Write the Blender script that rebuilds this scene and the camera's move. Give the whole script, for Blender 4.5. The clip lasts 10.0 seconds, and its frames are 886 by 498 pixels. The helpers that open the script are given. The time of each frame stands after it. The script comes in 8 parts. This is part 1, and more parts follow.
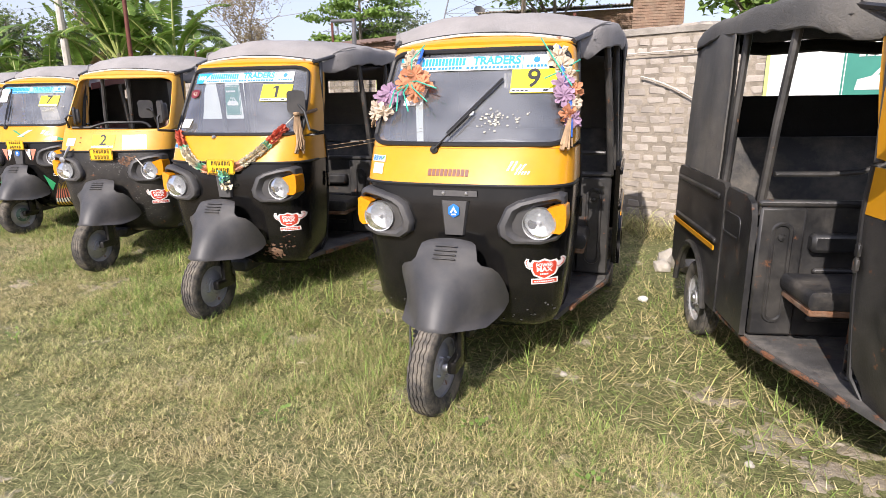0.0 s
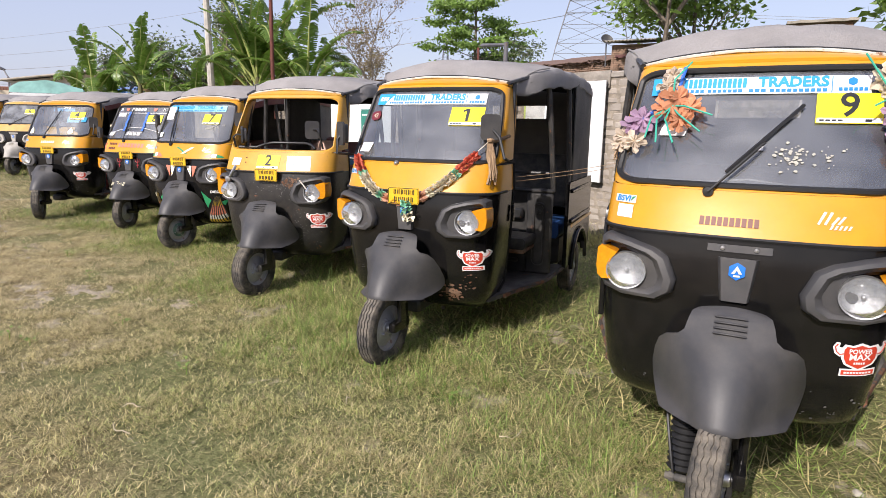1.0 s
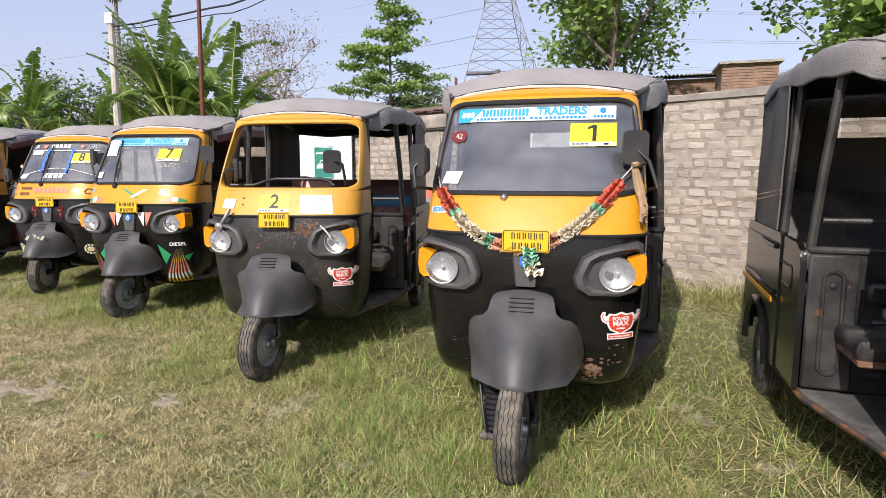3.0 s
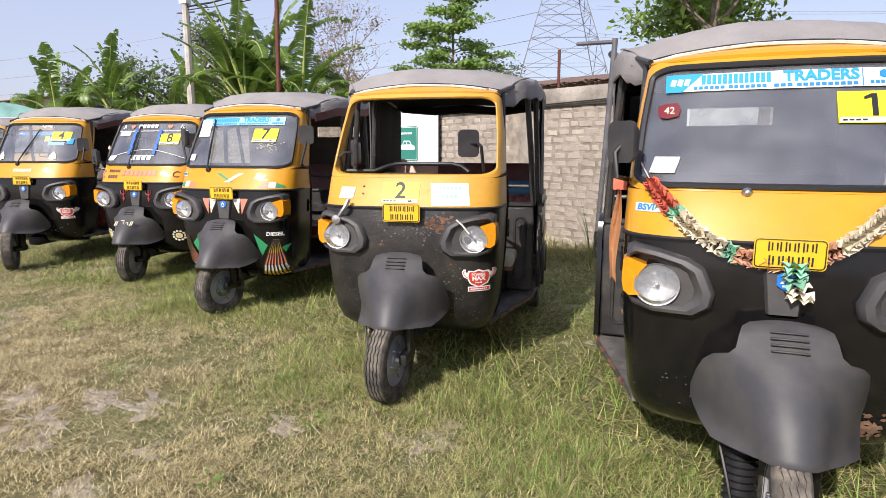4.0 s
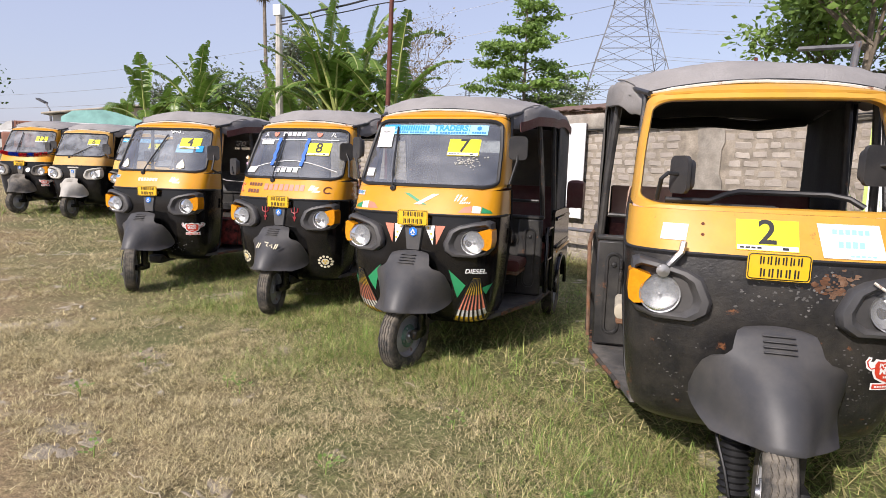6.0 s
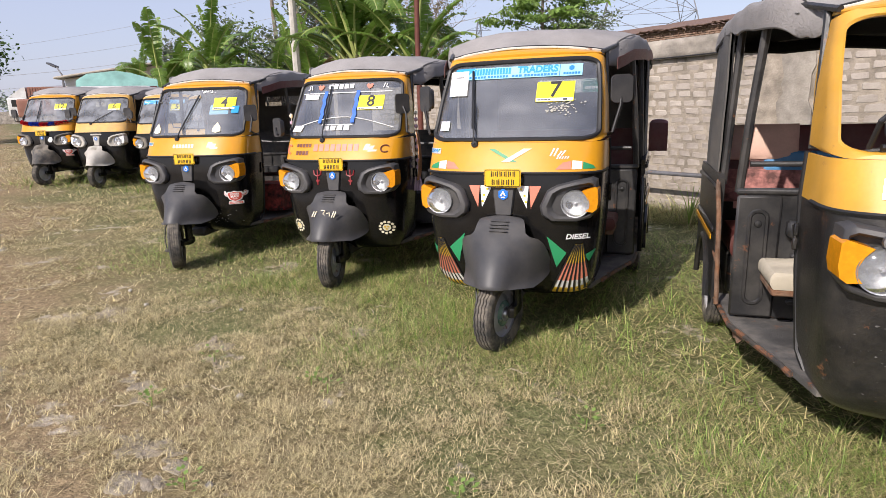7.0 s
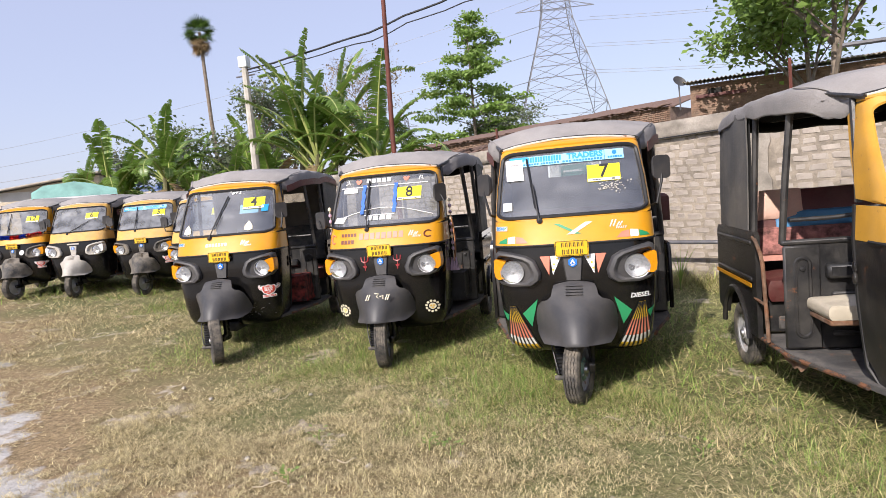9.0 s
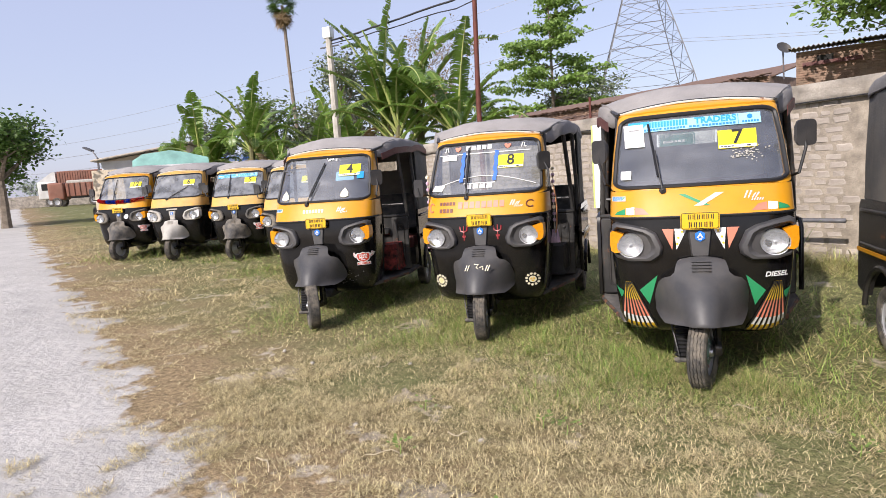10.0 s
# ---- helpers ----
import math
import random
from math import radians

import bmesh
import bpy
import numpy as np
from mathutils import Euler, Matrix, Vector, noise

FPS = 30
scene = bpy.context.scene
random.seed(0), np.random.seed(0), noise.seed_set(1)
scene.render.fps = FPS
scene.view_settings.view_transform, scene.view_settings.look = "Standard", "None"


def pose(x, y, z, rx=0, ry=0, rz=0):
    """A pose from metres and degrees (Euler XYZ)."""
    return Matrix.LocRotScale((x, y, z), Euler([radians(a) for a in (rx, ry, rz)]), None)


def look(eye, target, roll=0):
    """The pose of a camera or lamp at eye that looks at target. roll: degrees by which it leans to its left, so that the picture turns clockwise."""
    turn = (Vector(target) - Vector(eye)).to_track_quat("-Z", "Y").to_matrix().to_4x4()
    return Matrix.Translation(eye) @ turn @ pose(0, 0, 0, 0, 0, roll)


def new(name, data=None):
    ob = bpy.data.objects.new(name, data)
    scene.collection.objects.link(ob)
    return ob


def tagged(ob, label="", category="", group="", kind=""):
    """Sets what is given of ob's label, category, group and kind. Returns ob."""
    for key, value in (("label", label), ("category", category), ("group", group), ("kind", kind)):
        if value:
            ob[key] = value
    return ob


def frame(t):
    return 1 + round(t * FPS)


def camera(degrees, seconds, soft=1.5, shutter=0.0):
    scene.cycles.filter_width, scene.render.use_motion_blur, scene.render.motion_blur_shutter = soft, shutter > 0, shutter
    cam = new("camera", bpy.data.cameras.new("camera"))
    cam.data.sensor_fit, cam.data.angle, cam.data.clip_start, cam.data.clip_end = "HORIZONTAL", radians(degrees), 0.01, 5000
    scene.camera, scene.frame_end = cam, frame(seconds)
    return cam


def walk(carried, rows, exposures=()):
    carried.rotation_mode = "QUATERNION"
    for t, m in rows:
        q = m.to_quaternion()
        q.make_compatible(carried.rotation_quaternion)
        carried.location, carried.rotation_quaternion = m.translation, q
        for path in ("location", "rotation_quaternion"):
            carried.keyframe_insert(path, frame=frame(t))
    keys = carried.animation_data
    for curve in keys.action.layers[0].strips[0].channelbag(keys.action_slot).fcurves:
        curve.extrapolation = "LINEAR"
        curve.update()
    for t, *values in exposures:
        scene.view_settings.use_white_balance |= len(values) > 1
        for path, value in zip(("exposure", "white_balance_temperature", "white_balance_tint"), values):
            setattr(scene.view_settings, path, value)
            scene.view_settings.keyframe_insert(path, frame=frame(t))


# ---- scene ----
cam = camera(73.6, 10.0, soft=0.8)
PATH = [
    (0, (1.42, 0.455, 1.575), (1.048, 2.357, 1.084), -0.8),
    (0.5, (1.017, 0.765, 1.559), (0.397, 2.621, 1.146), -3.6),
    (1, (0.588, 0.858, 1.566), (-0.095, 2.693, 1.162), 0.8),
    (1.5, (0.21, 0.965, 1.597), (-0.404, 2.822, 1.182), -0.5),
    (2, (-0.109, 1.325, 1.535), (-0.714, 3.223, 1.362), -4.1),
    (3.3, (-1.107, 1.73, 1.446), (-1.461, 3.68, 1.173), 0.1),
    (3.5, (-1.254, 1.887, 1.459), (-1.673, 3.826, 1.201), -2.9),
    (4, (-1.64, 2.142, 1.469), (-2.218, 4.029, 1.144), -0.0),
    (4.5, (-2.092, 2.245, 1.497), (-2.56, 4.165, 1.187), 1.2),
    (5, (-2.429, 2.506, 1.444), (-2.958, 4.417, 1.178), 0.8),
    (5.5, (-2.842, 2.773, 1.45), (-3.63, 4.589, 1.163), -0.7),
    (6, (-3.326, 2.811, 1.447), (-4.065, 4.65, 1.182), 1.8),
    (6.2, (-3.471, 2.883, 1.438), (-4.309, 4.674, 1.139), 1.7),
    (7.3, (-4.123, 3.183, 1.558), (-4.855, 4.986, 1.093), -3.6),
    (7.5, (-4.197, 3.177, 1.577), (-4.848, 5.022, 1.161), -3.7),
    (8, (-4.41, 2.94, 1.604), (-4.985, 4.84, 1.355), -4.9),
    (8.5, (-4.506, 2.658, 1.557), (-5.222, 4.514, 1.345), -7.4),
    (9, (-4.74, 2.419, 1.531), (-5.337, 4.32, 1.36), -5.0),
    (9.5, (-4.952, 2.345, 1.507), (-5.684, 4.194, 1.293), -2.6),
    (10, (-5.072, 2.49, 1.497), (-5.892, 4.298, 1.259), -4.2),
]
walk(cam, [(t, look(eye, target, roll)) for t, eye, target, roll in PATH], [(0.0, 0.94, 6600, 15), (0.5, 0.86, 6600, 15), (1.0, 0.61, 6600, 15), (2.0, 0.50, 6600, 15), (3.5, 0.68, 6600, 15), (4.5, 0.62, 6600, 15), (6.0, 0.56, 6600, 15), (7.5, 0.62, 6600, 15), (8.5, 0.72, 6600, 15), (10.0, 0.67, 6600, 15)])

# ---------------------------------------------------------------- light
SUN_DIR = Vector((0.197, 0.80, -0.585)).normalized()      # the way the light goes
world = bpy.data.worlds.new("world")
scene.world = world
world.use_nodes = True
wn = world.node_tree
sky = wn.nodes.new("ShaderNodeTexSky")
sky.sky_type = "NISHITA"
sky.sun_disc = False
sky.sun_elevation = math.asin(-SUN_DIR.z)
sky.sun_rotation = math.atan2(-SUN_DIR.x, -SUN_DIR.y)
sky.air_density, sky.dust_density, sky.ozone_density = 1.2, 1.5, 2.5
haze = wn.nodes.new("ShaderNodeMix")                      # thin bright haze over the whole sky
haze.data_type = "RGBA"
haze.inputs[0].default_value = 0.72
haze.inputs[7].default_value = (2.34, 2.50, 3.42, 1.0)
wn.links.new(sky.outputs[0], haze.inputs[6])
wn.links.new(haze.outputs[2], wn.nodes["Background"].inputs[0])
wn.nodes["Background"].inputs[1].default_value = 0.15
sun = new("sun", bpy.data.lights.new("sun", "SUN"))
sun.data.energy, sun.data.angle, sun.data.color = 3.75, radians(0.6), (1.0, 0.95, 0.88)
sun.matrix_world = look((0, 0, 30), Vector((0, 0, 30)) + SUN_DIR)

# ---------------------------------------------------------------- materials
MATS = {}


def material(name, base, rough=0.6, metal=0.0, vary=0.25, scale=6.0, bump=0.1, fine=60.0, dust=0.0, coat=0.0, spec=0.5,
             random_tint=0.0, island=0.0, dust_colour=(0.36, 0.31, 0.24), rust=0.0, translucent=0.0, lo=0.45, hi=1.5):
    """A surface with two scales of variation, relief, dust and rust flecks, at real-world size."""
    if name in MATS:
        return MATS[name]
    m = bpy.data.materials.new(name)
    m.use_nodes = True
    t = m.node_tree
    N, L = t.nodes, t.links
    b = N["Principled BSDF"]
    b.inputs["Roughness"].default_value = rough
    b.inputs["Metallic"].default_value = metal
    b.inputs["Specular IOR Level"].default_value = spec
    b.inputs["Coat Weight"].default_value = coat
    b.inputs["Coat Roughness"].default_value = 0.08
    co = N.new("ShaderNodeTexCoord")

    def tex(s, detail=4.0, rgh=0.6):
        n = N.new("ShaderNodeTexNoise")
        n.inputs["Scale"].default_value, n.inputs["Detail"].default_value, n.inputs["Roughness"].default_value = s, detail, rgh
        L.new(co.outputs["Object"], n.inputs["Vector"])
        return n.outputs[0]

    def ramp(src, lo, hi, a=0.0, c=1.0):
        r = N.new("ShaderNodeMapRange")
        r.inputs[1].default_value, r.inputs[2].default_value, r.inputs[3].default_value, r.inputs[4].default_value = lo, hi, a, c
        L.new(src, r.inputs[0])
        return r.outputs[0]

    def mix(fac, a, c):
        x = N.new("ShaderNodeMix")
        x.data_type = "RGBA"
        for s, v in ((0, fac), (6, a), (7, c)):
            if isinstance(v, (tuple, list)):
                x.inputs[s].default_value = (*v[:3], 1.0)
            elif isinstance(v, (int, float)):
                x.inputs[s].default_value = v
            else:
                L.new(v, x.inputs[s])
        return x.outputs[2]

    big, small = tex(scale), tex(fine, 6.0, 0.7)
    dark = tuple(c * (1 - vary) for c in base)
    light = tuple(min(1.0, c * (1 + 0.6 * vary)) for c in base)
    col = mix(ramp(big, 0.35, 0.65), dark, light)
    col = mix(ramp(small, 0.3, 0.7, 0.0, 0.5), col, dark)
    if random_tint or island:
        src = N.new("ShaderNodeObjectInfo").outputs["Random"] if random_tint else N.new("ShaderNodeNewGeometry").outputs["Random Per Island"]
        k = random_tint or island
        col = mix(ramp(src, 0, 1), mix(k, col, tuple(c * lo for c in base)), mix(k * 0.7, col, tuple(min(1, c * hi) for c in base)))
    if dust:
        d = ramp(tex(scale * 0.7, 6.0, 0.7), 0.42, 0.72, 0.0, dust)
        col = mix(d, col, dust_colour)
        rr = N.new("ShaderNodeMath")
        rr.operation = "ADD"
        rr.inputs[1].default_value = rough
        L.new(ramp(tex(scale * 0.7, 6.0, 0.7), 0.42, 0.72, 0.0, 0.4 * dust), rr.inputs[0])
        L.new(rr.outputs[0], b.inputs["Roughness"])
    if rust:
        r = ramp(tex(scale * 1.7, 8.0, 0.75), 0.62 - 0.2 * rust, 0.68 - 0.2 * rust, 0.0, 0.9)
        col = mix(r, col, mix(small, (0.10, 0.035, 0.015), (0.30, 0.13, 0.06)))
    L.new(col, b.inputs["Base Color"])
    if bump:
        bp = N.new("ShaderNodeBump")
        bp.inputs["Strength"].default_value, bp.inputs["Distance"].default_value = min(1.0, bump * 2), 0.01
        L.new(small, bp.inputs["Height"])
        L.new(bp.outputs[0], b.inputs["Normal"])
    if translucent:
        tr = N.new("ShaderNodeBsdfTranslucent")
        L.new(col, tr.inputs[0])
        ms = N.new("ShaderNodeMixShader")
        ms.inputs[0].default_value = translucent
        L.new(b.outputs[0], ms.inputs[1])
        L.new(tr.outputs[0], ms.inputs[2])
        L.new(ms.outputs[0], N["Material Output"].inputs[0])
    MATS[name] = m
    return m


def glass(name, tint, haze=0.0, gloss=0.9, film=0.0):
    m = bpy.data.materials.new(name)
    m.use_nodes = True
    N, L = m.node_tree.nodes, m.node_tree.links
    N.remove(N["Principled BSDF"])
    tr, gl, df = N.new("ShaderNodeBsdfTransparent"), N.new("ShaderNodeBsdfGlossy"), N.new("ShaderNodeBsdfDiffuse")
    tr.inputs[0].default_value = (*tint, 1)
    gl.inputs["Roughness"].default_value = 0.05
    df.inputs[0].default_value = (0.40, 0.42, 0.45, 1)
    fr = N.new("ShaderNodeFresnel")
    fr.inputs[0].default_value = 1.5
    k = N.new("ShaderNodeMath")
    k.operation = "MULTIPLY"
    k.inputs[1].default_value = gloss
    L.new(fr.outputs[0], k.inputs[0])
    co, nz, mr = N.new("ShaderNodeTexCoord"), N.new("ShaderNodeTexNoise"), N.new("ShaderNodeMapRange")
    nz.inputs["Scale"].default_value, nz.inputs["Detail"].default_value = 5.0, 5.0
    L.new(co.outputs["Object"], nz.inputs["Vector"])
    mr.inputs[1].default_value, mr.inputs[2].default_value, mr.inputs[3].default_value, mr.inputs[4].default_value = 0.3, 0.75, 0.4 * haze, 1.6 * haze
    L.new(nz.outputs[0], mr.inputs[0])
    m1, m2 = N.new("ShaderNodeMixShader"), N.new("ShaderNodeMixShader")
    L.new(mr.outputs[0], m1.inputs[0])
    L.new(tr.outputs[0], m1.inputs[1])
    L.new(df.outputs[0], m1.inputs[2])
    L.new(k.outputs[0], m2.inputs[0])
    L.new(m1.outputs[0], m2.inputs[1])
    L.new(gl.outputs[0], m2.inputs[2])
    last = m2
    if film:                                              # a thin greasy film that spreads the sun's glint
        sm = N.new("ShaderNodeBsdfGlossy")
        sm.inputs["Roughness"].default_value = 0.34
        sm.inputs[0].default_value = (0.9, 0.92, 0.95, 1)
        last = N.new("ShaderNodeMixShader")
        last.inputs[0].default_value = film
        L.new(m2.outputs[0], last.inputs[1])
        L.new(sm.outputs[0], last.inputs[2])
    L.new(last.outputs[0], N["Material Output"].inputs[0])
    MATS[name] = m
    return m


BLACK = material("black_paint", (0.006, 0.006, 0.0065), 0.18, vary=0.3, bump=0.012, dust=0.022, coat=0.10, spec=0.34)
BLACK_WORN = material("worn_black_paint", (0.020, 0.020, 0.021), 0.38, vary=0.4, bump=0.10, dust=0.22, dust_colour=(0.22, 0.20, 0.17), rust=0.04)
FLOOR_DUST = material("dusty_floor_plate", (0.075, 0.072, 0.070), 0.7, vary=0.4, bump=0.2, dust=0.6, dust_colour=(0.30, 0.27, 0.23), rust=0.10)
BLACK_OLD = material("chipped_black_paint", (0.014, 0.014, 0.015), 0.34, vary=0.4, bump=0.14, dust=0.10, rust=0.02, scale=5.0)
YELLOW = material("yellow_paint", (0.61, 0.28, 0.009), 0.28, vary=0.08, bump=0.02, dust=0.06, coat=0.3)
YELLOW_PALE = material("faded_yellow_paint", (0.58, 0.30, 0.032), 0.42, vary=0.12, bump=0.04, dust=0.12, rust=0.02)
YELLOW_DUST = material("dusty_yellow_paint", (0.58, 0.34, 0.08), 0.6, vary=0.15, bump=0.04, dust=0.45)
PLASTIC = material("grey_black_plastic", (0.046, 0.046, 0.049), 0.50, vary=0.18, bump=0.06, dust=0.10, fine=180)
PLASTIC_DUST = material("dusty_black_plastic", (0.06, 0.058, 0.055), 0.75, vary=0.2, bump=0.06, dust=0.7, fine=180)
PLASTIC_PALE = material("sun_bleached_plastic", (0.42, 0.40, 0.36), 0.7, vary=0.2, bump=0.06, dust=0.4)
MIRROR = material("black_mirror_plastic", (0.026, 0.026, 0.028), 0.5, vary=0.15, bump=0.05, dust=0.08, fine=180)
RUBBER = material("tyre_rubber", (0.045, 0.043, 0.041), 0.85, vary=0.3, bump=0.25, dust=0.6, scale=14, fine=120)
GASKET = material("black_rubber_gasket", (0.012, 0.012, 0.013), 0.5, vary=0.2, bump=0.05)
RIM = material("grey_steel_rim", (0.40, 0.41, 0.43), 0.5, 0.25, vary=0.3, dust=0.4, rust=0.10)
STEEL = material("dull_steel", (0.45, 0.45, 0.46), 0.35, 0.9, vary=0.2, rust=0.1)
CHROME = material("bright_reflector", (0.46, 0.47, 0.48), 0.34, 0.7, vary=0.30, bump=0.20, scale=45, fine=110)
CANVAS = material("grey_canvas", (0.265, 0.253, 0.247), 0.9, vary=0.28, bump=0.35, scale=2.2, fine=90, dust=0.40, dust_colour=(0.36, 0.33, 0.305))
CANVAS_DARK = material("dark_canvas", (0.10, 0.098, 0.095), 0.9, vary=0.25, bump=0.35, scale=2.5, fine=90, dust=0.3)
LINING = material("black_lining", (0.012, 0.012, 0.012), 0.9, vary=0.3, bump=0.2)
PIPING = material("cream_piping", (0.62, 0.58, 0.50), 0.7, vary=0.3, bump=0.1, rust=0.18, scale=9)
VINYL_BLACK = material("black_vinyl", (0.02, 0.02, 0.022), 0.5, vary=0.3, bump=0.15, dust=0.3)
VINYL_RED = material("maroon_vinyl", (0.10, 0.018, 0.016), 0.5, vary=0.3, bump=0.15, dust=0.12)
VINYL_CREAM = material("cream_vinyl", (0.55, 0.49, 0.38), 0.6, vary=0.2, bump=0.2, dust=0.3)
VINYL_BLUE = material("blue_vinyl", (0.03, 0.10, 0.30), 0.5, vary=0.2, bump=0.15)
VINYL_PINK = material("salmon_vinyl", (0.55, 0.26, 0.20), 0.6, vary=0.2, bump=0.1)
RUST = material("rusty_steel", (0.17, 0.075, 0.035), 0.85, vary=0.5, bump=0.4, scale=12, dust=0.4)
SILL = material("rust_edged_black_steel", (0.035, 0.032, 0.03), 0.7, vary=0.4, bump=0.3, dust=0.2, rust=0.62, scale=7)
RUST_POLE = material("red_oxide_steel", (0.13, 0.035, 0.022), 0.7, vary=0.35, bump=0.2, scale=5)
LENS = glass("clear_lens", (0.97, 0.97, 0.97), 0.20, 0.9)
WINDSCREEN = glass("windscreen_glass", (0.52, 0.57, 0.58), 0.16, 2.8, 0.07)
WINDSCREEN_DUSTY = glass("dusty_windscreen_glass", (0.6, 0.58, 0.52), 0.42)
MILKY = glass("milky_plastic_sheet", (0.85, 0.84, 0.80), 0.35, 0.4)
AMBER = material("amber_lens", (0.87, 0.35, 0.014), 0.12, vary=0.15, bump=0.02, scale=40, translucent=0.25)
WHITE = material("white_sticker", (0.80, 0.80, 0.79), 0.45, vary=0.06, bump=0.02)
SIGN_BLUE = material("sky_blue_sticker", (0.02, 0.30, 0.62), 0.35, vary=0.05, bump=0.01)
SIGN_PALE = material("pale_blue_sticker", (0.30, 0.62, 0.84), 0.35, vary=0.05, bump=0.01)
SIGN_YELLOW = material("lemon_yellow_sticker", (0.87, 0.78, 0.02), 0.4, vary=0.04, bump=0.01)
PLATE = material("amber_number_plate", (0.74, 0.44, 0.01), 0.4, vary=0.08, bump=0.03, dust=0.08)
INK = material("black_ink", (0.01, 0.01, 0.011), 0.5, vary=0.1, bump=0.0)
INK_BLUE = material("blue_print", (0.012, 0.20, 0.50), 0.4, vary=0.05, bump=0.0)
EMBLEM = material("blue_emblem", (0.01, 0.16, 0.60), 0.2, vary=0.08, bump=0.0, coat=0.5)
RED = material("red_print", (0.60, 0.055, 0.025), 0.4, vary=0.12, bump=0.02)
SALMON = material("salmon_print", (0.62, 0.20, 0.13), 0.4, vary=0.15, bump=0.03)
GREEN_P = material("green_print", (0.02, 0.25, 0.10), 0.4, vary=0.12, bump=0.02)
SILVER = material("silver_script", (0.75, 0.74, 0.70), 0.3, 0.4, vary=0.1, bump=0.0)
BROWN_INK = material("brown_paint_marks", (0.16, 0.05, 0.03), 0.5, vary=0.15, bump=0.0)
PETAL_O = material("faded_orange_petals", (0.68, 0.30, 0.16), 0.8, vary=0.3, bump=0.1, translucent=0.25, island=0.5)
PETAL_W = material("faded_cream_petals", (0.70, 0.58, 0.46), 0.8, vary=0.25, bump=0.1, translucent=0.25, island=0.4)
PETAL_P = material("faded_lilac_petals", (0.48, 0.32, 0.46), 0.8, vary=0.25, bump=0.1, translucent=0.25, island=0.4)
GAR_RED = material("garland_red", (0.68, 0.15, 0.09), 0.85, vary=0.35, bump=0.2, island=0.5)
GAR_OR = material("garland_salmon", (0.80, 0.42, 0.27), 0.85, vary=0.3, bump=0.2, island=0.5)
GAR_CR = material("garland_cream", (0.78, 0.69, 0.52), 0.85, vary=0.25, bump=0.2, island=0.4)
GAR_GR = material("garland_green", (0.26, 0.58, 0.40), 0.7, vary=0.3, bump=0.2, island=0.4)
STRAW = material("dry_straw_bundle", (0.36, 0.24, 0.14), 0.9, vary=0.4, bump=0.4, scale=20, island=0.5)
CLOTH = material("orange_brown_cloth", (0.52, 0.235, 0.10), 0.9, vary=0.3, bump=0.3)

# ---------------------------------------------------------------- mesh helpers
MESHES = {}


def mesh_of(name, verts, faces, smooth=True):
    me = bpy.data.meshes.new(name)
    me.from_pydata([tuple(v) for v in verts], [], [tuple(f) for f in faces])
    me.validate()
    if smooth:
        me.polygons.foreach_set("use_smooth", [True] * len(me.polygons))
    return me


def part(name, geo, mat, parent, label="", m=None, key=None, smooth=True):
    """Links geometry as ONE mesh object under a thing or a part. geo: a bmesh, a pair (verts, faces), or a function giving a pair, kept under key."""
    k = (key or "", mat.name)
    if key and k in MESHES:
        me = MESHES[k]
    else:
        if callable(geo):
            geo = geo()
        if isinstance(geo, bmesh.types.BMesh):
            me = bpy.data.meshes.new(name)
            geo.to_mesh(me)
            geo.free()
            if smooth:
                me.polygons.foreach_set("use_smooth", [True] * len(me.polygons))
        else:
            me = mesh_of(name, geo[0], geo[1], smooth)
        me.materials.append(mat)
        if smooth:
            me.set_sharp_from_angle(angle=radians(38))
        if key:
            MESHES[k] = me
    ob = new(name, me)
    ob.parent = parent
    if m is not None:
        ob.matrix_basis = m
    if label:
        ob["label"] = label
    if name.endswith(("_marks", "_print", "_line", "_name", "writing")):
        ob["kind"] = "stuff"
    return ob


def thing(name, m, label, category, group="", kind=""):
    e = new(name)
    e.empty_display_size = 0.2
    e.matrix_world = m
    return tagged(e, label, category, group, kind)


def merge(*geos):
    V, Fs = [], []
    for v, f in geos:
        o = len(V)
        V += [Vector(p) for p in v]
        Fs += [tuple(i + o for i in q) for q in f]
    return V, Fs


def moved(geo, m):
    return [m @ Vector(p) for p in geo[0]], geo[1]


def box(sx, sy, sz, at=(0, 0, 0), bevel=0.0, seg=2):
    bm = bmesh.new()
    bmesh.ops.create_cube(bm, size=1.0)
    for v in bm.verts:
        v.co = Vector((v.co.x * sx, v.co.y * sy, v.co.z * sz))
    if bevel:
        bmesh.ops.bevel(bm, geom=bm.edges[:], offset=min(bevel, 0.45 * min(sx, sy, sz)), segments=seg, affect="EDGES", profile=0.6)
    geo = [v.co + Vector(at) for v in bm.verts], [[v.index for v in f.verts] for f in bm.faces]
    bm.free()
    return geo


def tube(points, r, n=8, closed=False, radii=None):
    P = [Vector(p) for p in points]
    V, Fs = [], []
    c = len(P)
    up = None
    for i, p in enumerate(P):
        a, b = P[(i - 1) % c if closed else max(i - 1, 0)], P[(i + 1) % c if closed else min(i + 1, c - 1)]
        d = (b - a).normalized()
        if up is None:
            up = d.orthogonal().normalized()
        up = (up - d * up.dot(d)).normalized()
        side = d.cross(up)
        rr = radii[i] if radii else r
        V += [p + (up * math.cos(k * math.tau / n) + side * math.sin(k * math.tau / n)) * rr for k in range(n)]
    for i in range(c if closed else c - 1):
        j = (i + 1) % c
        Fs += [(i * n + k, i * n + (k + 1) % n, j * n + (k + 1) % n, j * n + k) for k in range(n)]
    if not closed:
        Fs += [tuple(range(n))[::-1], tuple((c - 1) * n + k for k in range(n))]
    return V, Fs


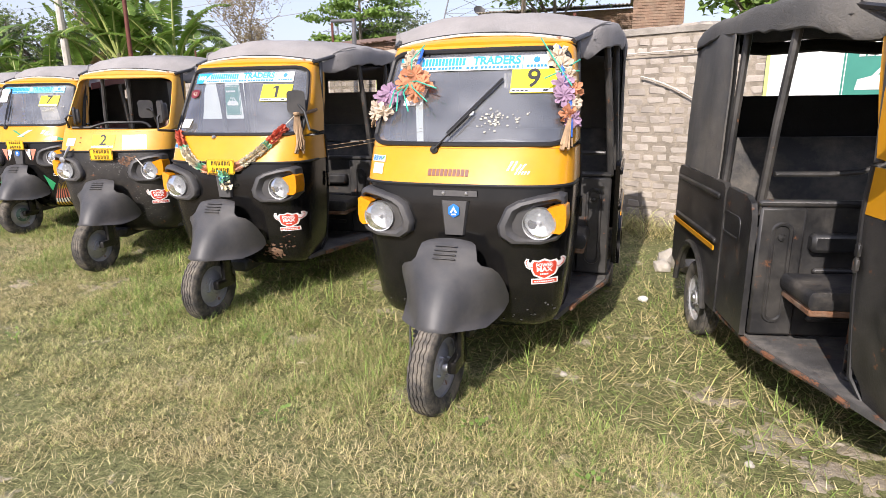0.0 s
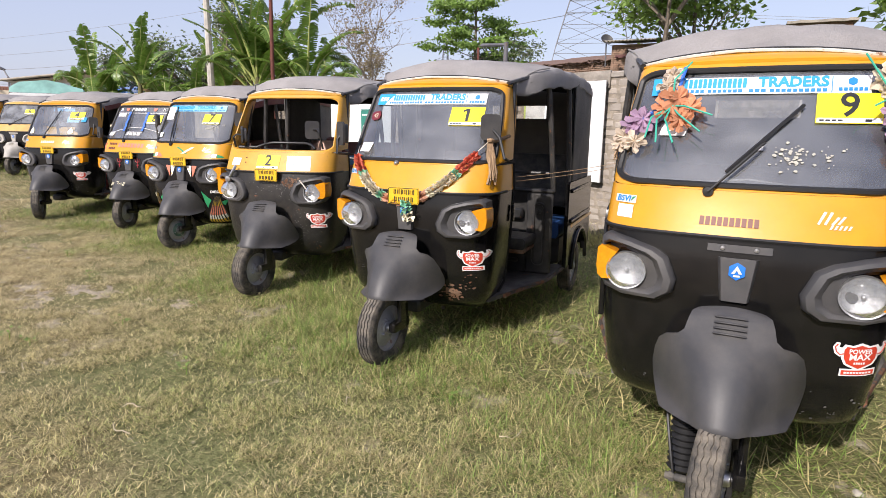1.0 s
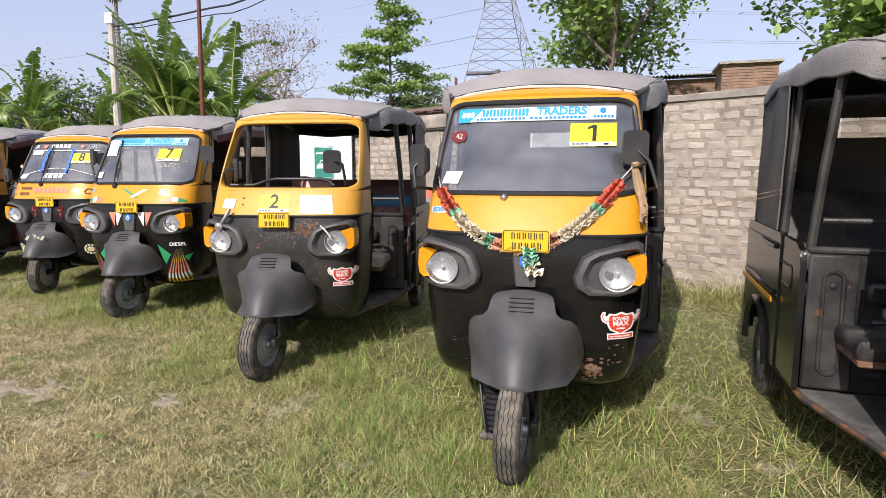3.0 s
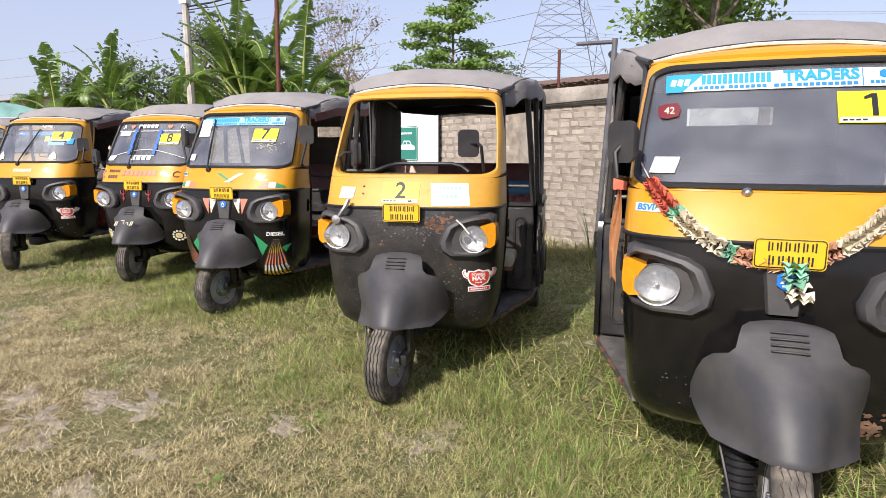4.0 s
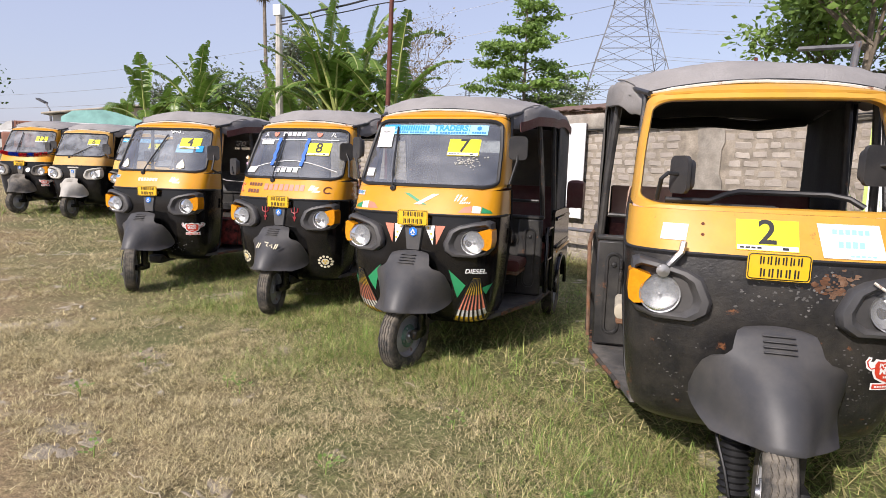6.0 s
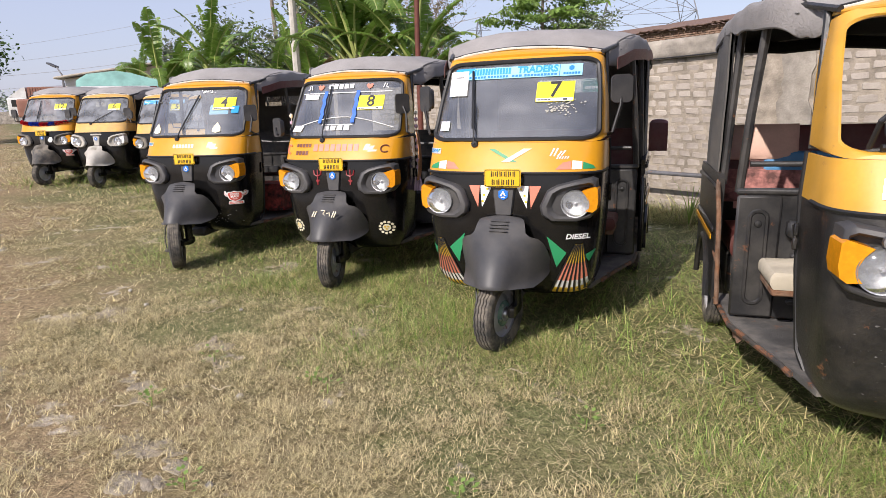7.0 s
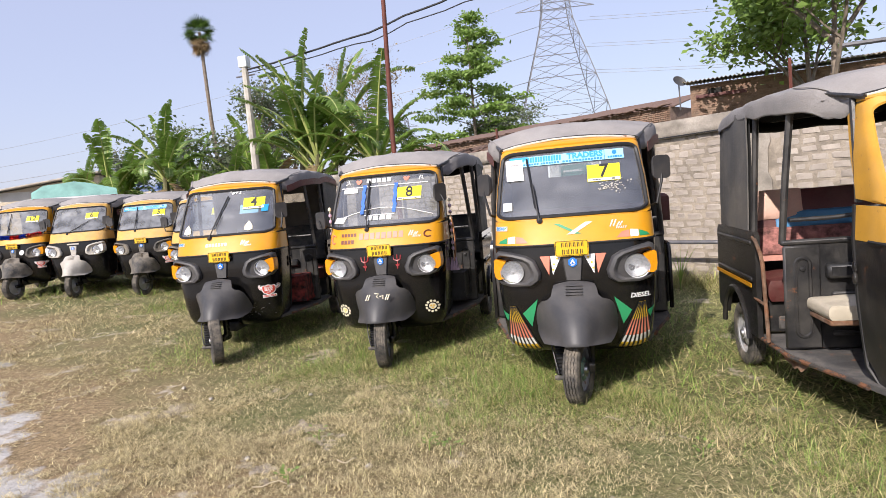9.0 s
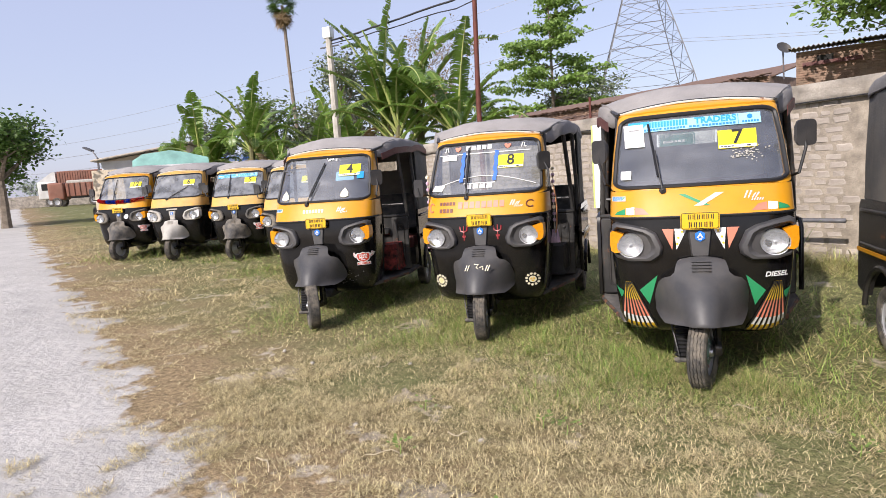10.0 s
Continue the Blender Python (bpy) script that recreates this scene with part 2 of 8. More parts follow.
def lathe(profile, n=32, axis="x"):
    """Turns (radius, along) pairs round an axis."""
    V, Fs = [], []
    for r, a in profile:
        for k in range(n):
            w = k * math.tau / n
            c, s = r * math.cos(w), r * math.sin(w)
            V.append((a, c, s) if axis == "x" else (c, a, s) if axis == "y" else (c, s, a))
    for i in range(len(profile) - 1):
        Fs += [(i * n + k, i * n + (k + 1) % n, (i + 1) * n + (k + 1) % n, (i + 1) * n + k) for k in range(n)]
    return V, Fs


def grid(rows):
    n = len(rows[0])
    return [p for r in rows for p in r], [(i * n + k, i * n + k + 1, (i + 1) * n + k + 1, (i + 1) * n + k) for i in range(len(rows) - 1) for k in range(n - 1)]


def thick(rows, off):
    """A sheet with thickness: rows of points, and off(p) giving the inner point."""
    n, h = len(rows[0]), len(rows)
    V, Fs = grid(rows)
    V = [Vector(p) for p in V]
    o = len(V)
    V += [Vector(off(p)) for p in V]
    Fs += [tuple(i + o for i in reversed(f)) for f in Fs]
    ring = [k for k in range(n)] + [i * n + n - 1 for i in range(1, h)] + [(h - 1) * n + k for k in range(n - 2, -1, -1)] + [i * n for i in range(h - 2, 0, -1)]
    for a, b in zip(ring, ring[1:] + ring[:1]):
        Fs.append((b, a, a + o, b + o))
    return V, Fs


def extrude(poly, m, depth):
    """A flat outline (x, y) given depth along z, then posed by m."""
    n = len(poly)
    V = [m @ Vector((x, y, 0)) for x, y in poly] + [m @ Vector((x, y, depth)) for x, y in poly]
    Fs = [tuple(range(n))[::-1], tuple(range(n, 2 * n))] + [(i, (i + 1) % n, n + (i + 1) % n, n + i) for i in range(n)]
    return V, Fs


def round_rect(w, h, r, n=6, cx=0.0, cy=0.0):
    out = []
    for qx, qy, a0 in ((1, 1, 0), (-1, 1, 90), (-1, -1, 180), (1, -1, 270)):
        for k in range(n + 1):
            a = radians(a0 + 90 * k / n)
            out.append((cx + qx * (w / 2 - r) + r * math.cos(a), cy + qy * (h / 2 - r) + r * math.sin(a)))
    return out


def lettering(text, size, bold=0.0):
    """Triangles of a word in Blender's own font: flat (x, y) points centred on the origin, and faces."""
    cu = bpy.data.curves.new("word", "FONT")
    cu.body, cu.size, cu.align_x, cu.align_y, cu.offset, cu.resolution_u = text, size, "CENTER", "CENTER", bold, 3
    ob = bpy.data.objects.new("word", cu)
    scene.collection.objects.link(ob)
    bpy.context.view_layer.update()
    me = ob.evaluated_get(bpy.context.evaluated_depsgraph_get()).to_mesh()
    geo = [(v.co.x, v.co.y) for v in me.vertices], [tuple(p.vertices) for p in me.polygons]
    bpy.data.objects.remove(ob)
    bpy.data.curves.remove(cu)
    return geo


def table(rows, z):
    if z <= rows[0][0]:
        return rows[0][1]
    for (a, u), (b, v) in zip(rows, rows[1:]):
        if z <= b:
            k = (z - a) / (b - a)
            return u + (v - u) * k
    return rows[-1][1]


# lie of the land: level beside the near vehicles, rising a little towards the far ones, and a bank far off behind them
def ground_z(x, y):
    k = min(1.0, max(0.0, (-10.5 - x) / 7.5))
    b = min(1.0, max(0.0, (-27.0 - x) / 42.0))
    return 0.22 * k * k * (3 - 2 * k) + 1.25 * b * b * (3 - 2 * b) + 0.02 * noise.noise((x * 0.35, y * 0.35, 0.0))

# ---------------------------------------------------------------- the three-wheelers: shape of the front
# local frame: the front looks along -y, y = 0 at the headlamps, x = 0 in the middle, z up from the ground
NOSE = [(0.27, 0.26), (0.30, 0.13), (0.35, 0.06), (0.43, 0.01), (0.58, -0.03), (0.80, -0.055), (1.00, -0.05), (1.12, -0.035), (1.30, 0.06), (1.50, 0.185), (1.70, 0.31), (1.88, 0.415)]
HALF = [(0.27, 0.41), (0.30, 0.465), (0.35, 0.50), (0.43, 0.525), (0.60, 0.545), (0.85, 0.562), (1.12, 0.57), (1.30, 0.565), (1.60, 0.545), (1.88, 0.51)]
WRAP = [(0.32, 0.22), (0.5, 0.32), (1.12, 0.34), (1.40, 0.24), (1.88, 0.13)]


def front(x, z, off=0.0):
    """The point of the cab's front skin at x and z, off metres ahead of it."""
    hw = table(HALF, z)
    a = min(1.0, abs(x) / hw)
    y = table(NOSE, z) + table(WRAP, z) * (1 - (1 - a ** 4.2) ** (1 / 4.2)) + 0.042 * a * a
    return Vector((x, y - off, z))


COLS = [-1, -0.997, -0.985, -0.96, -0.92, -0.86, -0.78, -0.68, -0.55, -0.4, -0.2, 0, 0.2, 0.4, 0.55, 0.68, 0.78, 0.86, 0.92, 0.96, 0.985, 0.997, 1]


def skin_rows(zs, back=None, off=0.0):
    rows = []
    for z in zs:
        hw = table(HALF, z)
        r = [front(c * hw, z, off) for c in COLS]
        if back is not None:
            yb = back(z) if callable(back) else back
            l, e = r[0], r[-1]
            r = [Vector((l.x, yb, z)), Vector((l.x, (l.y + yb) / 2, z))] + r + [Vector((e.x, (e.y + yb) / 2, z)), Vector((e.x, yb, z))]
        rows.append(r)
    return rows


def inward(p, t=0.012):
    d = Vector((0, 0.55, p[2])) - Vector(p)
    return Vector(p) + d.normalized() * t


def decal(points, faces, off=0.004):
    return [front(x, z, off) for x, z in points], faces


def patch(x0, x1, z0, z1, off=0.004, nx=10, nz=3, shear=0.0):
    pts = [(x0 + (x1 - x0) * i / nx + shear * (k / nz - 0.5), z0 + (z1 - z0) * k / nz) for k in range(nz + 1) for i in range(nx + 1)]
    fs = [(k * (nx + 1) + i, k * (nx + 1) + i + 1, (k + 1) * (nx + 1) + i + 1, (k + 1) * (nx + 1) + i) for k in range(nz) for i in range(nx)]
    return decal(pts, fs, off)


def poly_patch(poly, off=0.004):
    bm = bmesh.new()
    f = bm.faces.new([bm.verts.new((x, 0, z)) for x, z in poly])
    bmesh.ops.triangulate(bm, faces=[f])
    bmesh.ops.subdivide_edges(bm, edges=bm.edges[:], cuts=2, use_grid_fill=True)
    bm.verts.index_update()
    geo = decal([(v.co.x, v.co.z) for v in bm.verts], [[v.index for v in g.verts] for g in bm.faces], off)
    bm.free()
    return geo


def word_patch(text, size, cx, cz, off=0.006, bold=0.0, squeeze=1.0, slant=0.0):
    pts, fs = lettering(text, size, bold)
    return decal([(cx + x * squeeze + slant * y, cz + y) for x, y in pts], fs, off)


def bars(rows, off=0.006):
    """Rows of plain bars for writing: (x0, x1, z, height, count)."""
    geos = []
    for x0, x1, z, h, n in rows:
        w = (x1 - x0) / n
        geos += [patch(x0 + w * (i + 0.12), x0 + w * (i + 0.88), z - h / 2, z + h / 2, off, 2, 1) for i in range(n)]
    return merge(*geos)


def opening(grow, n=7):
    """Outline of the windscreen's opening as (share of the half width, z), grown by a share."""
    w, h = 0.938 + grow * 0.062, 0.495 + grow * 0.055
    return [(w * px / 0.5, 1.575 + h * pz + (0.006 * grow)) for px, pz in round_rect(1.0, 1.0, 0.10 - 0.04 * grow, n)]


def long_side(pts, k=6):
    """Extra points along an outline's sides, so that it follows a curved skin."""
    out = []
    for p, q in zip(pts, pts[1:] + pts[:1]):
        d = math.hypot(q[0] - p[0], q[1] - p[1])
        s = k if d > 0.25 else 1
        out += [(p[0] + (q[0] - p[0]) * i / s, p[1] + (q[1] - p[1]) * i / s) for i in range(s)]
    return out


def frame_geo():
    loops = []
    for g in (0.0, 0.25, 0.5, 0.75, 0.9, 0.97, 1.0):
        loops.append([front(a * table(HALF, z), z, 0.0 if g else -0.012) for a, z in long_side(opening(g))])
    back = [Vector((p.x * 1.0, p.y + 0.10, p.z)) for p in loops[-1]]
    inner = [Vector((p.x * 0.985, p.y + 0.06, p.z)) for p in loops[0]]
    loops = [inner] + loops + [back, inner]
    n = len(back)
    V = [p for l in loops for p in l]
    return V, [(i * n + k, (i + 1) * n + k, (i + 1) * n + (k + 1) % n, i * n + (k + 1) % n) for i in range(len(loops) - 1) for k in range(n)]


def glass_geo():
    outline = long_side(opening(0.02))
    V, Fs = [front(0, 1.575)], []
    n = len(outline)
    for s in (0.2, 0.4, 0.6, 0.8, 1.0):
        V += [front(a * s * table(HALF, 1.575 + (z - 1.575) * s), 1.575 + (z - 1.575) * s, -0.006) for a, z in outline]
    Fs += [(0, 1 + k, 1 + (k + 1) % n) for k in range(n)]
    for i in range(4):
        Fs += [(1 + i * n + k, 1 + (i + 1) * n + k, 1 + (i + 1) * n + (k + 1) % n, 1 + i * n + (k + 1) % n) for k in range(n)]
    return V, Fs


def gasket_geo():
    return tube([front(a * table(HALF, z), z, 0.004) for a, z in long_side(opening(0.06))], 0.014, 6, True)


def body_geo():
    zs = [0.27, 0.285, 0.30, 0.325, 0.35, 0.39, 0.43, 0.49, 0.56, 0.66, 0.78, 0.90, 1.00, 1.06, 1.12]
    return thick(skin_rows(zs, lambda z: 0.50 if z > 0.45 else 0.42), inward)


def cowl_geo():
    return thick(skin_rows([1.122, 1.15, 1.19, 1.24, 1.28, 1.305], lambda z: 0.50 - 0.1 * (z - 1.12)), inward)


def bead(z, off, r, a1=1.0):
    hw = table(HALF, z)
    return tube([front(c * hw * a1, z, off) for c in COLS], r, 6)


FENDER = [  # z, half width, y, how far the sides sweep back
    (0.862, 0.118, -0.10, 0.00), (0.855, 0.138, -0.135, 0.01), (0.828, 0.148, -0.168, 0.02), (0.785, 0.158, -0.205, 0.03), (0.762, 0.182, -0.228, 0.05), (0.745, 0.228, -0.246, 0.10),
    (0.715, 0.254, -0.270, 0.15), (0.65, 0.272, -0.325, 0.26), (0.57, 0.283, -0.385, 0.38), (0.52, 0.281, -0.415, 0.43), (0.488, 0.268, -0.430, 0.40), (0.470, 0.248, -0.437, 0.32), (0.460, 0.220, -0.432, 0.20)]


def fender_geo():
    """A moulded mudguard with a soft ridge that widens down its middle."""
    rows = []
    cols = [-1, -0.97, -0.92, -0.84, -0.72, -0.6, -0.5, -0.43, -0.36, -0.29, -0.22, -0.1, 0.1, 0.22, 0.29, 0.36, 0.43, 0.5, 0.6, 0.72, 0.84, 0.92, 0.97, 1]
    for z, w, y, sag in FENDER:
        r = []
        for c in cols:
            k = max(0.0, min(1.0, (0.46 - abs(c)) / 0.20))
            ridge = 0.016 * k * k * (3 - 2 * k) * min(1.0, max(0.0, (0.78 - z) / 0.2))
            r.append(Vector((w * c, y + sag * abs(c) ** 1.75 - ridge, z - 0.015 * abs(c) ** 2 + (0.012 * (1 - abs(c)) if z < 0.7 else 0))))
        rows.append(r)
    return thick(rows, lambda p: Vector((p[0] * 0.95, p[1] + 0.012, p[2])))


def vent_geo():
    geos = []
    for k in range(4):
        z = 0.838 - 0.018 * k
        y = table([(0.785, -0.209), (0.828, -0.172), (0.855, -0.139)], z)
        geos.append(box(0.115, 0.012, 0.007, (0, y - 0.006, z), 0.003, 1))
    return merge(*geos)


def mirror_x(geo):
    return [Vector((-p[0], p[1], p[2])) for p in geo[0]], [tuple(reversed(f)) for f in geo[1]]


BEZEL = [(-0.155, 0.075), (-0.10, 0.108), (0.00, 0.135), (0.10, 0.152), (0.128, 0.135), (0.135, 0.04), (0.132, -0.05), (0.10, -0.095), (0.02, -0.118), (-0.13, -0.115), (-0.185, -0.075), (-0.195, -0.02)]


def bezel_geo(side=1):
    """A moulded lamp surround: wide foot on the skin, a raised lip, and a well in which the lamp sits."""
    loops = []
    cx, cz = 0.415, 0.945
    for s, off, dx in ((1.0, -0.004, 0.0), (0.985, 0.030, 0.0), (0.93, 0.046, 0.004), (0.82, 0.050, 0.01), (0.76, 0.038, 0.012), (0.70, 0.012, 0.014)):
        loop = []
        for x, z in BEZEL:
            p = front(min(cx + x * s + dx, 0.56), cz + z * s)
            base = front(cx, cz)
            # the lamp's mouth looks ahead, not along the curved skin
            y = p.y * (1 - 0.55 * (off > 0.02)) + 0.55 * (off > 0.02) * base.y
            loop.append(Vector((p.x, min(y, p.y) - off, p.z)))
        loops.append(loop)
    n = len(BEZEL)
    V = [p for l in loops for p in l]
    Fs = [(i * n + k, (i + 1) * n + k, (i + 1) * n + (k + 1) % n, i * n + (k + 1) % n) for i in range(len(loops) - 1) for k in range(n)]
    Fs.append(tuple((len(loops) - 1) * n + k for k in range(n)))
    g = (V, [tuple(reversed(f)) for f in Fs])
    return g if side > 0 else mirror_x(g)


def indicator_geo(side=1):
    out = [(0.490, 0.895), (0.530, 0.888), (0.552, 0.905), (0.559, 0.95), (0.556, 1.030), (0.540, 1.043), (0.468, 1.020), (0.492, 0.988), (0.506, 0.95), (0.504, 0.915)]
    y0 = front(0.415, 0.945).y
    V = [Vector((x, y0 + 0.01 + 0.9 * (x - 0.45), z)) for x, z in out] + [Vector((x - 0.004, y0 - 0.058 + 0.36 * (x - 0.45), z)) for x, z in out]
    n = len(out)
    Fs = [tuple(range(n)), tuple(range(n, 2 * n))[::-1]] + [(i, n + i, n + (i + 1) % n, (i + 1) % n) for i in range(n)]
    g = (V, Fs)
    return g if side > 0 else mirror_x(g)


def lamp_cup():
    return lathe([(0.0, 0.030), (0.02, 0.029), (0.05, 0.018), (0.075, -0.001), (0.083, -0.006), (0.084, 0.03)], 28, "y")


def lamp_lens():
    return lathe([(0.0, -0.030), (0.03, -0.027), (0.06, -0.017), (0.078, -0.004)], 28, "y")


def lamp_bulb():
    return lathe([(0.0, 0.002), (0.007, 0.004), (0.009, 0.015), (0.008, 0.030)], 12, "y")


def tyre_geo(r=0.252, w=0.112):
    h = w / 2
    prof = [(r * 0.60, -h * 0.72), (r * 0.66, -h * 0.92), (r * 0.78, -h), (r * 0.88, -h * 0.98), (r * 0.95, -h * 0.90), (r * 0.985, -h * 0.80)]
    for g in range(4):
        a, b = -0.62 + g * 0.36, -0.62 + g * 0.36 + 0.10
        crown = lambda q: r * (1 - 0.018 * q * q)
        prof += [(crown(a), a * h), (crown(a) - 0.008, a * h + 0.001), (crown(b) - 0.008, b * h - 0.001), (crown(b), b * h)]
    prof += [(r * 0.985, h * 0.80), (r * 0.95, h * 0.90), (r * 0.88, h * 0.98), (r * 0.78, h), (r * 0.66, h * 0.92), (r * 0.60, h * 0.72)]
    V, Fs = lathe(prof, 60, "x")
    # shoulder blocks: every other slice of the shoulders is cut back a little
    n = 60
    V = [Vector(p) for p in V]
    for row in range(6, len(prof) - 6):                   # the grooves run in a zigzag
        for k in range(n):
            V[row * n + k].x += 0.0032 * (1 if k % 2 else -1)
    for row in (4, 5, len(prof) - 6, len(prof) - 5):
        for k in range(0, n, 2):
            p = V[row * n + k]
            V[row * n + k] = Vector((p.x * 0.965, p.y * 0.985, p.z * 0.985))
    return V, Fs


def rim_geo():
    prof = [(0.155, -0.045), (0.158, -0.030), (0.140, -0.026), (0.125, -0.010), (0.100, -0.014), (0.080, -0.030), (0.050, -0.034), (0.048, -0.046), (0.0, -0.048)]
    a = lathe(prof, 32, "x")
    b = mirror_x(lathe([(r, x * 0.8) for r, x in prof], 32, "x"))
    return merge(a, b)


def hub_geo():
    return lathe([(0.0, -0.062), (0.026, -0.060), (0.032, -0.046), (0.032, 0.046), (0.026, 0.060), (0.0, 0.062)], 16, "x")


def boot_geo():
    prof = []
    for k in range(9):
        z = 0.18 + 0.026 * k
        prof += [(0.044, z), (0.058, z + 0.013)]
    prof.append((0.044, 0.18 + 0.026 * 9))
    return lathe([(0.0, 0.16), (0.02, 0.16), (0.02, 0.18)] + prof + [(0.015, 0.42), (0.015, 0.55)], 14, "z")


# ---------------------------------------------------------------- canopy and rear body
HOOD = [  # y, half width, shoulder z, crown z
    (0.36, 0.495, 1.865, 1.945), (0.40, 0.518, 1.885, 1.972), (0.55, 0.560, 1.925, 2.025), (0.75, 0.618, 1.968, 2.065), (1.00, 0.682, 2.005, 2.090), (1.25, 0.722, 2.015, 2.102), (1.65, 0.738, 2.018, 2.105), (2.1, 0.745, 2.012, 2.095), (2.3, 0.742, 1.995, 2.07), (2.45, 0.735, 1.955, 2.02), (2.53, 0.715, 1.90, 1.94)]
WIDE = Matrix.Diagonal((1.085, 1.0, 1.0, 1.0))      # the passenger bay is wider than the cab


def hood_edge(y):
    """The canopy's side flap: how low it hangs at y."""
    return table([(0.36, 1.82), (0.45, 1.80), (0.62, 1.80), (0.9, 1.87), (1.25, 1.895), (1.5, 1.895), (1.66, 1.925), (1.9, 1.935), (2.53, 1.88)], y)


def hood_front(x):
    """The canopy's front edge, which lies on the back of the yellow brow."""
    c = max(-1.0, min(1.0, x / 0.515))
    return front(c * 0.512, 1.855).y + 0.075, 1.868 + 0.046 * (1 - c * c)


def hood_geo(seed):
    rows = []
    ys = [0.36, 0.38, 0.41, 0.45, 0.50, 0.56, 0.62, 0.68, 0.75, 0.82, 0.90, 0.98, 1.06, 1.14, 1.22, 1.30, 1.38, 1.46, 1.54, 1.62, 1.70, 1.78, 1.86, 1.94, 2.02, 2.1, 2.18, 2.26, 2.34, 2.40, 2.45, 2.50, 2.53]
    for y in ys:
        w, zs, zt = (table([(r[0], r[k]) for r in HOOD], y) for k in (1, 2, 3))
        zb = hood_edge(y) + 0.006 * noise.noise((y * 5, seed, 0))
        bow = 0.007 * math.cos((y - 0.36) / 0.42 * math.tau) if y > 0.6 else 0
        half = [(1.008, zb), (1.010, zb * 0.7 + zs * 0.3), (1.006, zb * 0.35 + zs * 0.65), (1.0, zs - 0.012), (0.985, zs + 0.004), (0.93, zs + 0.16 * (zt - zs)), (0.84, zs + 0.34 * (zt - zs)), (0.74, zs + 0.53 * (zt - zs)), (0.62, zs + 0.70 * (zt - zs)), (0.5, zs + 0.82 * (zt - zs)), (0.36, zs + 0.92 * (zt - zs)), (0.22, zs + 0.97 * (zt - zs)), (0.08, zt)]
        prof = [(-w * k, z) for k, z in half] + [(w * k, z) for k, z in half[::-1]]
        row = []
        t0 = min(1.0, (y - 0.36) / 0.30)
        blend = t0 * t0 * (3 - 2 * t0)
        for x, z in prof:
            ye, ze = hood_front(x)
            yy = y + (1 - min(1.0, (y - 0.36) / 0.5)) * (ye - 0.36)
            top = abs(x) < 0.99 * w
            z = z + bow * (1 - abs(x / w) ** 2 * 0.6) if top else z
            z = z * blend + (ze if top else min(z, ze)) * (1 - blend)
            crease = -0.014 * (1 - abs(noise.noise((x * 4.5 + y * 2, y * 3.0 - x, seed + 4)))) ** 6 - 0.010 * (1 - abs(noise.noise((x * 2 - y * 3.5, y * 2.2, seed + 17)))) ** 5
            k = min(1.0, (y - 0.36) / 0.12)
            row.append(Vector((x + 0.005 * k * noise.noise((x * 6, y * 6, seed)), yy, z + k * (crease + 0.008 * noise.noise((x * 3.2, y * 4.2, seed + 4))))))
        rows.append(row)
    return thick(rows, lambda p: Vector((p[0] * 0.99, p[1] + 0.002, p[2] - 0.008)))


def seam_geo(s):
    """The sewn ridge that runs from the hem's end back along the shoulder."""
    pts = []
    for k in range(9):
        y = 0.42 + 0.07 * k
        w, zs, zt = (table([(r[0], r[i]) for r in HOOD], y) for i in (1, 2, 3))
        ye, ze = hood_front(w)
        b = min(1.0, (y - 0.36) / 0.30)
        b = b * b * (3 - 2 * b)
        pts.append((s * w * 0.985, y + (1 - min(1.0, (y - 0.36) / 0.5)) * (ye - 0.36), (zs + 0.004) * b + ze * (1 - b)))
    return tube(pts, 0.0055, 5)


def curtain_geo(side, seed):
    """Quarter curtain behind the passenger opening, from the flap down to the tub."""
    rows = []
    for k in range(13):
        s = k / 12
        r = []
        for i in range(11):
            u = i / 10
            y = (1.66 + 0.02 * s) * (1 - u) + (2.51 + 0.05 * s) * u
            z = hood_edge(y) + 0.03 + (1.10 - hood_edge(y) - 0.03) * s
            x = table([(0.0, 0.684), (1.0, 0.695)], s) - 0.03 * u ** 4
            r.append(Vector((side * (x + 0.020 * noise.noise((y * 9, z * 1.1, seed + side)) + 0.006 * noise.noise((y * 21, z * 3, seed))), y, z)))
        rows.append(r)
    return thick(rows, lambda p: Vector((p[0] * 0.988, p[1], p[2])))


def back_geo(seed, window=True):
    rows_z = [1.95, 1.785, 1.74, 1.70, 1.655, 1.40, 1.25, 1.12, 1.03]
    cols = [-0.665, -0.45, -0.26, -0.24, -0.1, 0.1, 0.24, 0.26, 0.45, 0.665]
    V = [Vector((x, 2.545 + 0.01 * noise.noise((x * 4, z * 4, seed)) - 0.02 * abs(x) ** 3, z)) for z in rows_z for x in cols]
    n = len(cols)
    Fs = []
    for i in range(len(rows_z) - 1):
        for k in range(n - 1):
            if window and 2 <= k <= 6 and 1 <= i <= 3:
                continue
            Fs.append((i * n + k, i * n + k + 1, (i + 1) * n + k + 1, (i + 1) * n + k))
    return V, Fs


def hem_geo():
    pts = []
    for c in COLS[1:-1]:
        y, z = hood_front(c * 0.515)
        pts.append(Vector((c * 0.515, y - 0.008, z + 0.001 + 0.002 * math.sin(c * 23))))
    return tube(pts, 0.0085, 6)


def strip_geo():
    """The dark rubber bead behind the piping."""
    return tube([Vector((c * 0.515, hood_front(c * 0.515)[0] + 0.006, hood_front(c * 0.515)[1] + 0.012)) for c in COLS[1:-1]], 0.006, 5)


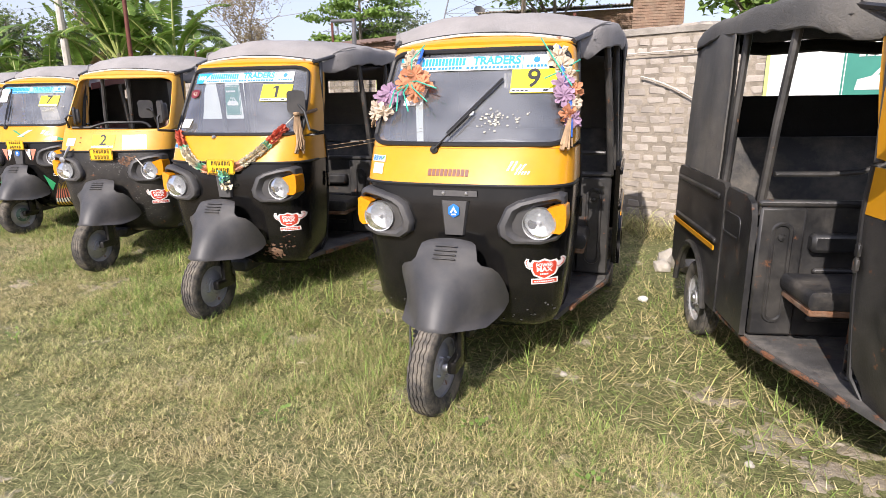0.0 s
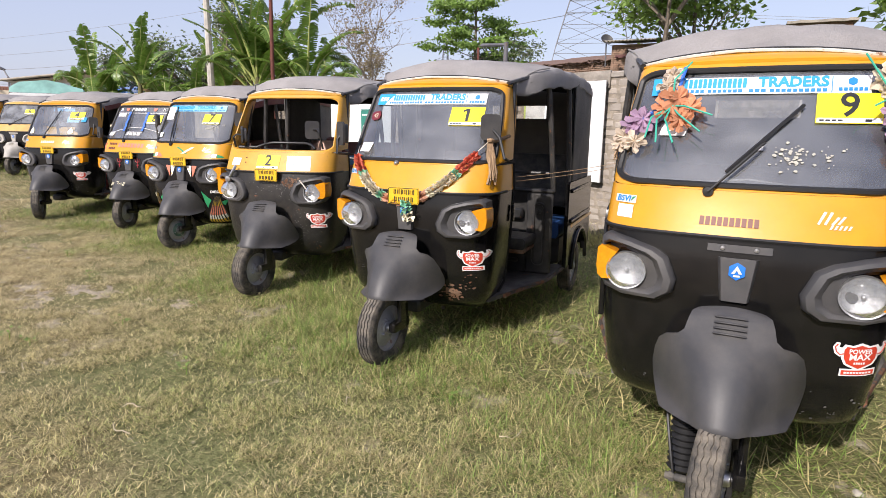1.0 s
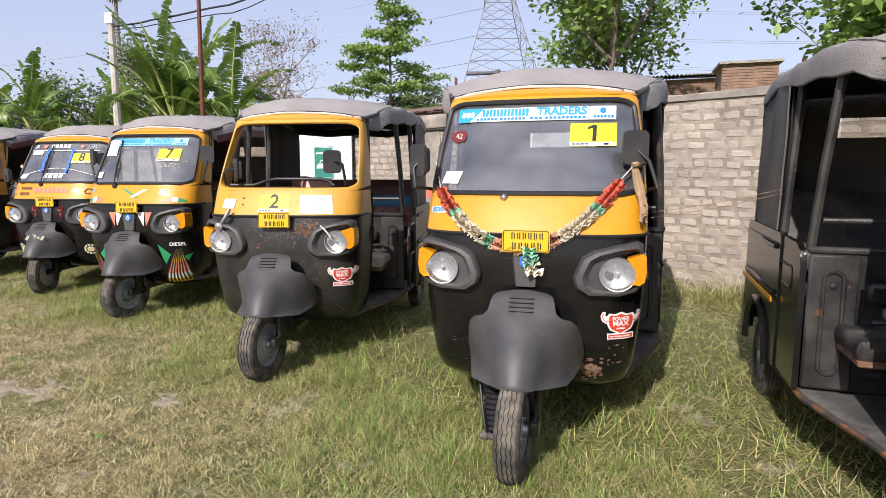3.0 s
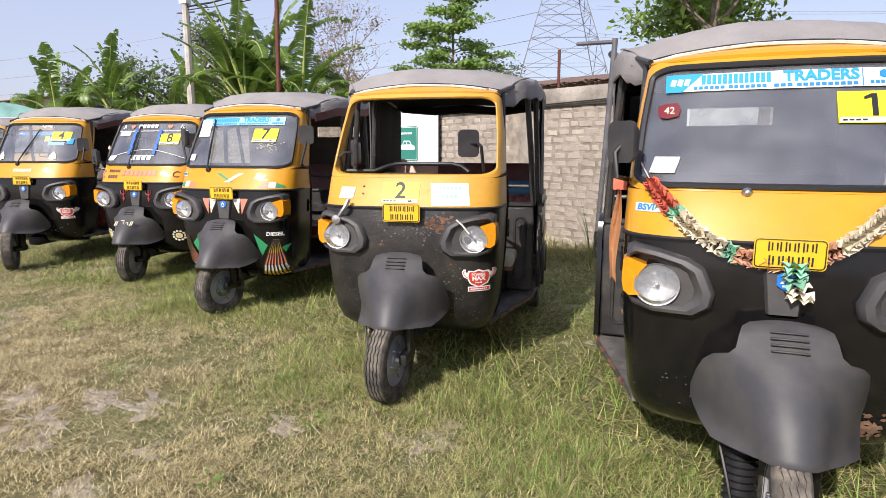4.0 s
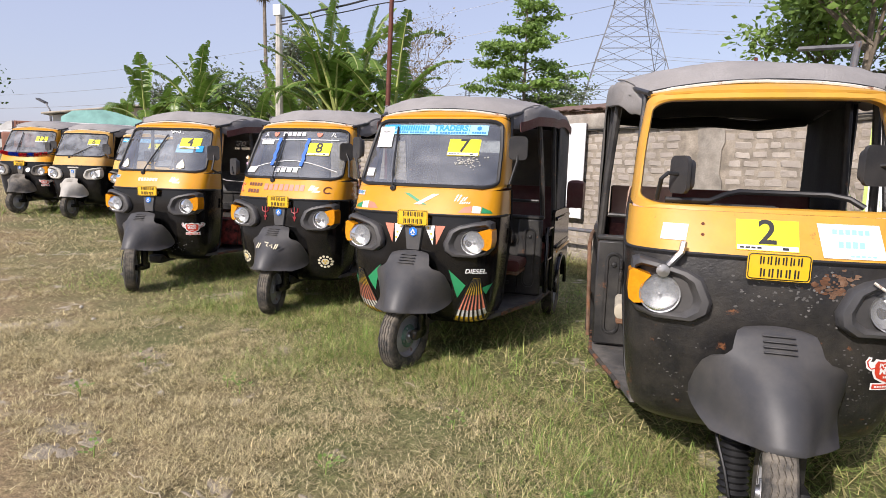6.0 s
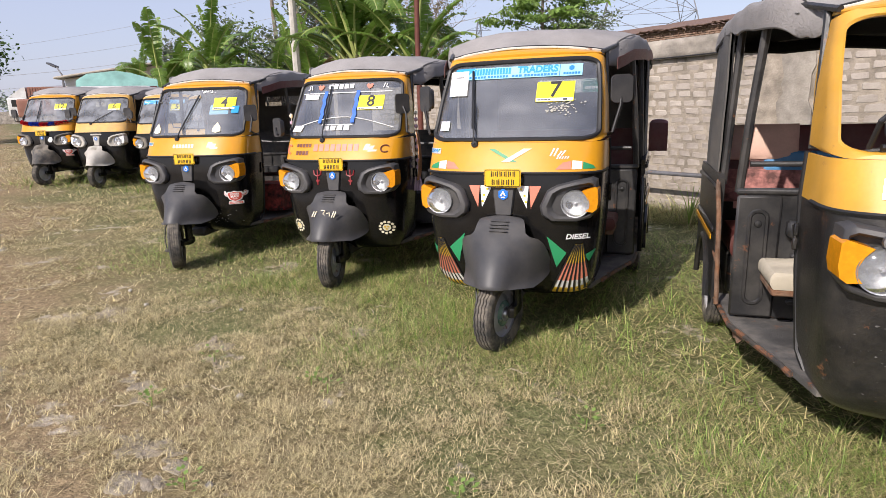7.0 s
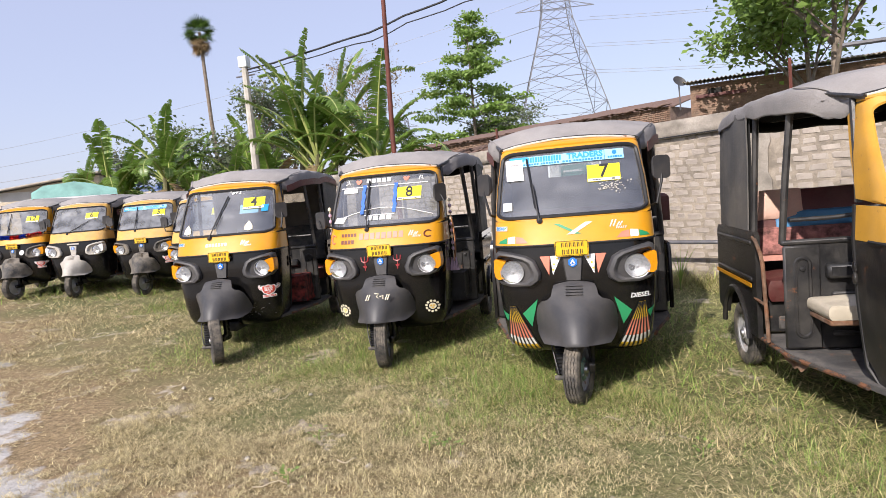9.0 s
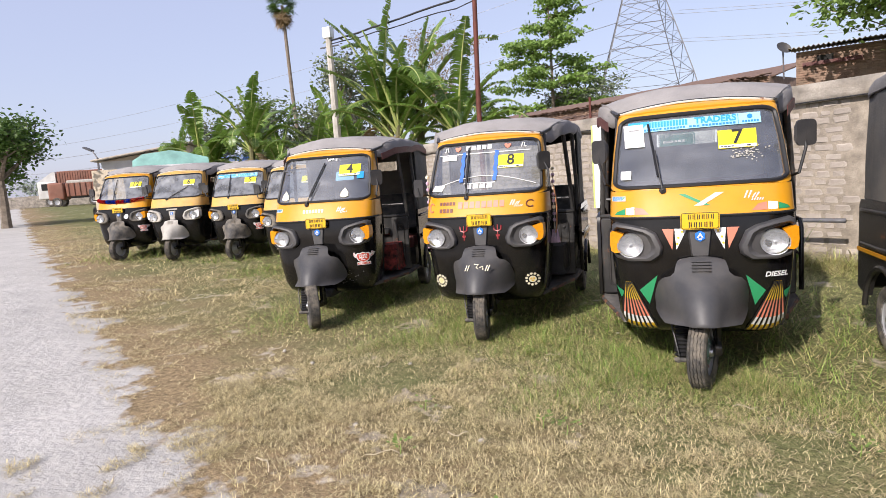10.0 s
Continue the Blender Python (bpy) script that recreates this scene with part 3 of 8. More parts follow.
def visor_geo():
    """The yellow brow above the windscreen, under the canopy's front hem."""
    rows = []
    for k in range(5):
        s = k / 4
        r = []
        for c in COLS:
            p = front(c * table(HALF, 1.855), 1.855)
            r.append(Vector((p.x * (1 - 0.02 * s), p.y + 0.10 * s * s - 0.012 * math.sin(s * 3.1), 1.855 + (0.018 + 0.042 * (1 - c * c)) * s)))
        rows.append(r)
    return thick(rows, lambda p: Vector((p[0], p[1] + 0.01, p[2] - 0.008)))


def tub_side_geo(side):
    cy, cz, r = 2.03, 0.25, 0.33
    arch = [(cy + r * math.cos(a), cz + r * math.sin(a)) for a in [radians(20 + 140 * k / 14) for k in range(15)]]
    out = [(1.50, 0.34), (1.50, 0.98), (1.53, 1.0), (2.50, 1.0), (2.54, 0.96), (2.56, 0.40), (cy + r + 0.03, 0.36)] + arch + [(cy - r - 0.03, 0.34)]
    m = Matrix(((0, 0, side, side * 0.675), (1, 0, 0, 0), (0, 1, 0, 0), (0, 0, 0, 1)))
    rib = box(0.02, 0.92, 0.03, (side * 0.71, 2.03, 0.70), 0.008, 1)
    rib2 = box(0.02, 0.92, 0.03, (side * 0.71, 2.03, 0.93), 0.008, 1)
    flare = tube([Vector((side * 0.712, cy + (r + 0.01) * math.cos(a), cz + (r + 0.01) * math.sin(a))) for a in [radians(8 + 164 * k / 16) for k in range(17)]], 0.018, 6)
    return merge(extrude(out, m, 0.03), rib, rib2, flare)


def door_geo(side):
    """The side panel between partition and tub, with a pressed slot and a rounded shoulder."""
    out = [(1.00, 0.36), (1.00, 0.90), (1.03, 0.96), (1.10, 0.985), (1.38, 0.99), (1.41, 0.96), (1.41, 0.36)]
    m = Matrix(((0, 0, side, side * 0.672), (1, 0, 0, 0), (0, 1, 0, 0), (0, 0, 0, 1)))
    lip = tube([Vector((side * 0.69, y, z)) for y, z in round_rect(0.26, 0.10, 0.03, 4, 1.28, 0.82)], 0.012, 6, True)
    return merge(extrude(out, m, 0.025), lip)


def rail_geo():
    pts = [(-0.62, 1.0, 1.12), (-0.40, 1.0, 1.12), (-0.28, 1.0, 1.13), (-0.16, 1.0, 1.18), (0.0, 1.0, 1.20), (0.16, 1.0, 1.18), (0.28, 1.0, 1.13), (0.40, 1.0, 1.12), (0.62, 1.0, 1.12)]
    return merge(tube(pts, 0.014, 8), tube([(-0.12, 1.0, 0.97), (-0.14, 1.0, 1.08), (-0.24, 1.0, 1.125)], 0.012, 8), tube([(0.12, 1.0, 0.97), (0.14, 1.0, 1.08), (0.24, 1.0, 1.125)], 0.012, 8))


def cushion(sx, sy, sz, at, puff=0.02):
    bm = bmesh.new()
    bmesh.ops.create_cube(bm, size=1.0)
    bmesh.ops.subdivide_edges(bm, edges=bm.edges[:], cuts=7, use_grid_fill=True)
    V = []
    for v in bm.verts:
        x, y, z = v.co
        e = 1 - (max(abs(x), abs(y)) * 2) ** 6
        zz = z * sz + (puff * e * (1 - (2 * x) ** 2 * 0.4) if z > 0.4 else 0) + 0.006 * noise.noise((x * 4, y * 4, z * 3 + sx * 7))
        k = 1 - 0.03 * (abs(z) * 2) ** 3
        V.append(Vector((x * sx * k, y * sy * k, zz)) + Vector(at))
    Fs = [[v.index for v in f.verts] for f in bm.faces]
    bm.free()
    return V, Fs


def floor_geo():
    out = [(-0.50, 0.24), (-0.56, 0.48), (-0.715, 1.02), (-0.73, 1.55), (0.73, 1.55), (0.715, 1.02), (0.56, 0.48), (0.50, 0.24)]
    return merge(extrude(out, Matrix.Translation((0, 0, 0.325)), 0.03), box(1.2, 0.9, 0.10, (0, 2.05, 0.42), 0.01, 1))


def sill_geo(side):
    return merge(tube([(side * 0.555, 0.42, 0.335), (side * 0.57, 0.52, 0.335), (side * 0.72, 1.02, 0.335), (side * 0.74, 1.52, 0.335)], 0.015, 6))


def chassis_geo():
    return merge(box(0.16, 2.1, 0.10, (0, 1.05, 0.30), 0.02, 1), box(1.1, 0.10, 0.09, (0, 2.03, 0.25), 0.02, 1), box(0.6, 0.5, 0.22, (0, 2.2, 0.36), 0.03, 1))


def rear_panel_geo():
    return merge(box(1.36, 0.03, 0.62, (0, 2.54, 0.69), 0.012, 1), box(1.38, 0.06, 0.06, (0, 2.57, 0.42), 0.015, 1))


def hinge_plate():
    return merge(*[box(0.016, 0.03, 0.05, (0, 0, dz), 0.004, 1) for dz in (-0.03, 0.03)], tube([(0, 0, -0.06), (0, 0, 0.06)], 0.008, 6))


def shield_poly(cx, cz, w, h):
    return [(cx + w * x, cz + h * z) for x, z in ((-0.40, 0.44), (-0.2, 0.40), (0, 0.5), (0.2, 0.40), (0.40, 0.44), (0.47, 0.30), (0.42, 0.18), (0.45, -0.06), (0.36, -0.28), (0, -0.5), (-0.36, -0.28), (-0.45, -0.06), (-0.42, 0.18), (-0.47, 0.30))]


def hexagon(cx, cz, r, flat=1.0):
    return [(cx + r * flat * math.sin(k * math.tau / 6), cz + r * math.cos(k * math.tau / 6)) for k in range(6)]


def mirror_head(w=0.13, h=0.17):
    return merge(extrude(round_rect(w, h, 0.03, 4), pose(0, 0, 0, 90), 0.018), extrude(round_rect(w * 0.8, h * 0.8, 0.03, 4), pose(0, 0.03, 0, 90), 0.03))


def wheel(parent, at, turn=0.0, key="wheel", lean=0.0):
    w = part("wheel", lambda: tube([(-0.06, 0, 0), (0.06, 0, 0)], 0.02, 10), STEEL, parent, m=pose(*at, 0, lean, turn), key=key + "axle")
    part("tyre", tyre_geo, RUBBER, w, "worn dusty black rubber tyre", key="tyre")
    part("rim", rim_geo, RIM, w, "grey pressed steel rim", key="rim")
    part("hub", hub_geo, STEEL, w, key="hub")
    for k in range(4):
        part("bolt", lambda: box(0.09, 0.015, 0.015, (0, 0, 0), 0.004, 1), STEEL, w, m=pose(0, 0.066 * math.cos(k * math.tau / 4 + 0.4), 0.066 * math.sin(k * math.tau / 4 + 0.4)), key="wheelbolt")
    return w


def auto(x, y, turn, label, num="", screen="clear", body=None, yellow=None, steer=0.0, banner=True, banner_mat=None, plate=True, open_back=False,
         seat=None, backrest=None, hood=None, plastic=None, mirrors=(True, True), mirror_mat=None, wiper=0.0, shield=True, lower_bar=False, seed=1, logo=True, boxed_lamps=False, heads=((-0.62, -0.06, 1.52, -15), (0.62, -0.06, 1.52, 15)), seat_b=None, wheel_y=-0.22, lot_low=False, lot=(0.27, 1.70), door=True, trim=None, wiper_x=-0.14, post_top=1.06):
    """One parked three-wheeler; returns the Empty that holds its parts."""
    body, yellow, hood, plastic = body or BLACK, yellow or YELLOW, hood or CANVAS, plastic or PLASTIC
    seat, backrest = seat or VINYL_BLACK, backrest or VINYL_BLACK
    e = thing("auto_rickshaw", pose(x, y, ground_z(x, y), 0, 0, turn) @ Matrix.Diagonal((1.04, 1.0, 1.0, 1.0)), label, "auto rickshaw", "parked row of auto rickshaws")
    # cab
    shell = part("front_shell", body_geo, body, e, "black painted steel nose", key="body")
    cowl = part("cowl", cowl_geo, yellow, e, "yellow painted band", key="cowl")
    part("belt_trim", lambda: bead(1.122, 0.006, 0.010), GASKET, e, key="belt")
    fr = part("windscreen_frame", frame_geo, yellow, e, "yellow painted windscreen frame", key="frame")
    part("brow", visor_geo, yellow, e, key="visor")
    if screen:
        part("gasket", gasket_geo, GASKET, fr, "black rubber seal", key="gasket")
        gm = {"clear": WINDSCREEN, "dusty": WINDSCREEN_DUSTY}[screen]
        g = part("windscreen", glass_geo, gm, e, "curved glass windscreen" if screen == "clear" else "dust-coated glass windscreen", key="glass")
        g.visible_shadow = False
    for s in (-1, 1):
        part("side_edge", lambda s=s: tube([(s * 0.498, 0.43, 0.345), (s * 0.525, 0.495, 0.43), (s * 0.558, 0.50, 0.8), (s * 0.571, 0.50, 1.12), (s * 0.565, 0.49, 1.31)], 0.011, 6), GASKET, e, key="edge%d" % s)
        part("hinge", hinge_plate, body, e, m=pose(s * 0.582, 0.47, 0.95), key="hinge")
    # fender, badge panel
    fd = part("front_fender", fender_geo, plastic, e, "moulded grey-black plastic mudguard", m=pose(0, 0.30 * (wheel_y + 0.22), 0.0), key="fender")
    part("vent", vent_geo, plastic, fd, key="vent")
    if logo:
        bp = part("badge_panel", lambda: merge(thick([[front(xx, zz, 0.004 + 0.016 * (abs(q) < 0.9)) for q, xx in ((c, c * (0.052 + 0.022 * (zz - 0.86) / 0.18)) for c in (-1, -0.85, 0, 0.85, 1))] for zz in (0.865, 0.88, 0.95, 1.03, 1.045)], lambda p: p + Vector((0, 0.012, 0)))), plastic, e, "grey plastic badge panel", key="badgepanel")
        part("emblem", lambda: poly_patch(hexagon(0, 0.995, 0.037, 0.9), 0.027), EMBLEM, bp, "blue hexagon emblem", key="emblem")
        part("emblem_mark", lambda: merge(poly_patch([(-0.020, 0.985), (0, 1.018), (0.020, 0.985), (0.008, 0.985), (0, 1.0), (-0.008, 0.985)], 0.030), poly_patch([(-0.012, 0.972), (0.012, 0.972), (0.012, 0.980), (-0.012, 0.980)], 0.030)), SILVER, bp, key="emblemmark")
        part("plate_bracket", lambda: patch(-0.115, 0.115, 1.068, 1.098, 0.012, 8, 1), plastic, e, key="bracket")
    # lamps
    for s in (-1, 1):
        bz = part("headlamp", lambda s=s: bezel_geo(s), plastic, e, "black plastic headlamp surround", key="bezel%d" % s)
        c = front(0.415, 0.945)
        at = pose(s * 0.425, c.y - 0.035, 0.938)
        part("reflector", lamp_cup, CHROME, bz, "bright reflector", m=at, key="cup")
        part("bulb", lamp_bulb, STEEL, bz, m=at, key="bulb")
        ln = part("lens", lamp_lens, LENS, bz, "clear glass lens", m=at, key="lens")
        ln.visible_shadow = False
        part("indicator", lambda s=s: indicator_geo(s), AMBER if not boxed_lamps else WHITE, bz, "amber indicator lens", key="ind%d" % s)
    # front wheel and its arm
    w = wheel(e, (0, wheel_y, 0.252), steer)
    part("fork", lambda: merge(box(0.035, 0.10, 0.34, (0.092, -0.10, 0.40), 0.015, 2), box(0.05, 0.22, 0.07, (0.085, -0.13, 0.27), 0.02, 2), box(0.24, 0.10, 0.06, (0.0, -0.05, 0.58), 0.02, 1)), body, e, m=pose(0, wheel_y + 0.185, 0), key="fork")
    part("damper", boot_geo, GASKET, e, "ribbed rubber damper boot", m=pose(-0.115, wheel_y + 0.085, 0.0, -8, 0, 0), key="boot")
    part("damper_bolt", lambda: merge(tube([(-0.17, -0.13, 0.17), (-0.06, -0.13, 0.17)], 0.016, 10), tube([(-0.155, -0.13, 0.17), (-0.135, -0.13, 0.17)], 0.022, 6)), PLASTIC_DUST, e, m=pose(0, wheel_y + 0.185, 0), key="bolt")
    part("cable", lambda: tube([(-0.17, 0.02, 0.50), (-0.185, -0.06, 0.40), (-0.16, -0.13, 0.30), (-0.14, -0.15, 0.20)], 0.006, 6), GASKET, e, m=pose(0, wheel_y + 0.185, 0), key="cable")
    # underneath
    part("floor_pan", floor_geo, FLOOR_DUST, e, "scuffed black steel floor", key="floor")
    for s in (-1, 1):
        part("sill", lambda s=s: sill_geo(s), SILL, e, "rusted sill edge", key="sill%d" % s)
        wheel(e, (s * 0.685, 2.02, 0.252))
        part("side_panel", lambda s=s: tub_side_geo(s), body, e, "black ribbed rear side panel", m=pose(0, 0.0, -0.052) @ Matrix.Diagonal((1.085, 1, 1.15, 1)), key="tub%d" % s)
        part("stripe", lambda s=s: box(0.006, 0.96, 0.028, (s * 0.722, 2.03, 0.715)), YELLOW, e, "thin yellow stripe", m=WIDE, key="stripe%d" % s)
    part("chassis", chassis_geo, BLACK_WORN, e, key="chassis")
    part("tail_panel", rear_panel_geo, body, e, m=pose(0, 0.0, -0.052) @ Matrix.Diagonal((1.085, 1, 1.15, 1)), key="tail")
    if door:
        part("side_door", lambda: door_geo(-1), body, e, "black pressed panel with a slot", m=pose(0, 0.09, -0.052) @ Matrix.Diagonal((1.085, 1, 1.15, 1)), key="door-1")
    if lower_bar:
        part("gate_bar", lambda: merge(tube([(0.70, 1.10, 0.40), (0.70, 1.10, 0.90), (0.70, 1.14, 0.96), (0.70, 1.36, 0.96), (0.70, 1.40, 0.90), (0.70, 1.40, 0.40)], 0.016, 8), tube([(0.70, 1.10, 0.68), (0.70, 1.40, 0.68)], 0.012, 8)), body, e, "tubular gate bar", m=WIDE, key="gate")
    # cabin
    pt = part("partition", lambda: merge(box(1.30, 0.03, 0.60, (0, 1.01, 0.66), 0.01, 1), box(1.34, 0.05, 0.03, (0, 1.005, 0.965), 0.01, 1)), BLACK_WORN, e, "black pressed-steel partition", m=pose(0, 0.11, -0.054) @ Matrix.Diagonal((1.085, 1, 1.15, 1)), key="partition")
    for zz in (0.45, 0.56, 0.67):
        part("rib", lambda: box(0.84, 0.03, 0.028, (0, 0.985, 0), 0.01, 1), BLACK_WORN, pt, m=pose(0, 0, zz), key="rib")
    part("shelf", lambda: box(0.90, 0.07, 0.08, (0, 0.97, 0.80), 0.015, 1), BLACK_WORN, pt, key="pshelf")
    for s in (-1, 1):
        part("end_panel", lambda: merge(box(0.19, 0.025, 0.58, (0, 0.982, 0.66), 0.01, 1), tube([Vector((x, 0.967, 0.66 + z)) for x, z in round_rect(0.075, 0.44, 0.036, 5)], 0.010, 6, True), moved(lathe([(0.0, -0.008), (0.014, -0.005), (0.018, 0.006)], 10, "y"), pose(0, 0.966, 0.82))), BLACK_WORN, pt, "panel with a pressed oval", m=pose(s * 0.57, 0, 0), key="endpanel")
    part("hand_rail", rail_geo, BLACK_WORN, e, m=pose(0, 0.11, 0.08) @ WIDE, key="rail")
    part("driver_seat", lambda: cushion(1.20, 0.32, 0.085, (0, 0.92, 0.665)), seat, e, "low driver's seat cushion", key="dseat" )
    part("seat_box", lambda: merge(box(1.18, 0.31, 0.035, (0, 0.92, 0.605), 0.008, 1), box(0.07, 0.09, 0.24, (-0.30, 0.90, 0.47), 0.01, 1), box(0.07, 0.09, 0.24, (0.30, 0.90, 0.47), 0.01, 1)), RUST, e, "rusted seat board on two posts", key="seatbox")
    part("passenger_seat", lambda: cushion(1.24, 0.48, 0.15, (0, 1.80, 0.66), 0.03), seat_b or seat, e, "bench seat cushion", m=WIDE, key="pseat")
    part("seat_riser", lambda: box(1.24, 0.42, 0.24, (0, 1.82, 0.47), 0.01, 1), BLACK_WORN, e, m=WIDE, key="riser")
    part("backrest", lambda: moved(cushion(1.26, 0.52, 0.10, (0, 0, 0)), pose(0, 2.20, 1.05, 78)), backrest, e, "bench backrest", m=WIDE.copy(), key="brest")
    part("steering_column", lambda: merge(tube([(0, 0.20, 0.36), (0, 0.30, 0.8), (0, 0.36, 1.08)], 0.035, 10), tube([(-0.33, 0.46, 1.13), (-0.22, 0.40, 1.12), (0, 0.37, 1.10), (0.22, 0.40, 1.12), (0.33, 0.46, 1.13)], 0.013, 8), box(0.16, 0.10, 0.10, (0, 0.36, 1.12), 0.03, 2)), BLACK_WORN, e, key="steer")
    part("dashboard", lambda: merge(box(1.0, 0.06, 0.16, (0, 0.33, 1.20), 0.02, 1), box(0.30, 0.08, 0.14, (-0.08, 0.29, 1.26), 0.03, 2)), PLASTIC, e, key="dash")
    # posts and canopy
    for s in (-1, 1):
        part("pillar", lambda s=s: tube([(s * 0.655, 1.13, 1.05), (s * 0.635, 0.4 * 1.13 + 0.6 * post_top, 1.45), (s * 0.595, post_top, 1.96)], 0.020, 8), BLACK_WORN, e, m=WIDE, key="bpil%d%.2f" % (s, post_top))
        part("pillar", lambda s=s: tube([(s * 0.668, 1.655, 1.03), (s * 0.655, 1.645, 1.4), (s * 0.630, 1.64, 1.97)], 0.020, 8), BLACK_WORN, e, m=WIDE, key="cpil%d" % s)
        part("pillar", lambda s=s: tube([(s * 0.545, 0.50, 1.32), (s * 0.53, 0.55, 1.6), (s * 0.518, 0.60, 1.89)], 0.018, 8), BLACK_WORN, e, key="apil%d" % s)
        part("roof_rail", lambda s=s: tube([(s * 0.505, 0.50, 1.865), (s * 0.60, 0.85, 1.945), (s * 0.67, 1.25, 1.97), (s * 0.69, 1.85, 1.97), (s * 0.69, 2.40, 1.91)], 0.014, 6), BLACK_WORN, e, key="rrail%d" % s)
    cn = part("canopy", lambda: hood_geo(seed), hood, e, "weathered fabric canopy with creases", key="hood%d" % (seed % 4))
    part("hem", hem_geo, PIPING, cn, "stained cream piping", key="hem")
    part("hem_bead", strip_geo, GASKET, cn, key="hembead")
    for s in (-1, 1):
        part("seam", lambda s=s: seam_geo(s), hood, cn, key="seam%d" % s)
    if trim:
        for s in (-1, 1):
            part("flap_trim", lambda s=s: thick([[Vector((s * (table([(r[0], r[1]) for r in HOOD], 0.60 + 0.1 * k) * 1.008 + 0.014), 0.60 + 0.1 * k, hood_edge(0.60 + 0.1 * k) - 0.045 + 0.075 * q)) for q in (0, 0.5, 1)] for k in range(20)], lambda p: p - Vector((s * 0.004, 0, 0))), trim, cn, "maroon edging", key="trim%d" % s)
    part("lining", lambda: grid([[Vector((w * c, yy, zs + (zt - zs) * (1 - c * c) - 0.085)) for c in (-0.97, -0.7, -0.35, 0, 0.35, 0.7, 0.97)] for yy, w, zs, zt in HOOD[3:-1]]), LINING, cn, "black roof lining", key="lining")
    part("side_curtain", lambda: curtain_geo(-1, 3), CANVAS_DARK, cn, m=WIDE, key="curt-1")
    part("side_curtain", lambda: curtain_geo(1, 3), CANVAS_DARK, cn, m=WIDE, key="curt1")
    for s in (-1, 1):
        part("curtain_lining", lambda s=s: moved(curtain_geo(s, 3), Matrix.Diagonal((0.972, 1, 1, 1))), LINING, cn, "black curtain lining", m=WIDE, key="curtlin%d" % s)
    if not open_back:
        part("back_curtain", lambda: back_geo(5), CANVAS_DARK, cn, m=WIDE, key="back")
        rw = part("rear_window", lambda: grid([[Vector((xx, 2.544, zz)) for xx in (-0.265, 0, 0.265)] for zz in (1.79, 1.65)]), MILKY, cn, "milky plastic rear window", key="rwin")
        rw.visible_shadow = False
    else:
        part("back_curtain", lambda: moved(tube([(-0.6, 0, 0), (-0.3, 0, -0.03), (0, 0, -0.01), (0.3, 0, -0.04), (0.6, 0, 0)], 0.04, 8), pose(0, 2.42, 1.90)), LINING, cn, "rolled back curtain", m=WIDE, key="roll")
    # mirrors: an arm from the frame's edge to each head
    for hx, dy, hz, f in heads:
        s = 1 if hx > 0 else -1
        inside = abs(hx) < 0.45
        b = front(s * (0.465 if inside else 0.565), 1.345 if inside else 1.33)
        tip = Vector((hx, front(max(-0.5, min(0.5, hx)), hz).y - 0.10 + dy, hz))
        elbow = Vector((b.x - s * 0.02, b.y - 0.04, hz - 0.02)) if inside else Vector((b.x + s * 0.035, min(b.y, tip.y) - 0.04, 1.36))
        mr = part("mirror", lambda: tube([(b.x - s * 0.01, b.y + 0.01, b.z), tuple(elbow), tuple(elbow.lerp(tip, 0.55 if not inside else 0.3) + Vector((s * 0.02 if not inside else 0, 0, 0.02))), tuple(tip)], 0.010, 8), GASKET, e)
        part("mirror_head", mirror_head, mirror_mat or MIRROR, mr, "black plastic mirror housing", m=Matrix.Translation(tip) @ pose(0, 0, 0, 0, 0, f), key="mhead")
    # wiper
    if screen and wiper is not None:
        a = Vector((wiper_x, 1.30))
        ang = radians(wiper)
        d = Vector((math.sin(ang), math.cos(ang)))
        tipw = a + d * 0.48
        arm = part("wiper", lambda: merge(tube([front(*(a + d * q), 0.022 + 0.02 * math.sin(q * 8)) for q in (0, 0.1, 0.2, 0.28)], 0.006, 6), moved(lathe([(0.0, -0.012), (0.02, -0.01), (0.024, 0.02)], 12, "y"), Matrix.Translation(front(a.x, a.y, 0.01)))), GASKET, e)
        part("wiper_blade", lambda: tube([front(*(a + d * q + Vector((-d.y, d.x)) * 0.012), 0.016) for q in (0.10, 0.20, 0.30, 0.39, 0.48)], 0.008, 5), GASKET, arm)
    # stickers
    if banner:
        bn = part("screen_banner", lambda: patch(-0.435, 0.40, 1.715, 1.790, 0.003, 16, 2), banner_mat or WHITE, e, "blue and white dealer strip with bold writing", key="banner")
        part("banner_corner", lambda: poly_patch([(-0.435, 1.713), (-0.37, 1.713), (-0.29, 1.792), (-0.435, 1.792)], 0.005), SIGN_BLUE, bn, key="bancorner")
        part("banner_mark", lambda: merge(*[poly_patch([(x0, 1.745), (x0 + 0.018, 1.738), (x0 + 0.026, 1.768), (x0 + 0.008, 1.772)], 0.007) for x0 in (-0.418, -0.392, -0.366)]), WHITE, bn, key="banmark")
        part("banner_word", lambda: word_patch("TRADERS", 0.060, 0.125, 1.764, 0.006, 0.0026, 1.02), SIGN_BLUE, bn, "bold blue capitals", key="banword")
        part("banner_name", lambda: bars([(-0.30, -0.045, 1.764, 0.042, 13)]), SIGN_BLUE, bn, key="banname")
        part("banner_line", lambda: bars([(-0.33, -0.21, 1.729, 0.014, 6), (-0.20, -0.06, 1.729, 0.014, 7), (-0.04, 0.03, 1.729, 0.014, 3), (0.04, 0.25, 1.729, 0.014, 10)]), INK_BLUE, bn, key="banline")
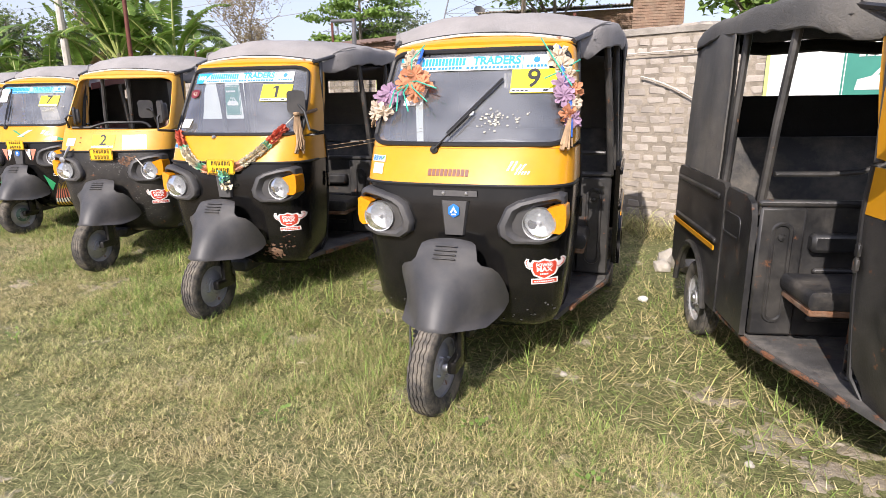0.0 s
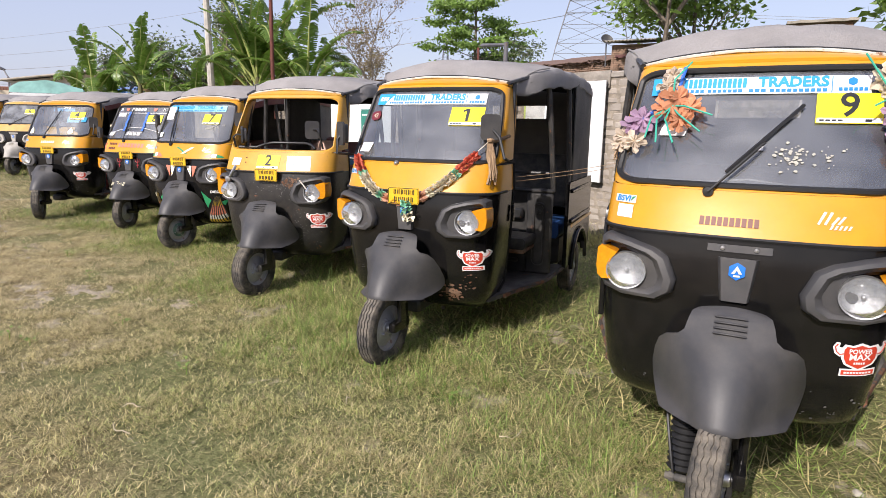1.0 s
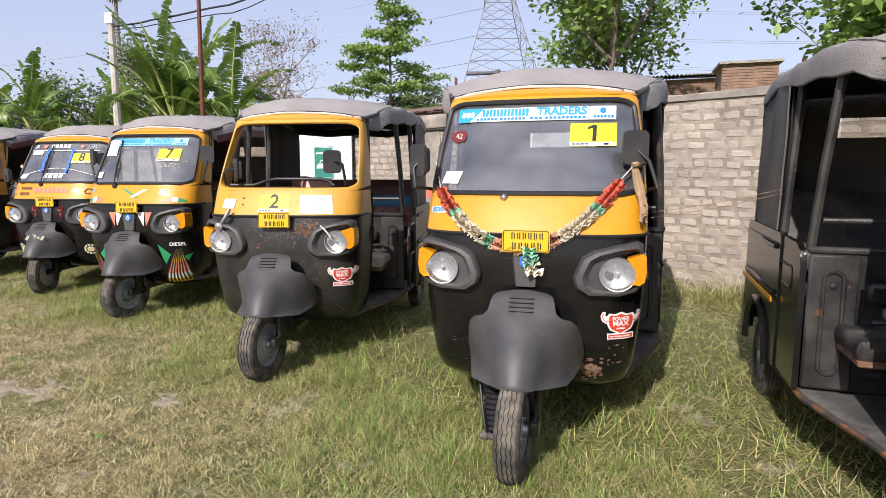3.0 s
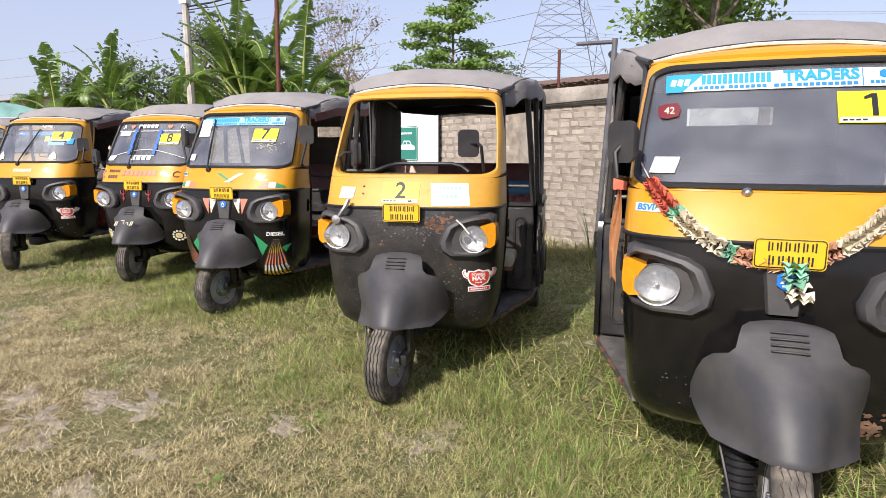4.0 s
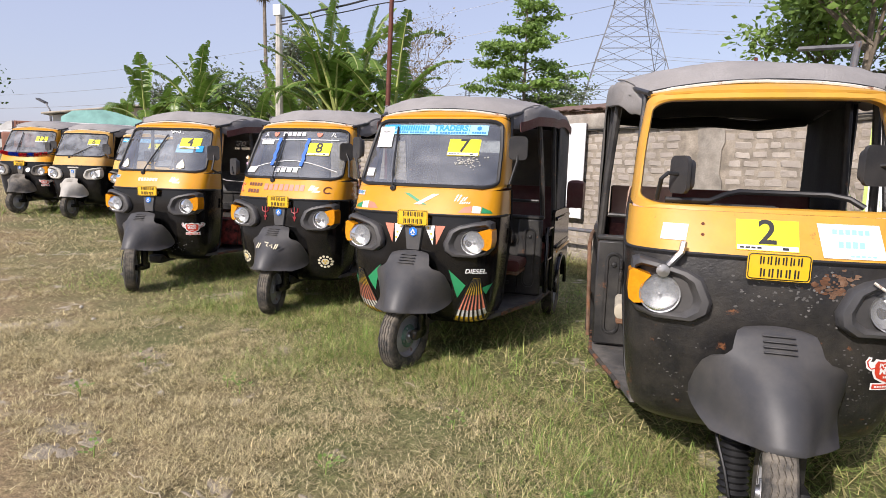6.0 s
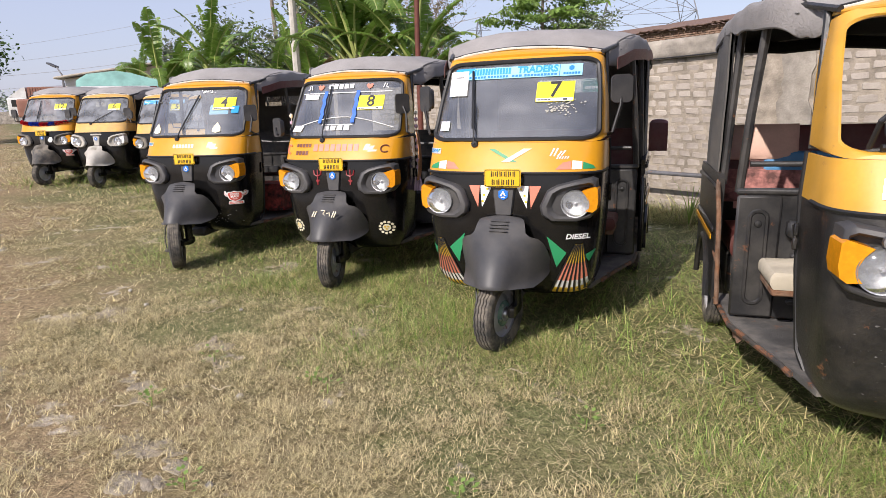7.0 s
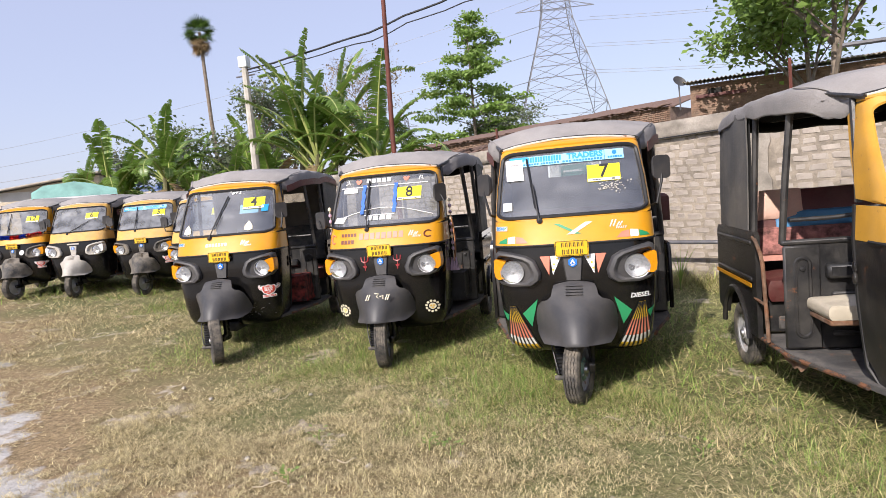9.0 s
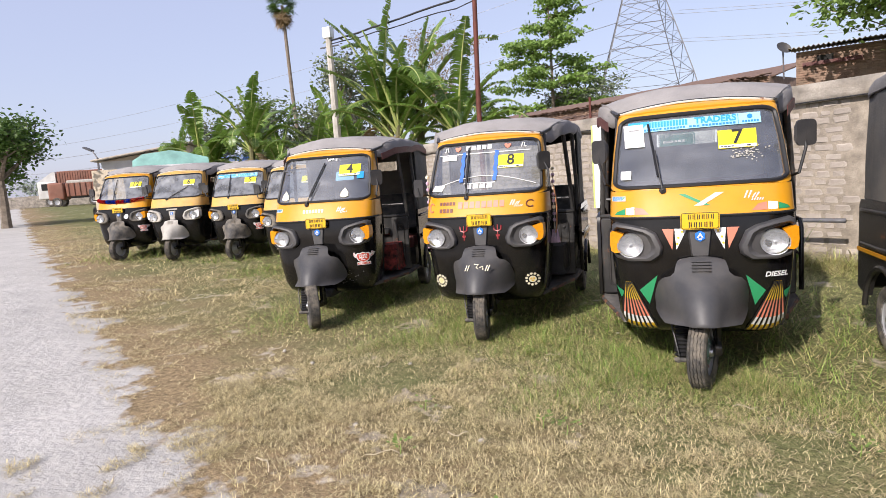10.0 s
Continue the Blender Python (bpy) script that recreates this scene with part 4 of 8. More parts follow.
        part("banner_logo", lambda: merge(poly_patch(hexagon(0.335, 1.765, 0.018), 0.006), bars([(0.285, 0.39, 1.732, 0.014, 6)]), patch(0.262, 0.266, 1.717, 1.788, 0.006, 1, 2)), INK_BLUE, bn, key="banlogo")
    if num:
        lx, zt = (-0.03, 1.278) if lot_low else lot
        k = "%.3f%.3f" % (lx, zt)
        st = part("lot_sticker", lambda: patch(lx - 0.115, lx + 0.115, zt - 0.125, zt, 0.004, 8, 4), SIGN_YELLOW, e, "yellow lot sticker with a black number", key="lot" + k)
        one = lambda: merge(poly_patch([(lx - 0.004, zt - 0.098), (lx + 0.016, zt - 0.098), (lx + 0.016, zt - 0.010), (lx - 0.004, zt - 0.010)], 0.007), poly_patch([(lx - 0.028, zt - 0.034), (lx - 0.004, zt - 0.026), (lx - 0.004, zt - 0.010), (lx - 0.028, zt - 0.022)], 0.007))
        part("lot_number", one if num == "1" else lambda: word_patch(num, 0.138, lx, zt - 0.053, 0.007, 0.002, 1.05), INK, st, key="num" + num + k)
        part("lot_strip", lambda: patch(lx - 0.111, lx + 0.111, zt - 0.122, zt - 0.103, 0.0065, 8, 1), WHITE, st, key="lotstrip" + k)
        part("lot_print", lambda: bars([(lx - 0.105, lx - 0.02, zt - 0.1125, 0.007, 4), (lx + 0.05, lx + 0.08, zt - 0.1125, 0.010, 1)], 0.009), INK, st, key="lotprint" + k)
    if plate:
        y0 = front(0, 1.10).y - 0.050
        pl = part("number_plate", lambda: moved(extrude(round_rect(0.225, 0.112, 0.012, 3), pose(0, 0, 0, 90), 0.006), Matrix.Translation((0, y0, 1.098))), PLATE, e, "yellow number plate with dark marks", key="plate")
        part("plate_print", lambda: moved(merge(*[box(0.0048, 0.003, 0.034 - 0.006 * ((k + q) % 2), (-0.066 + 0.0265 * k + 0.0105 * q, -0.008, 0.026)) for k in range(6) for q in (0, 1)], *[box(0.0055, 0.003, 0.036 - 0.005 * ((k + q) % 2), (-0.062 + 0.030 * k + 0.0115 * q, -0.008, -0.025)) for k in range(5) for q in (0, 1)]), Matrix.Translation((0, y0, 1.098))), INK, pl, key="platemarks")
        part("plate_rim", lambda: moved(tube([(px, -0.007, pz) for px, pz in round_rect(0.215, 0.102, 0.012, 3)], 0.0022, 4, True), Matrix.Translation((0, y0, 1.098))), INK, pl, key="platerim")
    if shield:
        cx, cz = 0.450, 0.672
        sh = part("shield_sticker", lambda: poly_patch(shield_poly(cx, cz + 0.012, 0.140, 0.122), 0.004), WHITE, e, "red and white shield sticker", key="sh0")
        part("shield_red", lambda: poly_patch(shield_poly(cx, cz + 0.012, 0.120, 0.102), 0.006), RED, sh, key="sh1")
        part("shield_base", lambda: patch(cx - 0.062, cx + 0.062, cz - 0.072, cz - 0.040, 0.005, 4, 1), WHITE, sh, key="sh5")
        part("shield_base_red", lambda: patch(cx - 0.056, cx + 0.056, cz - 0.066, cz - 0.046, 0.007, 4, 1), RED, sh, key="sh6")
        for s in (-1, 1):
            part("shield_arm", lambda s=s: poly_patch([(cx + s * a, cz + b) for a, b in ((0.052, 0.018), (0.070, 0.012), (0.088, 0.026), (0.096, 0.054), (0.086, 0.074), (0.072, 0.072), (0.074, 0.054), (0.060, 0.050))], 0.005), WHITE, sh, key="sh2%d" % s)
            part("shield_arm_line", lambda s=s: tube([front(cx + s * a, cz + b, 0.006) for a, b in ((0.056, 0.026), (0.070, 0.022), (0.082, 0.034), (0.088, 0.054), (0.080, 0.066))], 0.0025, 4), RED, sh, key="sh7%d" % s)
        part("shield_word", lambda: merge(word_patch("POWER", 0.027, cx, cz + 0.036, 0.008, 0.0008, 0.85), word_patch("MAX", 0.036, cx, cz + 0.011, 0.008, 0.0012, 0.95)), WHITE, sh, "bold white capitals", key="sh3")
        part("shield_print", lambda: bars([(cx - 0.020, cx + 0.020, cz - 0.014, 0.009, 5), (cx - 0.048, cx + 0.048, cz - 0.056, 0.008, 9)], 0.009), WHITE, sh, key="sh4")
    return e


def script_mark(e, x, z, mat=None):
    """A slanted maker's script as plain strokes."""
    part("script_badge", lambda: merge(*[poly_patch([(x + dx, z + dz), (x + dx + 0.008, z + dz - 0.002), (x + dx + 0.03, z + dz + h), (x + dx + 0.02, z + dz + h + 0.002)], 0.004) for dx, dz, h in ((0, 0, 0.045), (0.022, 0, 0.045), (0.045, 0, 0.028), (0.065, 0.003, 0.028))],
         *[poly_patch([(x + dx, z - 0.018), (x + dx + 0.008, z - 0.018), (x + dx + 0.016, z - 0.002), (x + dx + 0.008, z - 0.002)], 0.004) for dx in (0.04, 0.055, 0.07, 0.085, 0.10)]), mat or SILVER, e, "slanted silver script badge", key="script%.2f%.2f" % (x, z))


# ---------------------------------------------------------------- the vehicles of the row
A_R = auto(3.22, 2.54, 3.0, "black auto rickshaw with grey canvas canopy and open cabin", "", seed=1, hood=CANVAS_DARK, open_back=True, post_top=1.09, banner=False, body=BLACK_WORN, seat=VINYL_BLACK)
A9 = auto(0.90, 3.54, -6.8, "black and yellow auto rickshaw with faded flower garlands", "9", seed=2, steer=-7, wiper=42, plate=False, heads=(), wheel_y=-0.38, lot=(0.33, 1.715))
A1 = auto(-1.058, 4.60, -3.2, "black and yellow auto rickshaw with a paper garland across its nose", "1", seed=3, steer=-3, wiper=None, seat_b=VINYL_BLUE, heads=((-0.58, -0.07, 1.50, -38), (0.49, 0.0, 1.56, 20)), wheel_y=-0.37, lot=(0.29, 1.695))
A2 = auto(-2.955, 5.62, 5.5, "battered black and yellow auto rickshaw without a windscreen", "2", seed=4, screen="", body=BLACK_OLD, yellow=YELLOW_PALE, steer=-8, open_back=True, banner=False, lot_low=True, door=False, post_top=1.09, logo=False, seat=VINYL_CREAM, backrest=VINYL_RED, seat_b=VINYL_RED, lower_bar=True, heads=((-0.36, 0.06, 1.46, -62), (0.36, 0.02, 1.52, 28)), wheel_y=-0.36)
A7 = auto(-5.13, 6.77, 3.2, "black and yellow auto rickshaw with painted fan patterns", "7", seed=5, trim=VINYL_RED, steer=-13, wiper=-9, wiper_x=-0.215, banner_mat=SIGN_PALE, shield=False, seat=VINYL_RED, backrest=VINYL_RED, lower_bar=True, heads=((0.64, 0.05, 1.62, 25), (-0.63, 0.1, 1.60, -40)), wheel_y=-0.19, lot=(0.25, 1.680))
A8 = auto(-7.01, 7.67, 6.5, "black and yellow auto rickshaw with blue ribbons and tassels", "8", seed=6, steer=8, open_back=True, banner=False, shield=False, seat=VINYL_BLACK, heads=((-0.60, 0.0, 1.42, -30), (0.55, 0.0, 1.60, 45)), wheel_y=-0.20, lot=(0.25, 1.685))
A4 = auto(-9.012, 7.906, 14.0, "black and yellow auto rickshaw with red checked seat", "4", seed=7, trim=VINYL_RED, steer=27, wiper=20, banner=False, seat=VINYL_RED, heads=((0.60, 0.05, 1.55, 35),), wheel_y=-0.40, lot=(0.30, 1.720))
A3 = auto(-11.85, 11.0, 14.0, "dusty yellow auto rickshaw half hidden behind another", "3", seed=8, yellow=YELLOW_DUST, screen="dusty", banner=False, plastic=PLASTIC_DUST)
A5 = auto(-14.15, 12.1, 20.0, "dusty black and yellow auto rickshaw with a blue screen strip", "5", seed=9, yellow=YELLOW_DUST, screen="dusty", plastic=PLASTIC_DUST, banner=True, banner_mat=SIGN_PALE, steer=-15)
A6 = auto(-15.6, 11.8, 20.0, "dust-covered auto rickshaw with pale lamp surrounds", "6", seed=10, yellow=YELLOW_DUST, screen="dusty", plastic=PLASTIC_PALE, banner=False, plate=False, boxed_lamps=True, shield=False, wiper=60)
A12 = auto(-17.0, 11.6, 22.0, "auto rickshaw with red and blue tinsel under its screen", "12", seed=11, screen="dusty", plastic=PLASTIC_DUST, banner=False, steer=-10)

# ---------------------------------------------------------------- ground
ROW_N, ROW_S = Vector((0.5, 0.866, 0)), Vector((-0.866, 0.5, 0))    # across the row, and along it


def along(s, n, z=0.0):
    """The point s metres along the row and n metres across it."""
    p = ROW_S * s + ROW_N * n
    return Vector((p.x, p.y, z))


def ground_material():
    m = bpy.data.materials.new("turf_soil")
    m.use_nodes = True
    N, L = m.node_tree.nodes, m.node_tree.links
    b = N["Principled BSDF"]
    b.inputs["Roughness"].default_value = 0.95
    b.inputs["Specular IOR Level"].default_value = 0.1
    geo = N.new("ShaderNodeNewGeometry")

    def dot(v):
        d = N.new("ShaderNodeVectorMath")
        d.operation = "DOT_PRODUCT"
        L.new(geo.outputs["Position"], d.inputs[0])
        d.inputs[1].default_value = v
        return d.outputs["Value"]

    def tex(s, detail=5.0):
        n = N.new("ShaderNodeTexNoise")
        n.inputs["Scale"].default_value, n.inputs["Detail"].default_value, n.inputs["Roughness"].default_value = s, detail, 0.65
        L.new(geo.outputs["Position"], n.inputs["Vector"])
        return n.outputs[0]

    def op(kind, a, c):
        x = N.new("ShaderNodeMath")
        x.operation = kind
        for i, v in enumerate((a, c)):
            if isinstance(v, (int, float)):
                x.inputs[i].default_value = v
            else:
                L.new(v, x.inputs[i])
        return x.outputs[0]

    def ramp(src, lo, hi, a=0.0, c=1.0):
        r = N.new("ShaderNodeMapRange")
        r.inputs[1].default_value, r.inputs[2].default_value, r.inputs[3].default_value, r.inputs[4].default_value = lo, hi, a, c
        L.new(src, r.inputs[0])
        return r.outputs[0]

    def mix(fac, a, c):
        x = N.new("ShaderNodeMix")
        x.data_type = "RGBA"
        for s, v in ((0, fac), (6, a), (7, c)):
            if isinstance(v, tuple):
                x.inputs[s].default_value = (*v, 1.0)
            elif isinstance(v, (int, float)):
                x.inputs[s].default_value = v
            else:
                L.new(v, x.inputs[s])
        return x.outputs[2]

    across, along_ = dot(tuple(ROW_N)), dot(tuple(ROW_S))
    wob = ramp(tex(1.3), 0.3, 0.7, -0.45, 0.45)
    fine = ramp(op("ADD", op("MULTIPLY", tex(26.0, 8.0), 0.45), op("MULTIPLY", tex(130.0, 4.0), 0.55)), 0.36, 0.64)
    soil = mix(fine, (0.24, 0.20, 0.15), (0.60, 0.53, 0.43))
    green = mix(fine, (0.030, 0.036, 0.014), (0.26, 0.26, 0.115))
    straw = mix(fine, (0.055, 0.041, 0.024), (0.46, 0.34, 0.195))
    sand = mix(op("ADD", op("MULTIPLY", tex(7.0, 8.0), 0.6), op("MULTIPLY", ramp(tex(0.9, 6.0), 0.35, 0.65), 0.4)), (0.33, 0.315, 0.29), (0.52, 0.50, 0.47))
    lush = ramp(op("ADD", op("ADD", across, ramp(along_, 3.5, 7.0, 1.2, 0.0)), ramp(tex(0.55), 0.3, 0.7, -1.3, 1.3)), 0.6, 2.6)
    col = mix(lush, straw, green)
    bare = ramp(op("ADD", tex(1.7, 6.0), ramp(tex(11.0), 0.3, 0.7, -0.06, 0.06)), 0.60, 0.66)
    col = mix(bare, col, soil)
    near = ramp(op("ADD", across, wob), 0.28, 0.12)
    past = ramp(op("ADD", along_, wob), 7.6, 8.1)
    inside = op("MULTIPLY", near, past)
    stop = ramp(op("ADD", across, wob), -5.2, -4.8)
    col = mix(op("MULTIPLY", inside, stop), col, sand)
    L.new(col, b.inputs["Base Color"])
    bp = N.new("ShaderNodeBump")
    bp.inputs["Strength"].default_value, bp.inputs["Distance"].default_value = 0.6, 0.03
    L.new(op("ADD", tex(18.0, 8.0), op("MULTIPLY", tex(2.5, 6.0), 2.5)), bp.inputs["Height"])
    L.new(bp.outputs[0], b.inputs["Normal"])
    return m


def ground_sheet():
    xs = [-900, -400, -200, -140, -110, -85, -70, -62, -55, -48, -42, -38] + [-34 + 0.5 * k for k in range(92)] + [14, 20, 35, 60, 120, 300, 900]
    ys = [-900, -300, -100, -40, -20, -12] + [-8 + 0.5 * k for k in range(80)] + [34, 40, 55, 80, 140, 300, 700, 1500]
    rows = [[Vector((x, y, ground_z(x, y) - (0.01 if -34 <= x <= 12 and -8 <= y <= 32 else 0.0))) for x in xs] for y in ys]
    g = part("ground", grid(rows), ground_material(), None)
    return tagged(g, "sparse turf, dry straw, bare soil and a pale sandy track", "ground", kind="structure")


ground_sheet()

# bare sandy patches where the turf is worn away: place along and across the row, and size
PATCHES = ((6.29, 1.49, 0.30), (6.02, 2.04, 0.22), (5.36, 2.46, 0.20), (7.86, 1.05, 0.26), (6.69, 1.48, 0.20), (6.35, 1.84, 0.22), (10.59, 2.85, 0.35), (-0.76, 3.98, 0.32), (-0.18, 4.25, 0.20), (1.0, 3.27, 0.20),
           (9.02, 1.70, 0.20), (10.31, 1.22, 0.22), (8.80, 1.19, 0.20), (4.78, 2.88, 0.16), (2.75, 4.42, 0.20))
SOIL = material("pale_bare_soil", (0.39, 0.335, 0.26), 0.95, vary=0.35, bump=0.6, scale=9, fine=70, spec=0.1)


def soil_patch(s, n, r):
    """A low crumbly rise of bare soil with a ragged outline that sinks into the turf."""
    rows = []
    for u in [0.02] + [q / 16 for q in range(1, 17)]:
        row = []
        for k in range(97):
            a = k % 96 * math.tau / 96
            rr = r * u * 0.8 * (1.0 + 0.8 * noise.noise((math.cos(a) * 1.6 + s * 3, math.sin(a) * 1.6, n * 5)) + 0.55 * noise.noise((math.cos(a) * 6, math.sin(a) * 6 + s, n)))
            p = along(s + rr * 1.5 * math.cos(a), n + rr * 0.8 * math.sin(a))
            row.append(Vector((p.x, p.y, ground_z(p.x, p.y) - 0.007 - 0.012 * u ** 4 + 0.018 * noise.noise((p.x * 7, p.y * 7, 3)) + 0.010 * noise.noise((p.x * 19, p.y * 19, 8)) + 0.003 * noise.noise((p.x * 50, p.y * 50, 5)))))
        rows.append(row)
    return grid(rows)


for s, n, r in PATCHES:
    tagged(part("soil_patch", soil_patch(s, n, r), SOIL, None), "pale bare crumbly soil in the turf", "soil", "bare soil patches", "stuff")

# ---------------------------------------------------------------- block wall behind the row
WALL_N, WALL_TOP = 8.2, 2.34
PLASTER = material("old_lime_plaster", (0.345, 0.31, 0.265), 0.95, vary=0.5, bump=0.5, scale=3, fine=40, dust=0.3)
BRICK_W = material("limewashed_block", (0.415, 0.362, 0.312), 0.95, vary=0.38, bump=0.9, scale=2.2, fine=45, random_tint=0.30, dust=0.35, dust_colour=(0.46, 0.42, 0.36), lo=0.6, hi=1.25)
BRICK_J = material("limewashed_block_rest", (0.415, 0.362, 0.312), 0.95, vary=0.38, bump=0.9, scale=2.2, fine=45, island=0.30, dust=0.35, dust_colour=(0.46, 0.42, 0.36), lo=0.6, hi=1.25)
MORTAR = material("grey_mortar", (0.345, 0.296, 0.236), 0.95, vary=0.4, bump=0.5, scale=6, fine=60)
CONCRETE = material("weathered_concrete", (0.33, 0.30, 0.26), 0.95, vary=0.35, bump=0.5, scale=4, fine=50)
TURN = math.degrees(math.atan2(0.5, -0.866))            # heading of the row


def wall_pose(s, n=WALL_N, z=0.0):
    """Local x runs along the wall away from the camera's start, y towards the vehicles."""
    p = along(s, n, z)
    return Matrix.Translation(p) @ pose(0, 0, 0, 0, 0, TURN)


wall = new("wall_north", mesh_of("wall_north", *box(46.0, 0.22, 2.42, (0, 0, 0)), smooth=False))
wall.data.materials.append(MORTAR)
wall.matrix_world = wall_pose(15.0, WALL_N + 0.13, 1.11)
tagged(wall, "limewashed concrete block boundary wall with rough joints", "wall", kind="structure")
cop = new("wall_coping", mesh_of("wall_coping", *thick([[Vector((-23 + 0.2 * k, y + 0.012 * noise.noise((k * 0.7, y * 9, 8)), 0.035 * noise.noise((k * 0.5, y * 3, 2)) + 0.012 * noise.noise((k * 1.7, y * 7, 4)) + (0.045 if abs(y) < 0.1 else 0.02))) for y in (-0.135, -0.10, 0.0, 0.10, 0.135)] for k in range(231)], lambda p: Vector((p.x, p.y, -0.05))), smooth=False))
cop.data.materials.append(CONCRETE)
cop.matrix_world = wall_pose(15.0, WALL_N + 0.13, 2.32)
tagged(cop, "rough grey mortar coping on the wall", "coping", kind="structure")


def wall_thing(name, geo, mat, s, n, z, label, category, group="", kind="", smooth=False):
    ob = new(name, mesh_of(name, *geo, smooth=smooth))
    ob.data.materials.append(mat)
    ob.matrix_world = wall_pose(s, n, z)
    return tagged(ob, label, category, group, kind)


# plaster pier in the wall
rngw = random.Random(4)
left = [(-0.17 + rngw.uniform(-0.03, 0.03), z * 0.1) for z in range(24)]
right = [(0.17 + rngw.uniform(-0.04, 0.04), z * 0.1) for z in range(23, -1, -1)]
wall_thing("wall_pier", extrude(left + right, pose(0, 0.0, 0, 90), 0.045), PLASTER, 8.27, WALL_N - 0.005, 0.0, "crumbling lime plaster pier in the wall", "pier", kind="structure")

# weathered render along the top of the wall
band = [[Vector((-23 + 0.25 * k, 0.028 + 0.012 * noise.noise((k * 0.7, z * 6, 1)), z + (0.05 * noise.noise((k * 0.8, 5, 2)) if z < 0.05 else 0.0))) for z in (0.0, 0.08, 0.16, 0.25)] for k in range(52, 185)]
wall_thing("wall_render", thick(band, lambda p: p - Vector((0, 0.03, 0))), PLASTER, 15.0, WALL_N, 2.11, "grey weathered render along the top of the wall", "wall render", kind="structure", smooth=True)

# ---------------------------------------------------------------- boards, posts and poles at the wall
BOARD = material("white_sheet_metal", (0.78, 0.79, 0.78), 0.5, vary=0.06, bump=0.04, dust=0.12, scale=2)
BOARD_GREEN = material("sea_green_print", (0.035, 0.22, 0.17), 0.5, vary=0.08, bump=0.0)
BOARD_LIME = material("lime_edge", (0.55, 0.66, 0.20), 0.5, vary=0.08, bump=0.0)
GREY_TUBE = material("grey_painted_tube", (0.13, 0.13, 0.14), 0.5, vary=0.3, bump=0.1, rust=0.15)


def board(s, z0, z1, w, label, panel=None, strip=True, words=()):
    b = thing("sign_board", wall_pose(s, WALL_N - 0.10, z0) @ pose(0, 0, 0, 0, 0, 180), label, "sign board", "boards on the wall")
    h = z1 - z0
    # local x is the reader's right, y is towards the reader's back
    part("sheet", box(w, 0.02, h, (0, 0, h / 2), 0.004, 1), BOARD, b, "white sheet")
    part("board_frame", merge(box(w, 0.03, 0.03, (0, 0.025, 0.03)), box(w, 0.03, 0.03, (0, 0.025, h - 0.03)), box(0.03, 0.03, h, (-w / 2 + 0.03, 0.025, h / 2)), box(0.03, 0.03, h, (w / 2 - 0.03, 0.025, h / 2))), GREY_TUBE, b)
    if strip:
        part("edge_strip", box(0.035, 0.004, h, (-w / 2 + 0.02, -0.0125, h / 2)), BOARD_LIME, b, "lime edge strip")
    if panel:
        px, pz, pw, ph = panel
        part("green_panel", extrude(round_rect(pw, ph, 0.05, 5), pose(px, -0.012, pz, 90), 0.004), BOARD_GREEN, b, "green rounded panel")
        part("panel_line", tube([(px + x, -0.020, pz + z) for x, z in round_rect(pw - 0.04, ph - 0.04, 0.04, 5)], 0.005, 4, True), BOARD, b)
        car = [(-0.20, -0.06), (-0.19, 0.0), (-0.12, 0.02), (-0.07, 0.085), (0.07, 0.085), (0.12, 0.02), (0.19, 0.0), (0.20, -0.06)]
        k = pw / 0.55
        part("car_symbol", merge(extrude([(x * k, z * k) for x, z in car], pose(px, -0.018, pz - 0.04, 90), 0.003)), BOARD, b, "white car outline")
        part("car_windows", merge(*[extrude([(x0 * k, 0.025 * k), (x0 * k * 0.7 + 0.0, 0.07 * k), (x1 * k, 0.07 * k), (x1 * k, 0.025 * k)], pose(px, -0.0225, pz - 0.04, 90), 0.003) for x0, x1 in ((-0.09, -0.01), (0.09, 0.01))]), BOARD_GREEN, b)
        part("panel_print", merge(*[box(0.05, 0.004, 0.035, (px - pw * 0.33 + 0.065 * i, -0.021, pz + ph * 0.30)) for i in range(int(pw * 0.66 / 0.065))]), BOARD, b)
    for i, (x0, zz, hh, n) in enumerate(words):
        part("print", merge(*[box(0.045, 0.004, hh, (x0 + 0.065 * k, -0.0125, zz)) for k in range(n)]), BOARD_GREEN, b, "green writing")
    return b


board(-0.50, 0.76, 2.12, 2.30, "white board with a green car panel fixed to the wall", (-0.05, 0.98, 0.85, 0.62))
board(11.45, 0.76, 2.22, 2.50, "white board with a green panel behind the vehicles", (0.42, 0.85, 0.62, 0.62))
board(5.75, 0.82, 2.22, 1.50, "white board with green writing on the wall", None, True, ((-0.45, 0.42, 0.10, 9), (-0.40, 0.22, 0.09, 8)))

# leaning tube frame
lt = thing("leaning_pole", wall_pose(6.73, WALL_N - 0.25, 0.0), "grey steel tube with a cross arm leaning on the wall", "pole")
part("tube", tube([(0.16, 0.0, 0.0), (0.0, 0.12, 1.4), (-0.13, 0.2, 2.84)], 0.035, 8), GREY_TUBE, lt)
part("cross_arm", tube([(-0.10, 0.2, 2.80), (0.42, 0.2, 2.84)], 0.028, 6), GREY_TUBE, lt)
part("stay", tube([(0.05, -0.05, 0.0), (-0.05, 0.12, 1.5)], 0.02, 6), GREY_TUBE, lt)
for s, zt in ((7.86, 2.92), (12.9, 2.75), (3.0, 2.62)):
    rod = thing("iron_rod", wall_pose(s, WALL_N + 0.14, 2.2), "rusty iron rod standing out of the wall top", "rod", "rods on the wall")
    part("bar", tube([(0, 0, 0), (0.005, 0, zt - 2.2)], 0.022, 6), RUST_POLE, rod)

